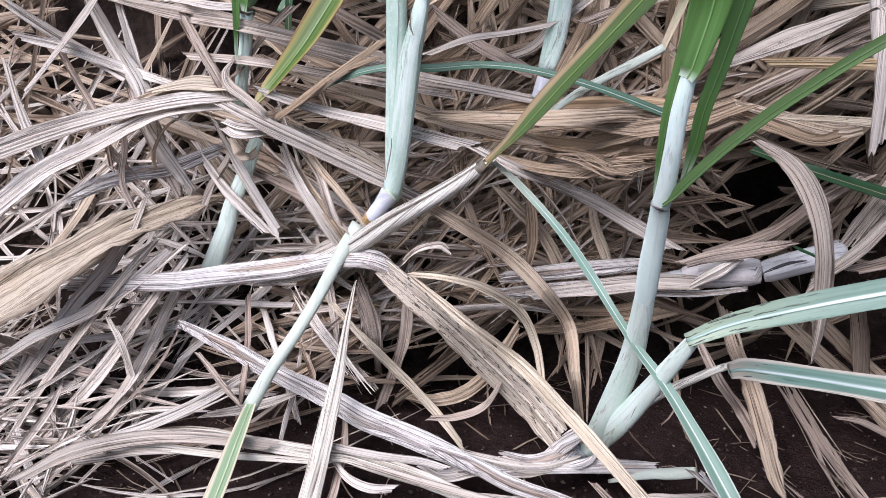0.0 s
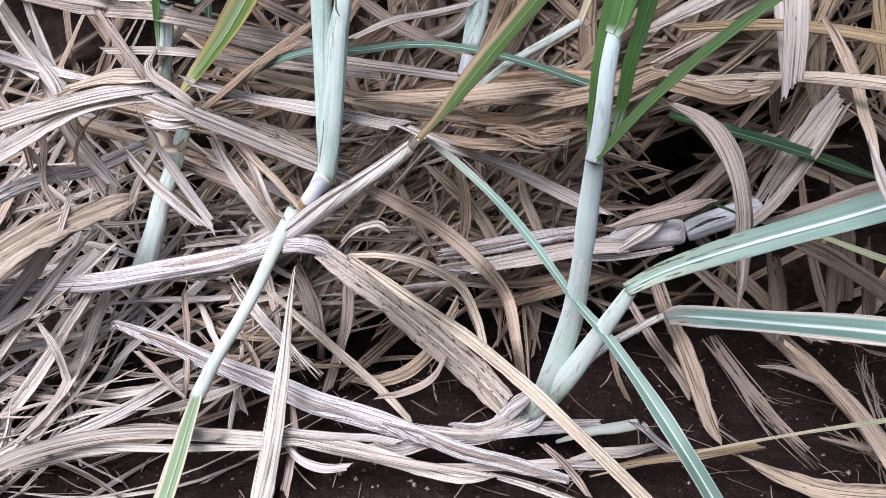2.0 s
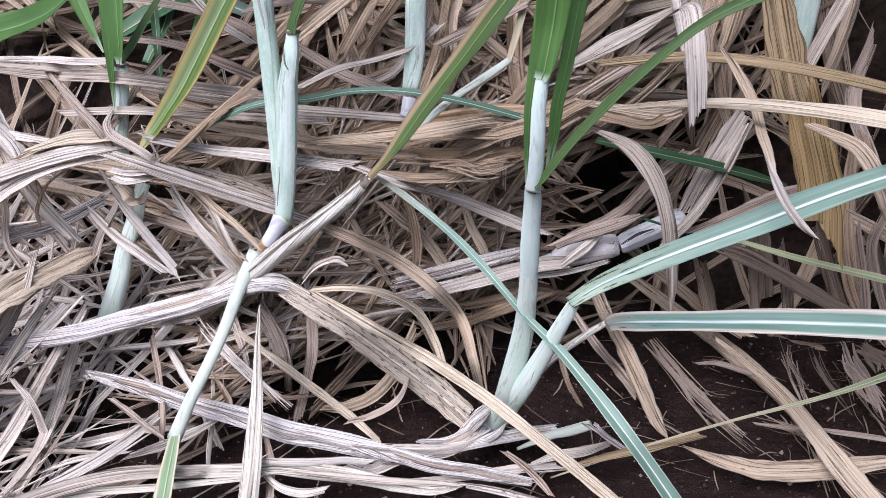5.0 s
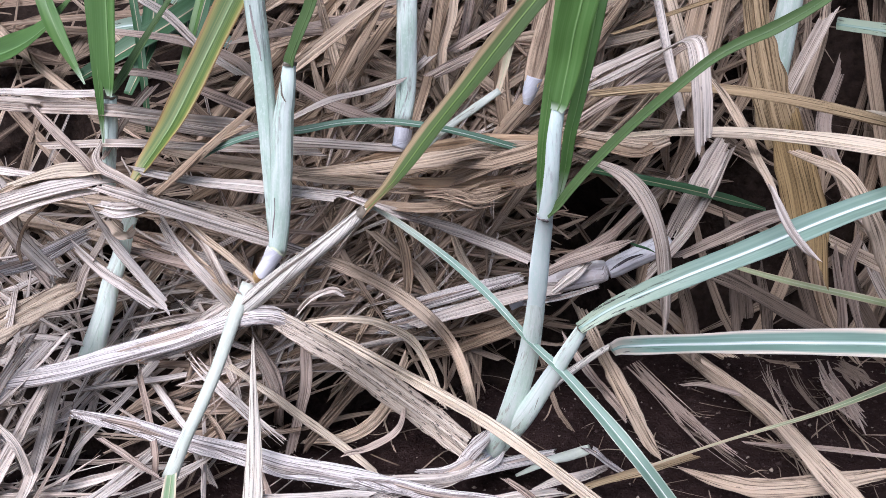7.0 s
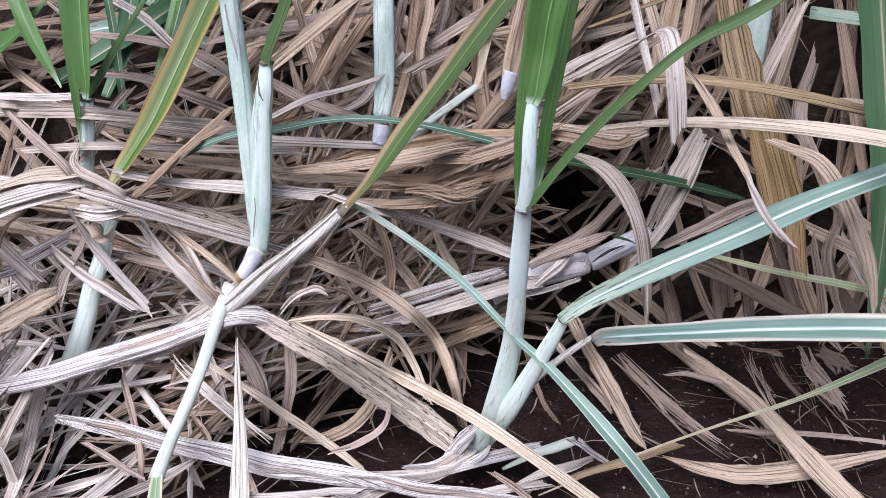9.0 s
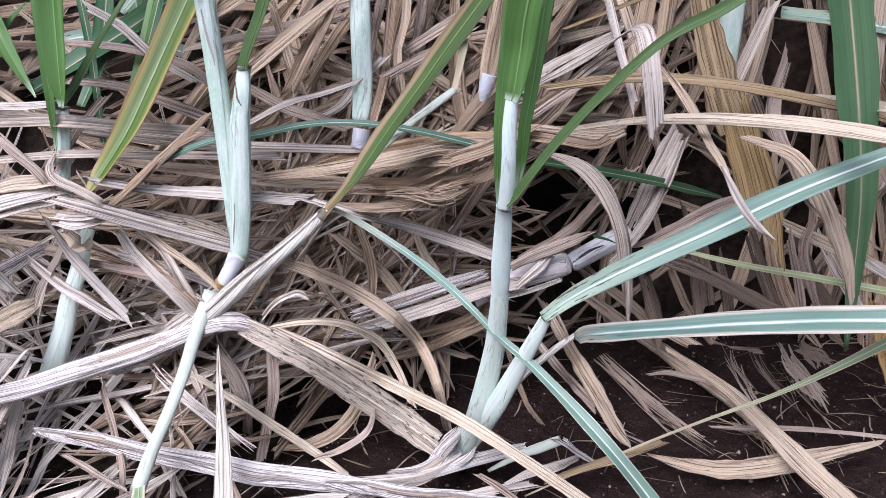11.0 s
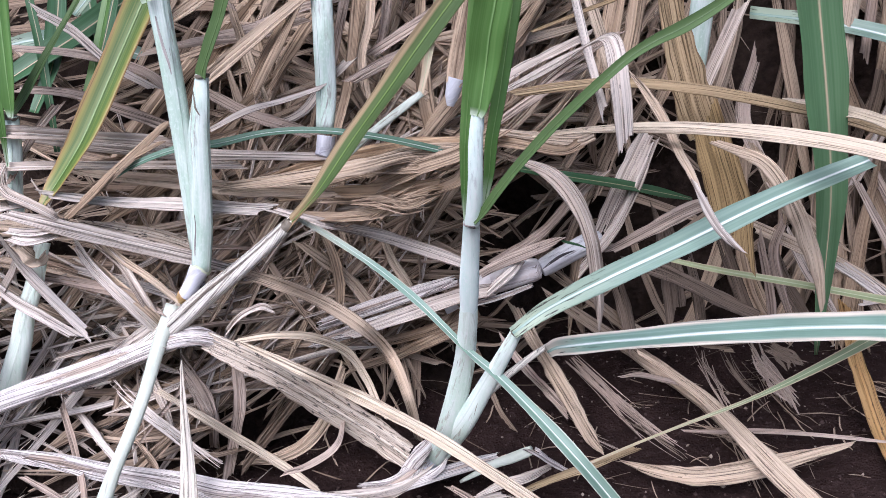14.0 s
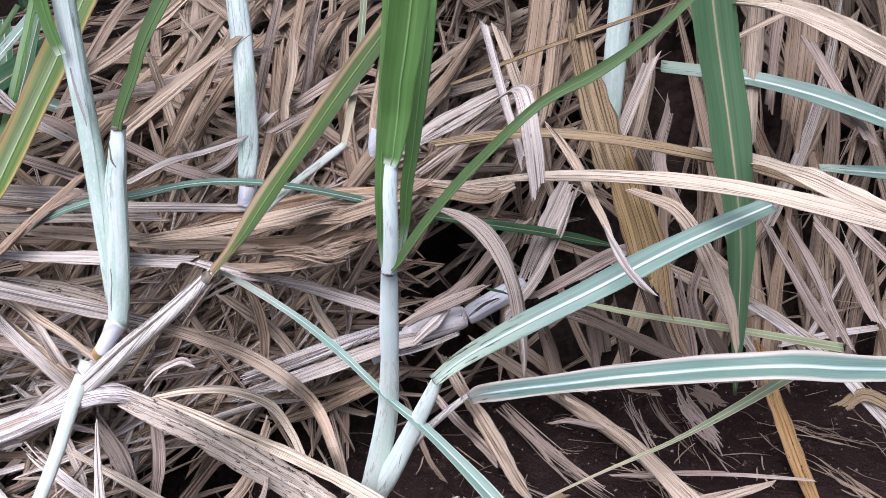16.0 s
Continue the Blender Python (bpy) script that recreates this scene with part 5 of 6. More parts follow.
dry([(0.100, 0.195, 0.122), (0.119, 0.169, 0.093), (0.142, 0.187, 0.040), (0.163, 0.140, 0.020), (0.180, 0.091, 0.005), (0.191, 0.071, 0.000)], [0.0148, 0.0172, 0.0205, 0.0197, 0.0138, 0.0025], "tan")
dry([(0.462, 0.161, 0.130), (0.481, 0.166, 0.070), (0.495, 0.154, 0.026), (0.496, 0.106, -0.005), (0.479, 0.013, -0.005)], [0.0116, 0.0158, 0.0197, 0.0202, 0.0171], "rust", fold=0.15)
dry([(0.547, 0.132, 0.063), (0.574, 0.127, 0.078), (0.629, 0.106, 0.044)], [0.0127, 0.0164, 0.0149], "gold")
dry([(0.083, 0.154, 0.100), (0.110, 0.143, 0.066), (0.137, 0.168, 0.020), (0.157, 0.136, 0.010)], [0.0064, 0.0102, 0.0119, 0.0089], "grey")
dry([(0.228, 0.222, 0.010), (0.253, 0.218, 0.015), (0.284, 0.203, 0.015), (0.315, 0.201, 0.010)], [0.0027, 0.0067, 0.0079, 0.0039], "grey")
dry([(0.282, 0.107, 0.004), (0.320, 0.101, 0.006), (0.359, 0.104, 0.006), (0.411, 0.103, 0.004)], [0.003, 0.0047, 0.0047, 0.0035], "grey")
# --- cane and sheath log across the middle
dry([(-0.086, 0.113, 0.125), (-0.024, 0.133, 0.140), (0.035, 0.127, 0.162), (0.082, 0.137, 0.167)], [0.0114, 0.0166, 0.0175, 0.0138], "pale")
# --- litter in front of the fork
dry([(-0.178, 0.040, 0.234), (-0.135, 0.043, 0.217), (-0.100, 0.082, 0.179), (-0.061, 0.087, 0.146), (-0.040, 0.115, 0.099), (-0.017, 0.068, 0.074), (-0.012, 0.098, 0.000)], [0.009, 0.0128, 0.0155, 0.0152, 0.0132, 0.0112, 0.008], "tan")
dry([(-0.182, 0.023, 0.164), (-0.136, 0.011, 0.175), (-0.103, 0.034, 0.161), (-0.077, 0.067, 0.128), (-0.060, 0.074, 0.092), (-0.042, 0.049, 0.061)], [0.007, 0.0085, 0.0098, 0.0102, 0.0088, 0.007], "cream")
dry([(-0.211, 0.016, 0.172), (-0.176, 0.007, 0.159), (-0.137, 0.008, 0.135), (-0.097, 0.030, 0.089), (-0.052, 0.040, 0.047), (-0.010, 0.016, 0.030)], [0.015, 0.0235, 0.0282, 0.0305, 0.0312, 0.0235], "spotted", fold=0.08)
dry([(-0.164, 0.000, 0.174), (-0.103, -0.016, 0.151), (-0.053, 0.004, 0.109), (0.014, -0.062, 0.113), (0.071, -0.100, 0.097), (0.127, -0.130, 0.073), (0.184, -0.160, 0.048)], [0.0045, 0.0099, 0.0124, 0.0119, 0.0117, 0.0113, 0.0099], "cream", fold=0.25)
dry([(-0.293, 0.045, 0.109), (-0.227, 0.012, 0.090), (-0.191, 0.027, 0.049), (-0.147, 0.027, 0.015), (-0.105, 0.004, 0.000)], [0.0051, 0.0079, 0.0099, 0.0093, 0.006], "cream")
dry([(-0.234, 0.014, 0.147), (-0.222, -0.024, 0.117), (-0.212, -0.055, 0.086), (-0.202, -0.089, 0.060), (-0.198, -0.112, 0.032), (-0.197, -0.137, -0.005), (-0.168, -0.200, 0.002)], [0.0022, 0.0065, 0.0127, 0.0165, 0.0203, 0.0221, 0.0201], "straw", fold=0.3)
dry([(-0.187, 0.039, 0.125), (-0.189, 0.037, 0.085), (-0.203, 0.044, 0.039), (-0.212, 0.034, 0.000)], [0.0109, 0.0135, 0.0139, 0.0127], "grey")
dry([(-0.201, 0.044, 0.010), (-0.160, 0.044, 0.015), (-0.128, 0.050, 0.030), (-0.108, 0.070, 0.050), (-0.094, 0.116, 0.086)], [0.0064, 0.0114, 0.0163, 0.0164, 0.0104], "tan")
dry([(-0.249, 0.045, 0.130), (-0.228, 0.032, 0.104), (-0.220, 0.030, 0.072), (-0.243, 0.075, 0.010)], [0.0124, 0.016, 0.0173, 0.016], "grey")
dry([(-0.417, -0.039, 0.078), (-0.378, -0.042, 0.074), (-0.346, -0.044, 0.070), (-0.312, -0.046, 0.062), (-0.282, -0.044, 0.054), (-0.252, -0.041, 0.047), (-0.220, -0.043, 0.042), (-0.187, -0.047, 0.037), (-0.152, -0.045, 0.032), (-0.117, -0.045, 0.028), (-0.076, -0.046, 0.022)], [0.0076, 0.0131, 0.0149, 0.0161, 0.0163, 0.0182, 0.02, 0.0211, 0.0195, 0.019, 0.0142], "log", fold=0.5)
dry([(-0.115, -0.050, 0.030), (-0.074, -0.049, 0.026), (-0.034, -0.052, 0.020), (0.014, -0.047, 0.014), (0.061, -0.044, 0.008)], [0.0089, 0.013, 0.0127, 0.0124, 0.007], "log", fold=0.4)
dry([(-0.095, -0.031, 0.020), (-0.046, -0.033, 0.025), (-0.015, -0.021, 0.025), (0.010, -0.002, 0.030)], [0.008, 0.0112, 0.0113, 0.008], "pale")
dry([(0.009, 0.006, 0.025), (-0.025, -0.026, 0.020), (-0.069, -0.038, 0.015), (-0.098, -0.057, 0.010), (-0.125, -0.050, 0.008)], [0.0069, 0.0113, 0.0135, 0.0123, 0.0057], "pale")
dry([(-0.062, -0.060, 0.004), (-0.009, -0.046, 0.006), (0.038, -0.028, 0.008), (0.086, -0.010, 0.006)], [0.0044, 0.0077, 0.0089, 0.0078], "pale")
dry([(-0.385, -0.162, 0.020), (-0.365, -0.148, 0.024), (-0.338, -0.133, 0.027), (-0.307, -0.124, 0.029), (-0.273, -0.120, 0.030), (-0.242, -0.113, 0.030), (-0.205, -0.104, 0.030), (-0.182, -0.093, 0.028), (-0.155, -0.088, 0.025), (-0.114, -0.079, 0.018), (-0.087, -0.077, 0.014), (-0.060, -0.076, 0.010), (-0.027, -0.074, 0.008), (-0.001, -0.062, 0.010)], [0.0042, 0.0084, 0.0108, 0.013, 0.0127, 0.0126, 0.0135, 0.0146, 0.016, 0.0146, 0.0134, 0.0111, 0.0077, 0.0026], "straw", fold=0.2)
dry([(-0.160, -0.101, 0.032), (-0.130, -0.094, 0.027), (-0.094, -0.086, 0.022), (-0.059, -0.078, 0.018), (-0.029, -0.070, 0.014), (-0.004, -0.066, 0.012)], [0.0027, 0.0059, 0.0069, 0.0063, 0.0057, 0.0046], "pale", fold=0.2)
dry([(-0.202, -0.096, 0.036), (-0.177, -0.091, 0.034), (-0.147, -0.081, 0.031), (-0.118, -0.069, 0.028), (-0.095, -0.063, 0.024)], [0.005, 0.0073, 0.0077, 0.0077, 0.006], "pale", fold=0.3)
dry([(-0.194, -0.094, 0.020), (-0.172, -0.105, 0.015), (-0.149, -0.105, 0.012), (-0.131, -0.093, 0.010)], [0.0055, 0.0075, 0.0086, 0.0065], "pale")
dry([(-0.231, -0.012, 0.010), (-0.198, -0.070, 0.010), (-0.170, -0.141, 0.006)], [0.0073, 0.0091, 0.0083], "grey")
# --- sheath bundle and left middle
dry([(-0.538, -0.063, 0.107), (-0.432, -0.033, 0.120), (-0.380, 0.003, 0.126), (-0.321, 0.033, 0.136), (-0.245, 0.012, 0.169)], [0.0157, 0.0205, 0.0234, 0.0224, 0.0165], "log", fold=0.4)
dry([(-0.369, 0.037, 0.109), (-0.309, 0.037, 0.135), (-0.250, 0.021, 0.166), (-0.215, 0.017, 0.173), (-0.192, 0.020, 0.164)], [0.0166, 0.0224, 0.0238, 0.0199, 0.0117], "log", fold=0.4)
dry([(-0.348, 0.064, 0.124), (-0.290, 0.046, 0.163), (-0.249, 0.038, 0.192), (-0.215, 0.040, 0.215)], [0.0091, 0.0161, 0.0204, 0.0213], "pale", fold=0.3)
dry([(-0.389, 0.055, 0.201), (-0.451, 0.046, 0.182), (-0.474, -0.003, 0.170), (-0.499, -0.029, 0.152), (-0.540, -0.056, 0.120)], [0.0063, 0.0115, 0.016, 0.0183, 0.0169], "tan", fold=0.05)
dry([(-0.435, 0.050, 0.190), (-0.444, 0.030, 0.187), (-0.464, 0.012, 0.180), (-0.491, -0.044, 0.169), (-0.519, -0.094, 0.147), (-0.563, -0.130, 0.116), (-0.620, -0.160, 0.072)], [0.009, 0.024, 0.036, 0.0555, 0.0618, 0.0744, 0.0786], "streaky", fold=0.1)
dry([(-0.364, 0.030, 0.308), (-0.374, 0.012, 0.315), (-0.416, 0.000, 0.310), (-0.477, 0.000, 0.294), (-0.548, -0.010, 0.272), (-0.591, -0.040, 0.256), (-0.634, -0.090, 0.235)], [0.0065, 0.0127, 0.0163, 0.0198, 0.0213, 0.023, 0.0243], "pale", fold=0.12)
dry([(-0.373, 0.010, 0.305), (-0.422, -0.003, 0.299), (-0.476, -0.003, 0.280), (-0.525, -0.020, 0.253), (-0.576, -0.045, 0.224), (-0.622, -0.070, 0.185), (-0.664, -0.100, 0.142)], [0.0092, 0.0154, 0.0198, 0.021, 0.0243, 0.0263, 0.0256], "pale", fold=0.12)
dry([(-0.371, 0.010, 0.327), (-0.395, 0.010, 0.326), (-0.424, 0.010, 0.323), (-0.473, 0.010, 0.309)], [0.0118, 0.0156, 0.0156, 0.0071], "cream", fold=0.08)
dry([(-0.382, 0.018, 0.314), (-0.425, 0.018, 0.313), (-0.462, 0.018, 0.307), (-0.510, 0.018, 0.289)], [0.0119, 0.0184, 0.0198, 0.0091], "tan", fold=0.08)
dry([(-0.572, 0.081, 0.313), (-0.524, 0.048, 0.270), (-0.507, 0.052, 0.224), (-0.474, 0.041, 0.192)], [0.0143, 0.0165, 0.0155, 0.0141], "grey")
# knot on the left shoot
dry([(-0.379, 0.030, 0.349), (-0.376, 0.012, 0.339), (-0.365, 0.002, 0.330), (-0.344, -0.002, 0.321), (-0.324, 0.000, 0.307), (-0.324, 0.020, 0.292)], [0.0044, 0.0081, 0.0101, 0.0106, 0.0085, 0.0055], "pale", fold=0.12)
dry([(-0.370, 0.000, 0.311), (-0.351, -0.003, 0.307), (-0.321, 0.000, 0.297), (-0.278, 0.030, 0.270), (-0.228, 0.055, 0.244), (-0.186, 0.080, 0.219)], [0.01, 0.0122, 0.0147, 0.0153, 0.0156, 0.01], "pale", fold=0.3)
dry([(-0.372, 0.000, 0.287), (-0.348, -0.010, 0.286), (-0.332, 0.000, 0.287), (-0.327, 0.020, 0.287)], [0.0076, 0.0107, 0.0107, 0.0077], "pale")
dry([(-0.371, 0.010, 0.273), (-0.363, 0.010, 0.264), (-0.361, 0.020, 0.256), (-0.359, 0.030, 0.260)], [0.01, 0.0155, 0.0135, 0.0079], "tan", fold=0.3)
dry([(-0.325, 0.017, 0.300), (-0.294, 0.030, 0.324), (-0.262, 0.048, 0.351), (-0.236, 0.075, 0.376)], [0.008, 0.0103, 0.0103, 0.0081], "brown", fold=0.3)
dry([(-0.322, 0.013, 0.299), (-0.297, 0.023, 0.320), (-0.273, 0.042, 0.343), (-0.236, 0.059, 0.361)], [0.0057, 0.008, 0.008, 0.0046], "brown", fold=0.3)
# left crossing leaves
dry([(-0.382, -0.005, 0.297), (-0.381, 0.020, 0.252), (-0.357, 0.021, 0.215), (-0.328, 0.020, 0.179)], [0.0068, 0.0107, 0.0108, 0.0097], "pale")
dry([(-0.435, 0.038, 0.235), (-0.404, 0.029, 0.213), (-0.374, 0.022, 0.198), (-0.344, 0.024, 0.174)], [0.0075, 0.0098, 0.011, 0.0098], "pale")
dry([(-0.436, 0.029, 0.175), (-0.427, 0.039, 0.205), (-0.399, 0.033, 0.241), (-0.385, 0.029, 0.262)], [0.0088, 0.0125, 0.0134, 0.0108], "pale")
dry([(-0.330, 0.035, 0.269), (-0.309, 0.025, 0.242), (-0.283, 0.016, 0.218), (-0.265, 0.018, 0.194), (-0.253, 0.028, 0.169)], [0.0083, 0.0106, 0.0117, 0.0106, 0.0084], "pale")
dry([(-0.316, 0.044, 0.267), (-0.284, 0.029, 0.248), (-0.262, 0.017, 0.216), (-0.253, 0.025, 0.183)], [0.0072, 0.0094, 0.0105, 0.0095], "pale")
dry([(-0.342, 0.047, 0.237), (-0.294, 0.043, 0.225), (-0.261, 0.063, 0.202), (-0.246, 0.070, 0.187)], [0.0073, 0.0109, 0.0111, 0.0087], "pale")
# left pile, long pieces
dry([(-0.609, 0.112, 0.388), (-0.584, 0.103, 0.327), (-0.507, 0.042, 0.282), (-0.506, 0.057, 0.235), (-0.479, 0.047, 0.189)], [0.0091, 0.0144, 0.0147, 0.0152, 0.0114], "pale")
dry([(-0.617, 0.074, 0.390), (-0.593, 0.083, 0.335), (-0.512, 0.037, 0.301), (-0.509, 0.044, 0.250), (-0.469, 0.047, 0.197)], [0.0126, 0.0194, 0.0206, 0.0187, 0.0138], "pale")
dry([(-0.654, 0.002, 0.383), (-0.626, 0.023, 0.357), (-0.594, 0.050, 0.327), (-0.543, 0.054, 0.307)], [0.0084, 0.0122, 0.0138, 0.0124], "pale")
dry([(-0.641, -0.001, 0.350), (-0.600, 0.026, 0.338), (-0.545, 0.057, 0.315), (-0.464, 0.029, 0.314)], [0.0085, 0.0123, 0.0125, 0.0094], "pale")
dry([(-0.614, -0.027, 0.294), (-0.596, -0.000, 0.330), (-0.595, 0.042, 0.364), (-0.590, 0.074, 0.397)], [0.0072, 0.0096, 0.011, 0.0087], "pale")
dry([(-0.616, 0.105, 0.384), (-0.531, 0.111, 0.372), (-0.373, 0.031, 0.381), (-0.311, 0.073, 0.366), (-0.239, 0.092, 0.354)], [0.0104, 0.014, 0.0131, 0.0123, 0.0099], "pale")
dry([(-0.460, 0.053, 0.340), (-0.361, 0.030, 0.348), (-0.308, 0.067, 0.337), (-0.253, 0.082, 0.332), (-0.169, 0.088, 0.328)], [0.0083, 0.0099, 0.0112, 0.0111, 0.0097], "pale")
dry([(-0.550, 0.060, 0.391), (-0.475, 0.090, 0.380), (-0.391, 0.110, 0.365), (-0.322, 0.120, 0.351), (-0.239, 0.130, 0.345)], [0.0086, 0.0125, 0.0138, 0.0125, 0.0099], "pale")
dry([(-0.617, 0.133, 0.387), (-0.508, 0.098, 0.391), (-0.420, 0.049, 0.395), (-0.385, 0.047, 0.396)], [0.0068, 0.0089, 0.0094, 0.0081], "pale")
dry([(-0.635, -0.025, 0.327), (-0.617, -0.033, 0.288), (-0.602, -0.037, 0.261), (-0.584, -0.040, 0.227)], [0.0083, 0.0107, 0.0119, 0.0096], "pale")
dry([(-0.556, -0.039, 0.191), (-0.539, -0.015, 0.203), (-0.520, 0.016, 0.210), (-0.495, 0.050, 0.212), (-0.436, 0.067, 0.239)], [0.012, 0.0158, 0.0174, 0.0165, 0.0136], "log", fold=0.5)
dry([(-0.488, 0.022, 0.220), (-0.487, 0.021, 0.240), (-0.473, 0.025, 0.266), (-0.444, 0.020, 0.285)], [0.0031, 0.0049, 0.0048, 0.0029], "brown")
dry([(-0.560, -0.156, -0.001), (-0.536, -0.127, 0.045), (-0.517, -0.084, 0.096), (-0.491, -0.056, 0.136), (-0.480, -0.031, 0.168), (-0.498, 0.011, 0.189)], [0.0094, 0.0152, 0.0177, 0.0177, 0.0154, 0.0123], "pale")
dry([(-0.462, -0.223, -0.005), (-0.488, -0.156, -0.005), (-0.465, -0.105, 0.040), (-0.446, -0.053, 0.093), (-0.430, -0.006, 0.137)], [0.0073, 0.0136, 0.0163, 0.0154, 0.0121], "pale")
dry([(-0.500, -0.204, -0.005), (-0.515, -0.141, 0.025), (-0.496, -0.099, 0.075), (-0.478, -0.057, 0.120), (-0.463, -0.019, 0.154)], [0.0076, 0.0127, 0.014, 0.0118, 0.0084], "pale")
dry([(-0.563, -0.158, 0.043), (-0.525, -0.129, 0.075), (-0.496, -0.089, 0.090), (-0.463, -0.048, 0.120), (-0.442, -0.009, 0.148)], [0.0103, 0.016, 0.0199, 0.0177, 0.0144], "pale")
dry([(-0.425, -0.174, 0.020), (-0.425, -0.142, 0.026), (-0.430, -0.110, 0.032), (-0.436, -0.083, 0.042), (-0.444, -0.054, 0.055), (-0.456, -0.017, 0.072), (-0.460, 0.010, 0.090)], [0.0122, 0.0151, 0.0156, 0.0152, 0.0163, 0.0162, 0.01], "pale", fold=0.2)
dry([(-0.409, -0.253, 0.030), (-0.386, -0.213, 0.040), (-0.349, -0.170, 0.040), (-0.296, -0.149, 0.045), (-0.243, -0.120, 0.035)], [0.0096, 0.0139, 0.0143, 0.0112, 0.0093], "pale")
dry([(-0.387, -0.196, 0.026), (-0.368, -0.179, 0.028), (-0.337, -0.164, 0.030), (-0.279, -0.146, 0.030), (-0.234, -0.126, 0.028), (-0.191, -0.105, 0.024)], [0.0047, 0.0076, 0.0081, 0.0074, 0.0062, 0.0039], "straw", fold=0.25)
dry([(-0.400, -0.206, 0.020), (-0.379, -0.195, 0.024), (-0.351, -0.177, 0.028), (-0.322, -0.161, 0.028)], [0.0058, 0.0076, 0.0058, 0.0029], "pale", fold=0.3)
dry([(-0.381, -0.177, 0.034), (-0.360, -0.157, 0.040), (-0.342, -0.132, 0.046), (-0.329, -0.099, 0.050), (-0.316, -0.052, 0.056)], [0.007, 0.0117, 0.0137, 0.0141, 0.0063], "pale", fold=0.15)
dry([(-0.465, -0.094, 0.014), (-0.408, -0.072, 0.015), (-0.344, -0.059, 0.030), (-0.307, -0.033, 0.020)], [0.0071, 0.0095, 0.0093, 0.007], "pale")
dry([(-0.476, -0.079, 0.090), (-0.445, -0.093, 0.072), (-0.439, -0.092, 0.041), (-0.435, -0.093, 0.015)], [0.0047, 0.0092, 0.0105, 0.0082], "pale")
dry([(-0.409, 0.074, 0.085), (-0.360, 0.028, 0.078), (-0.322, -0.009, 0.070), (-0.293, -0.034, 0.062)], [0.0051, 0.0082, 0.0085, 0.0063], "pale", fold=0.3)
dry([(-0.318, -0.000, 0.050), (-0.305, -0.009, 0.035), (-0.289, -0.024, 0.020), (-0.271, -0.041, 0.006)], [0.0053, 0.0085, 0.0096, 0.0063], "pale", fold=0.3)
dry([(-0.372, 0.020, 0.099), (-0.344, -0.019, 0.070), (-0.313, -0.069, 0.052), (-0.322, -0.071, 0.010)], [0.0061, 0.0083, 0.0078, 0.0057], "grey")
dry([(-0.567, -0.165, -0.005), (-0.528, -0.156, -0.005), (-0.478, -0.151, -0.005), (-0.372, -0.190, 0.030)], [0.007, 0.0104, 0.0114, 0.0092], "pale")
dry([(-0.590, -0.132, 0.066), (-0.543, -0.125, 0.055), (-0.505, -0.112, 0.039), (-0.460, -0.096, 0.029)], [0.0059, 0.0094, 0.0106, 0.0094], "grey")
# back pile, long lying leaves
dry([(-0.384, 0.085, 0.365), (-0.317, 0.100, 0.351), (-0.249, 0.110, 0.339), (-0.167, 0.120, 0.332), (-0.082, 0.120, 0.327)], [0.007, 0.0118, 0.0131, 0.012, 0.0083], "pale")
dry([(-0.394, 0.080, 0.345), (-0.329, 0.090, 0.326), (-0.253, 0.095, 0.313), (-0.171, 0.100, 0.300), (-0.081, 0.100, 0.294)], [0.0082, 0.013, 0.0154, 0.0154, 0.0117], "tan")
dry([(-0.333, 0.008, 0.326), (-0.285, 0.043, 0.307), (-0.224, 0.060, 0.297), (-0.147, 0.074, 0.285)], [0.0086, 0.0135, 0.0148, 0.0127], "pale")
dry([(-0.189, 0.084, 0.308), (-0.120, 0.076, 0.316), (-0.049, 0.070, 0.327), (0.002, 0.117, 0.328), (0.054, 0.135, 0.327)], [0.0093, 0.0148, 0.019, 0.0199, 0.0142], "tan")
dry([(-0.071, 0.104, 0.284), (-0.034, 0.108, 0.297), (0.009, 0.102, 0.315), (0.050, 0.105, 0.327), (0.090, 0.131, 0.344)], [0.0071, 0.0153, 0.0196, 0.0218, 0.0175], "brown")
dry([(-0.091, 0.090, 0.288), (-0.042, 0.113, 0.281), (-0.001, 0.119, 0.284), (0.042, 0.109, 0.297), (0.054, 0.117, 0.310)], [0.007, 0.0143, 0.0179, 0.0163, 0.0094], "brown")
dry([(-0.142, 0.075, 0.285), (-0.093, 0.085, 0.265), (-0.045, 0.146, 0.230), (0.007, 0.129, 0.218), (0.050, 0.122, 0.203)], [0.0081, 0.0129, 0.0151, 0.0136, 0.011], "pale")
dry([(0.072, 0.138, 0.335), (0.113, 0.122, 0.330), (0.151, 0.095, 0.328), (0.175, 0.119, 0.332)], [0.0095, 0.0128, 0.0134, 0.0103], "brown")
dry([(0.072, 0.149, 0.342), (0.119, 0.135, 0.337), (0.164, 0.117, 0.335), (0.185, 0.130, 0.338)], [0.0084, 0.0152, 0.0171, 0.0139], "tan")
dry([(0.084, 0.141, 0.349), (0.114, 0.150, 0.367), (0.149, 0.153, 0.388), (0.179, 0.167, 0.402)], [0.0071, 0.0106, 0.0117, 0.0094], "grey")
dry([(-0.203, 0.098, 0.416), (-0.175, 0.110, 0.433), (-0.146, 0.122, 0.453), (-0.118, 0.136, 0.475), (-0.092, 0.160, 0.496)], [0.0068, 0.0114, 0.0137, 0.0115, 0.0082], "brown")
dry([(-0.167, 0.126, 0.391), (-0.146, 0.132, 0.427), (-0.129, 0.148, 0.459), (-0.117, 0.175, 0.491)], [0.0059, 0.0093, 0.0106, 0.0083], "brown")
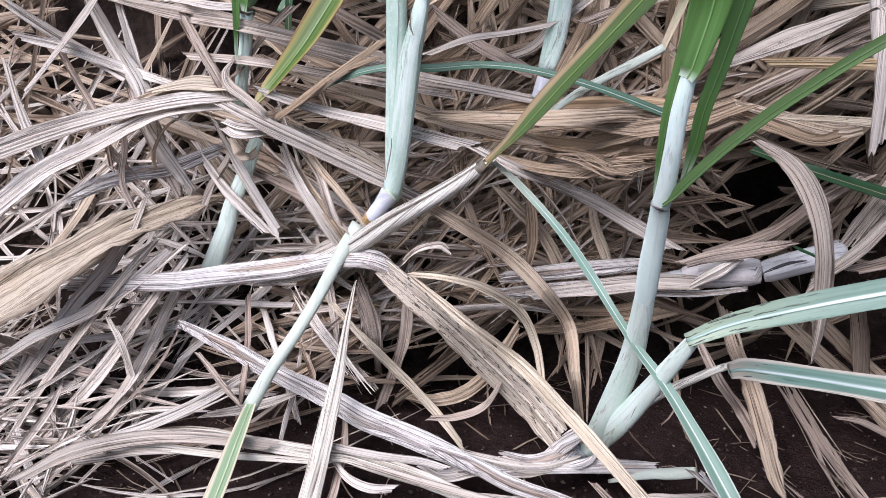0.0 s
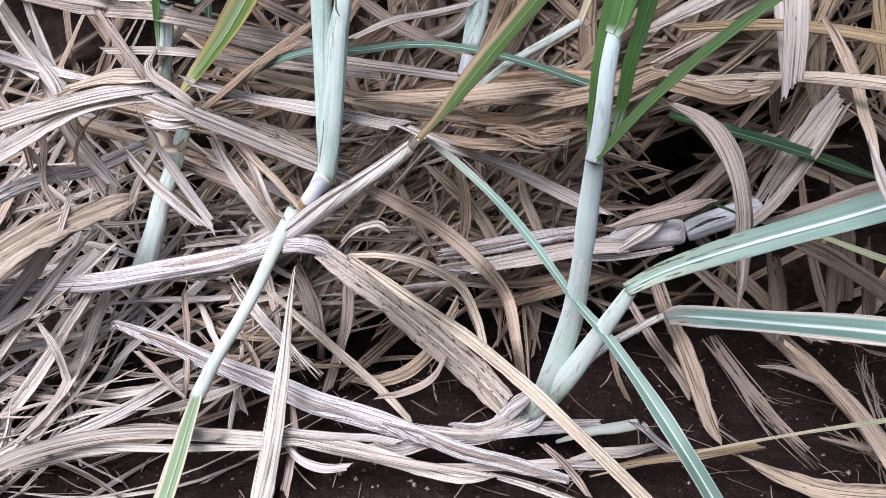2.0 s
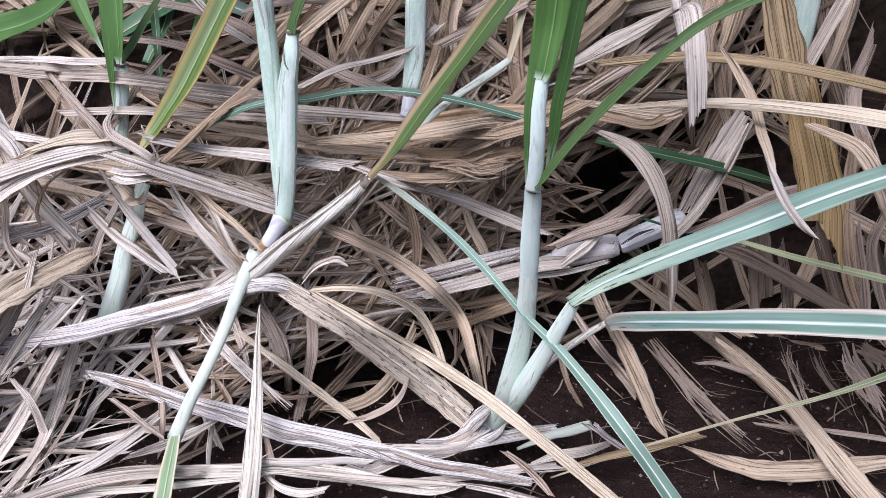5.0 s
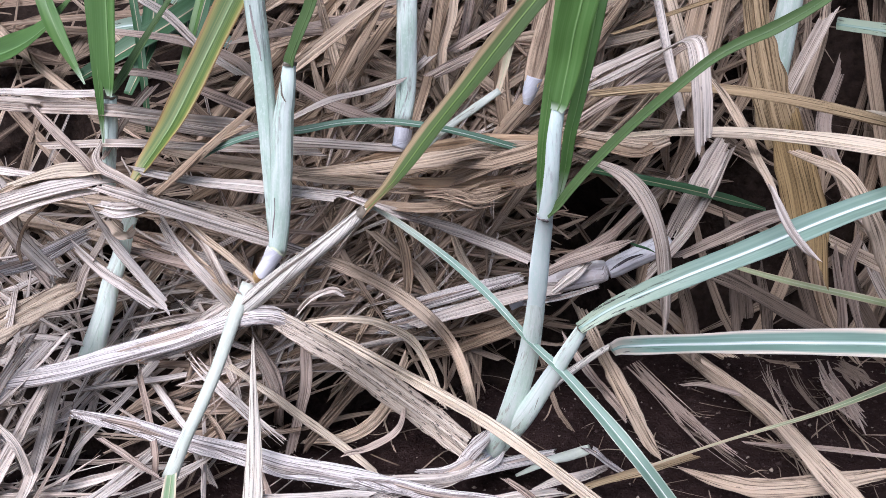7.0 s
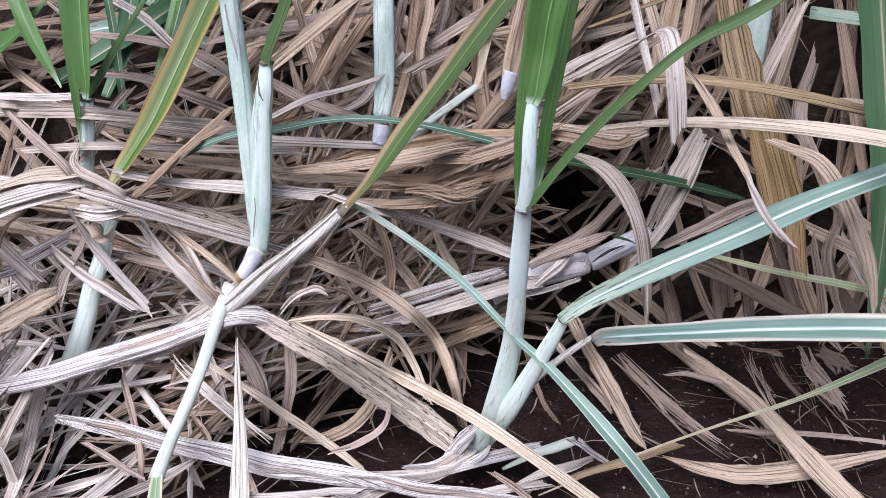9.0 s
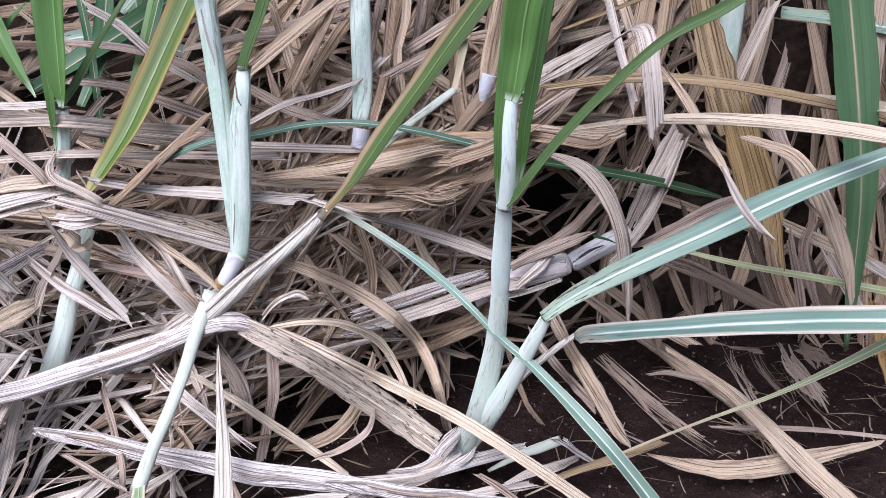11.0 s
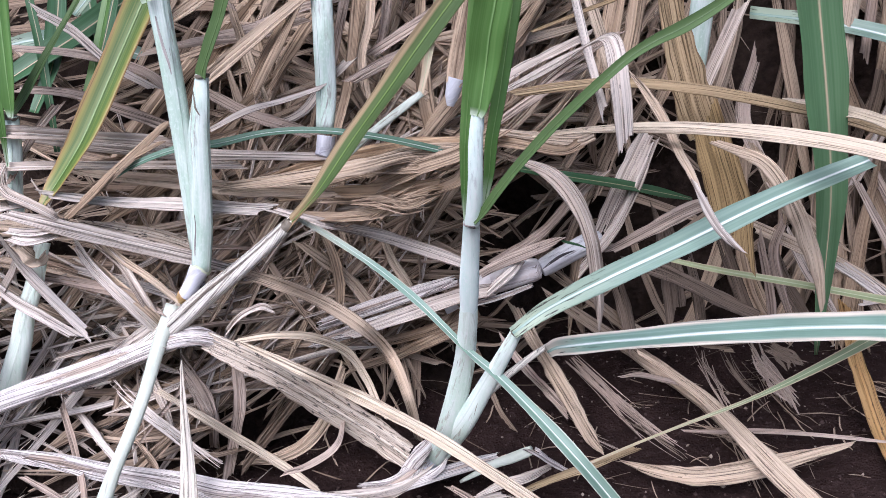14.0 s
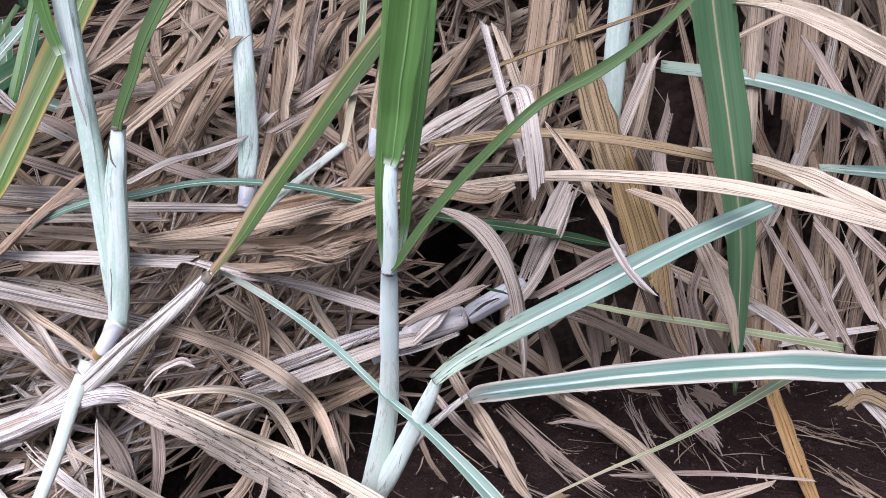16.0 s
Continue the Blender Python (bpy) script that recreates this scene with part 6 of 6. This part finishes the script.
dry([(-0.194, 0.191, 0.483), (-0.179, 0.169, 0.448), (-0.167, 0.156, 0.413), (-0.162, 0.145, 0.385)], [0.0074, 0.0097, 0.0109, 0.0084], "grey")
dry([(-0.074, 0.105, 0.352), (-0.068, 0.155, 0.391), (-0.063, 0.185, 0.436), (-0.057, 0.207, 0.487)], [0.0081, 0.0108, 0.0122, 0.0098], "brown")
dry([(-0.048, 0.160, 0.378), (-0.054, 0.181, 0.418), (-0.046, 0.197, 0.452), (-0.042, 0.212, 0.492)], [0.0073, 0.011, 0.011, 0.0086], "tan")
dry([(-0.062, 0.141, 0.399), (-0.034, 0.165, 0.412), (0.001, 0.179, 0.427), (0.026, 0.185, 0.437)], [0.0094, 0.012, 0.0133, 0.0109], "grey")
dry([(-0.209, 0.111, 0.359), (-0.164, 0.111, 0.378), (-0.123, 0.115, 0.387), (-0.089, 0.129, 0.396)], [0.0059, 0.0082, 0.0081, 0.0058], "pale")
dry([(-0.275, 0.153, 0.439), (-0.230, 0.169, 0.445), (-0.177, 0.180, 0.447), (-0.116, 0.195, 0.461)], [0.0085, 0.0122, 0.0123, 0.0098], "grey")
dry([(-0.396, 0.112, 0.451), (-0.331, 0.114, 0.442), (-0.276, 0.133, 0.421), (-0.244, 0.136, 0.392)], [0.007, 0.0105, 0.0107, 0.0084], "grey")
dry([(-0.372, 0.127, 0.486), (-0.338, 0.125, 0.465), (-0.296, 0.114, 0.429), (-0.262, 0.122, 0.404)], [0.0082, 0.0105, 0.0093, 0.0071], "pale")
dry([(-0.386, 0.083, 0.414), (-0.334, 0.093, 0.405), (-0.287, 0.103, 0.384), (-0.252, 0.114, 0.366)], [0.008, 0.0115, 0.0129, 0.0107], "grey")
dry([(-0.127, 0.116, 0.235), (-0.108, 0.131, 0.210), (-0.088, 0.149, 0.183), (-0.060, 0.155, 0.138)], [0.0086, 0.0126, 0.0142, 0.0131], "tan")
dry([(-0.066, 0.168, 0.089), (-0.032, 0.172, 0.094), (0.012, 0.154, 0.116), (0.031, 0.169, 0.130)], [0.0081, 0.0122, 0.0131, 0.0106], "brown")
dry([(-0.085, 0.119, 0.083), (-0.048, 0.177, 0.069), (0.004, 0.154, 0.102), (0.044, 0.166, 0.117)], [0.0091, 0.0164, 0.0184, 0.0159], "brown")
dry([(-0.188, 0.025, 0.173), (-0.166, 0.013, 0.196), (-0.147, 0.019, 0.203), (-0.137, 0.022, 0.198)], [0.0057, 0.0078, 0.0078, 0.0056], "pale")
dry([(-0.105, 0.133, 0.242), (-0.095, 0.131, 0.210), (-0.094, 0.140, 0.172), (-0.100, 0.138, 0.132)], [0.0087, 0.0113, 0.0115, 0.0078], "brown")
dry([(-0.055, 0.206, 0.218), (-0.039, 0.174, 0.193), (-0.019, 0.160, 0.163), (-0.014, 0.158, 0.136)], [0.0081, 0.0105, 0.0104, 0.0079], "tan")
# --- more pieces of the steep side and the top
dry([(-0.236, 0.120, 0.467), (-0.193, 0.120, 0.492), (-0.144, 0.120, 0.524), (-0.107, 0.120, 0.553)], [0.0156, 0.0187, 0.0185, 0.0162], "tan")
dry([(0.125, 0.160, 0.438), (0.201, 0.150, 0.464), (0.274, 0.140, 0.486), (0.346, 0.130, 0.508)], [0.0029, 0.0052, 0.0051, 0.0033], "gold")
dry([(0.340, 0.200, 0.448), (0.326, 0.190, 0.420), (0.309, 0.180, 0.385), (0.298, 0.170, 0.363)], [0.0134, 0.0146, 0.0134, 0.0097], "pale")
dry([(0.545, 0.300, 0.530), (0.546, 0.300, 0.466), (0.539, 0.290, 0.408), (0.531, 0.280, 0.362)], [0.0343, 0.0363, 0.0338, 0.0298], "brown", fold=0.05)
dry([(0.477, 0.260, 0.519), (0.473, 0.250, 0.458), (0.468, 0.240, 0.402), (0.465, 0.230, 0.346)], [0.0165, 0.0179, 0.0167, 0.013], "tan")
dry([(0.511, 0.280, 0.518), (0.502, 0.270, 0.462), (0.500, 0.270, 0.418), (0.495, 0.260, 0.386)], [0.013, 0.0144, 0.0132, 0.0106], "grey")
dry([(0.395, 0.100, 0.472), (0.419, 0.100, 0.483), (0.445, 0.100, 0.494)], [0.0054, 0.0064, 0.0053], "tan")
dry([(0.535, 0.260, 0.461), (0.556, 0.240, 0.417), (0.568, 0.220, 0.387), (0.586, 0.200, 0.350)], [0.0116, 0.0154, 0.0165, 0.0113], "grey")
dry([(0.487, 0.220, 0.253), (0.512, 0.210, 0.207), (0.538, 0.200, 0.160), (0.563, 0.190, 0.120)], [0.0092, 0.0145, 0.0159, 0.0106], "grey")
dry([(0.510, 0.220, 0.252), (0.539, 0.210, 0.199), (0.562, 0.200, 0.145), (0.577, 0.190, 0.112)], [0.0092, 0.0146, 0.0146, 0.0093], "grey")
dry([(0.549, 0.240, 0.252), (0.576, 0.220, 0.215), (0.598, 0.210, 0.168), (0.613, 0.200, 0.135)], [0.0108, 0.0173, 0.0174, 0.0093], "grey")
dry([(0.582, 0.240, 0.257), (0.608, 0.220, 0.227), (0.640, 0.200, 0.190), (0.677, 0.200, 0.153)], [0.0107, 0.0146, 0.0144, 0.0106], "grey")
dry([(0.378, 0.200, 0.196), (0.389, 0.200, 0.154), (0.397, 0.200, 0.117), (0.401, 0.200, 0.088)], [0.0079, 0.0106, 0.0107, 0.0081], "grey")
dry([(0.403, 0.200, 0.215), (0.395, 0.200, 0.181), (0.406, 0.200, 0.138), (0.422, 0.200, 0.094)], [0.0091, 0.0119, 0.012, 0.0081], "grey")
# leaves inside the hollow, their shade put into the dark tone
dry([(0.225, 0.190, 0.177), (0.275, 0.200, 0.157), (0.337, 0.210, 0.120), (0.393, 0.210, 0.091)], [0.01, 0.02, 0.0212, 0.015], "rotten_shaded")
dry([(0.278, 0.250, 0.207), (0.289, 0.250, 0.157), (0.297, 0.240, 0.091)], [0.02, 0.028, 0.0239], "rotten_shaded")
dry([(0.351, 0.260, 0.184), (0.372, 0.260, 0.126), (0.391, 0.250, 0.070)], [0.0137, 0.02, 0.016], "rotten_shaded")
dry([(0.313, 0.250, 0.158), (0.325, 0.250, 0.107), (0.331, 0.240, 0.062)], [0.01, 0.0146, 0.0106], "rotten_shaded")
dry([(0.224, 0.240, 0.137), (0.237, 0.240, 0.093), (0.245, 0.230, 0.052)], [0.0147, 0.02, 0.0147], "rotten_shaded")
dry([(0.403, 0.250, 0.181), (0.421, 0.250, 0.132), (0.450, 0.240, 0.079)], [0.015, 0.0188, 0.016], "rotten_shaded")
dry([(0.355, 0.100, 0.006), (0.409, 0.092, 0.008), (0.454, 0.083, 0.008), (0.496, 0.078, 0.005)], [0.0025, 0.0043, 0.0043, 0.0024], "grey")
# --- more pieces of the back
dry([(0.177, 0.200, 0.491), (0.192, 0.180, 0.445), (0.204, 0.160, 0.399), (0.205, 0.150, 0.376)], [0.0096, 0.0131, 0.0142, 0.0118], "tan")
dry([(0.244, 0.300, 0.594), (0.238, 0.300, 0.545), (0.228, 0.280, 0.482), (0.215, 0.260, 0.426), (0.205, 0.240, 0.377)], [0.0195, 0.0237, 0.025, 0.0236, 0.0195], "brown", fold=0.05)
dry([(0.261, 0.280, 0.543), (0.248, 0.260, 0.475), (0.240, 0.250, 0.425), (0.231, 0.240, 0.388)], [0.0155, 0.0206, 0.0194, 0.0143], "brown")
dry([(0.122, 0.160, 0.373), (0.153, 0.150, 0.400), (0.182, 0.140, 0.419), (0.209, 0.120, 0.437)], [0.0084, 0.0106, 0.0092, 0.0056], "grey")
dry([(0.074, 0.170, 0.374), (0.112, 0.160, 0.400), (0.147, 0.140, 0.418), (0.175, 0.120, 0.433)], [0.0109, 0.013, 0.0127, 0.009], "pale")
dry([(-0.054, 0.240, 0.550), (-0.070, 0.230, 0.497), (-0.083, 0.220, 0.450), (-0.095, 0.210, 0.402)], [0.0099, 0.0125, 0.0112, 0.0088], "grey")
dry([(-0.029, 0.240, 0.549), (-0.046, 0.230, 0.490), (-0.062, 0.220, 0.436), (-0.074, 0.200, 0.377)], [0.0111, 0.0137, 0.0138, 0.01], "brown")
dry([(-0.014, 0.260, 0.543), (-0.027, 0.250, 0.495), (-0.035, 0.240, 0.452), (-0.044, 0.230, 0.416)], [0.0076, 0.0115, 0.0115, 0.0077], "grey")
dry([(-0.048, 0.200, 0.419), (-0.009, 0.200, 0.441), (0.030, 0.200, 0.463), (0.062, 0.200, 0.485)], [0.0099, 0.0135, 0.0146, 0.0109], "grey")
dry([(-0.157, 0.160, 0.351), (-0.118, 0.160, 0.367), (-0.091, 0.160, 0.396), (-0.065, 0.160, 0.418)], [0.0085, 0.012, 0.0131, 0.0095], "pale")
dry([(-0.166, 0.150, 0.392), (-0.143, 0.150, 0.434), (-0.121, 0.150, 0.468), (-0.103, 0.150, 0.495)], [0.0059, 0.0081, 0.008, 0.0046], "brown")
dry([(-0.181, 0.160, 0.476), (-0.174, 0.160, 0.441), (-0.164, 0.150, 0.409), (-0.155, 0.150, 0.382)], [0.0081, 0.0106, 0.0106, 0.0083], "tan")
dry([(-0.223, 0.200, 0.446), (-0.173, 0.200, 0.455), (-0.122, 0.200, 0.471), (-0.072, 0.200, 0.480)], [0.0086, 0.0122, 0.0122, 0.0085], "grey")
dry([(-0.159, 0.200, 0.521), (-0.145, 0.200, 0.501), (-0.140, 0.200, 0.494)], [0.003, 0.0036, 0.003], "cream")
dry([(-0.223, 0.160, 0.393), (-0.184, 0.160, 0.370), (-0.147, 0.150, 0.358), (-0.107, 0.150, 0.344)], [0.0119, 0.0156, 0.0143, 0.0096], "grey")
# --- rolled sheaths and bracts at the fork
dry([(-0.060, -0.008, 0.012), (-0.029, -0.016, 0.020), (-0.009, -0.009, 0.028), (0.005, 0.010, 0.030)], [0.0099, 0.015, 0.016, 0.0119], "log", fold=0.4)
dry([(-0.024, -0.014, 0.020), (-0.011, -0.001, 0.030), (0.001, 0.013, 0.040), (0.011, 0.016, 0.050)], [0.0064, 0.0119, 0.0141, 0.0097], "log", fold=0.4)
dry([(-0.114, 0.114, 0.138), (-0.071, 0.140, 0.143), (-0.017, 0.142, 0.160), (0.035, 0.145, 0.175)], [0.012, 0.0158, 0.0154, 0.0116], "log")
dry([(-0.117, 0.087, 0.129), (-0.075, 0.132, 0.125), (-0.016, 0.144, 0.139), (0.042, 0.149, 0.155)], [0.0106, 0.0146, 0.0144, 0.0094], "log")
dry([(0.061, 0.122, 0.190), (0.085, 0.133, 0.199), (0.111, 0.137, 0.208), (0.136, 0.137, 0.218), (0.152, 0.134, 0.226)], [0.0089, 0.0123, 0.0133, 0.012, 0.0043], "grey", fold=0.35)
dry([(0.071, 0.129, 0.166), (0.083, 0.131, 0.177), (0.097, 0.132, 0.189), (0.107, 0.144, 0.195)], [0.0057, 0.0112, 0.0122, 0.0067], "pale", fold=0.35)
dry([(0.039, 0.130, 0.150), (0.078, 0.138, 0.155), (0.120, 0.150, 0.165)], [0.0058, 0.0057, 0.0046], "log")
stem(fallen_cane, [(0.021, 0.137, 0.147), (0.042, 0.144, 0.156), (0.065, 0.158, 0.161)], [0.0187, 0.0198, 0.0211], cane_blue, name="cane")
stem(fallen_cane, [(0.063, 0.158, 0.160), (0.070, 0.157, 0.164), (0.076, 0.159, 0.166)], [0.0247, 0.0286, 0.0263], cane_purple, name="node")
stem(fallen_cane, [(0.074, 0.157, 0.166), (0.091, 0.154, 0.172), (0.107, 0.158, 0.176), (0.121, 0.164, 0.178), (0.128, 0.166, 0.179)], [0.0245, 0.0248, 0.0253, 0.0264, 0.023], cane_purple, name="internode")
stem(fallen_cane, [(0.131, 0.165, 0.179), (0.138, 0.167, 0.182), (0.155, 0.169, 0.191), (0.175, 0.169, 0.202), (0.195, 0.181, 0.208)], [0.0195, 0.0229, 0.0238, 0.0235, 0.0236], cane_blue, name="cut_cane")
# near-black strip painted for the shade inside the hollow cut
flap(fallen_cane, [(0.132, 0.142, 0.188), (0.142, 0.142, 0.196), (0.152, 0.142, 0.203), (0.165, 0.142, 0.208)], [0.0012, 0.0031, 0.0035, 0.0012], cut_dark, "cut_end")
flap(fallen_cane, [(0.150, 0.136, 0.223), (0.159, 0.136, 0.220), (0.170, 0.138, 0.216), (0.180, 0.144, 0.209)], [0.0016, 0.0032, 0.0027, 0.0005], leaf_dark, "spike")
dry([(-0.376, 0.005, 0.293), (-0.349, -0.005, 0.293), (-0.329, 0.000, 0.294), (-0.331, 0.020, 0.293)], [0.0066, 0.0085, 0.0085, 0.0066], "pale")
dry([(-0.326, 0.045, 0.287), (-0.300, 0.055, 0.277), (-0.265, 0.065, 0.264), (-0.238, 0.075, 0.249), (-0.217, 0.080, 0.238)], [0.0047, 0.0125, 0.0175, 0.0162, 0.0075], "spotted", fold=0.12)
dry([(-0.533, 0.022, 0.276), (-0.523, 0.015, 0.242), (-0.516, -0.001, 0.209), (-0.501, -0.003, 0.180)], [0.0061, 0.0086, 0.0085, 0.0061], "grey")
dry([(-0.586, 0.005, 0.285), (-0.541, 0.009, 0.241), (-0.506, 0.017, 0.199)], [0.0061, 0.0086, 0.0074], "grey")
dry([(-0.496, 0.091, 0.379), (-0.437, 0.046, 0.354), (-0.389, 0.011, 0.336), (-0.376, 0.011, 0.316)], [0.0086, 0.0104, 0.0099, 0.0066], "grey")
dry([(-0.379, 0.034, 0.334), (-0.365, 0.063, 0.370), (-0.347, 0.088, 0.397)], [0.0078, 0.0101, 0.0091], "grey")
dry([(-0.644, 0.039, 0.360), (-0.593, 0.023, 0.312), (-0.546, 0.010, 0.265), (-0.533, 0.005, 0.217)], [0.0063, 0.0074, 0.0073, 0.0049], "grey")
dry([(-0.393, 0.060, 0.226), (-0.337, 0.043, 0.221), (-0.284, 0.024, 0.218), (-0.249, 0.020, 0.202)], [0.0085, 0.0117, 0.0112, 0.0078], "grey")
dry([(-0.324, 0.048, 0.282), (-0.289, 0.033, 0.255), (-0.253, 0.018, 0.237), (-0.228, 0.017, 0.213)], [0.0057, 0.0078, 0.0076, 0.0054], "tan")
dry([(-0.339, 0.049, 0.261), (-0.298, 0.031, 0.231), (-0.259, 0.016, 0.204), (-0.247, 0.027, 0.176)], [0.0069, 0.009, 0.0088, 0.0056], "tan")
dry([(-0.095, -0.047, 0.012), (-0.049, -0.032, 0.018), (0.006, -0.008, 0.024), (0.052, 0.013, 0.026), (0.077, 0.021, 0.028)], [0.0075, 0.0108, 0.0119, 0.012, 0.0098], "log")
dry([(-0.002, -0.065, 0.012), (0.028, -0.062, 0.008), (0.060, -0.063, 0.004), (0.096, -0.065, 0.000)], [0.0046, 0.007, 0.0069, 0.0043], "pale", fold=0.3)
dry([(0.030, -0.015, 0.020), (0.048, -0.024, 0.014), (0.067, -0.041, 0.010), (0.081, -0.055, 0.004)], [0.0053, 0.0074, 0.0072, 0.004], "grey")
dry([(0.055, -0.019, 0.010), (0.083, -0.012, 0.020), (0.107, -0.001, 0.020), (0.134, 0.031, 0.012)], [0.0032, 0.0094, 0.0105, 0.0054], "pale")
dry([(0.099, -0.014, 0.012), (0.128, -0.001, 0.016), (0.163, 0.016, 0.018), (0.199, 0.041, 0.016), (0.225, 0.063, 0.012)], [0.0042, 0.0079, 0.0095, 0.0097, 0.0076], "gold")
dry([(-0.376, -0.061, 0.066), (-0.347, -0.076, 0.063), (-0.321, -0.090, 0.060), (-0.289, -0.105, 0.056)], [0.0052, 0.0069, 0.0061, 0.0041], "grey", fold=0.3)
dry([(-0.139, -0.007, 0.030), (-0.104, -0.019, 0.050), (-0.077, -0.012, 0.070), (-0.090, 0.081, 0.057)], [0.0045, 0.0071, 0.007, 0.0036], "grey")
# --- rotted, fibrous leaves on the soil
shredded([(0.174, 0.288, 0.004), (0.205, 0.206, 0.004), (0.230, 0.142, 0.004), (0.257, 0.091, 0.004), (0.287, 0.052, 0.004)], [0.01, 0.0173, 0.0212, 0.0176, 0.0089], "grey", 20)
shredded([(0.210, 0.156, 0.002), (0.242, 0.110, 0.002), (0.266, 0.073, 0.002), (0.278, 0.049, 0.002)], [0.005, 0.0082, 0.0082, 0.0044], strands=8)
shredded([(0.337, 0.291, 0.020), (0.335, 0.211, 0.020), (0.336, 0.150, 0.020), (0.338, 0.108, 0.020)], [0.0157, 0.0173, 0.0141, 0.0082], "grey", 12)
shredded([(0.367, 0.303, 0.012), (0.369, 0.215, 0.012), (0.378, 0.156, 0.012), (0.387, 0.104, 0.012)], [0.01, 0.012, 0.01, 0.0059], strands=10)
shredded([(0.410, 0.301, 0.015), (0.406, 0.227, 0.015), (0.411, 0.167, 0.015), (0.419, 0.108, 0.015)], [0.0171, 0.0239, 0.025, 0.0166], "grey", 22)
shredded([(0.410, 0.230, 0.050), (0.419, 0.197, 0.050), (0.430, 0.164, 0.050)], [0.0187, 0.025, 0.02], strands=16)
shredded([(0.161, 0.154, 0.000), (0.180, 0.107, -0.000), (0.202, 0.081, -0.000), (0.221, 0.066, 0.000)], [0.0053, 0.0075, 0.0075, 0.0035], "grey", 7)
shredded([(0.232, 0.238, 0.004), (0.254, 0.245, 0.004), (0.273, 0.227, 0.004), (0.296, 0.220, 0.004)], [0.0053, 0.0093, 0.008, 0.0047], strands=6)
shredded([(-0.305, 0.010, 0.129), (-0.283, 0.005, 0.107), (-0.256, 0.000, 0.084), (-0.225, -0.005, 0.057), (-0.190, -0.010, 0.029)], [0.0087, 0.0118, 0.0141, 0.0113, 0.0082], "pale", 16)
shredded([(-0.236, 0.010, 0.143), (-0.230, 0.015, 0.118), (-0.224, 0.020, 0.089), (-0.217, 0.020, 0.062)], [0.0047, 0.0071, 0.0087, 0.0062], "pale", 8)
shredded([(-0.476, -0.070, 0.070), (-0.460, -0.075, 0.053), (-0.450, -0.080, 0.034), (-0.444, -0.085, 0.015)], [0.0059, 0.0088, 0.0132, 0.019], "pale", 10)
# --- matted brown leaves across the heap
dry([(-0.153, 0.120, 0.305), (-0.112, 0.120, 0.315), (-0.064, 0.125, 0.322), (-0.006, 0.140, 0.328), (0.049, 0.145, 0.330)], [0.0087, 0.0176, 0.0237, 0.0235, 0.0162], "rustbrown")
dry([(-0.146, 0.100, 0.291), (-0.087, 0.102, 0.292), (-0.028, 0.105, 0.292), (0.025, 0.115, 0.294), (0.054, 0.120, 0.298)], [0.0129, 0.0153, 0.0165, 0.0141, 0.0094], "rustbrown")
shredded([(-0.104, 0.100, 0.297), (-0.061, 0.100, 0.311), (-0.014, 0.105, 0.317), (0.032, 0.115, 0.316), (0.053, 0.125, 0.316)], [0.007, 0.0153, 0.02, 0.02, 0.0129], "brown", 26)
shredded([(-0.082, 0.095, 0.258), (-0.039, 0.095, 0.275), (0.002, 0.100, 0.291), (0.049, 0.110, 0.306)], [0.0082, 0.02, 0.0235, 0.0133], "brown", 18)
shredded([(-0.061, 0.088, 0.286), (-0.031, 0.086, 0.286), (-0.008, 0.086, 0.279), (0.015, 0.090, 0.284), (0.032, 0.095, 0.291)], [0.0047, 0.0129, 0.0153, 0.0111, 0.0047], "brown", 20)
shredded([(-0.312, 0.080, 0.050), (-0.276, 0.053, 0.040), (-0.243, 0.034, 0.030), (-0.223, 0.027, 0.022), (-0.198, 0.018, 0.014)], [0.0154, 0.0135, 0.0131, 0.0129, 0.0114], "pale", 12)
dry([(-0.133, 0.090, 0.275), (-0.086, 0.090, 0.270), (-0.039, 0.090, 0.272), (0.008, 0.095, 0.282)], [0.0087, 0.0117, 0.0118, 0.007], "brown")
dry([(-0.184, 0.060, 0.415), (-0.167, 0.070, 0.429), (-0.140, 0.080, 0.449), (-0.113, 0.090, 0.469), (-0.086, 0.100, 0.488)], [0.0089, 0.0153, 0.0156, 0.0165, 0.0156], "tan", fold=0.25)
dry([(-0.154, 0.110, 0.395), (-0.141, 0.120, 0.419), (-0.127, 0.130, 0.444), (-0.112, 0.140, 0.471)], [0.0075, 0.0094, 0.0094, 0.0082], "brown", fold=0.3)
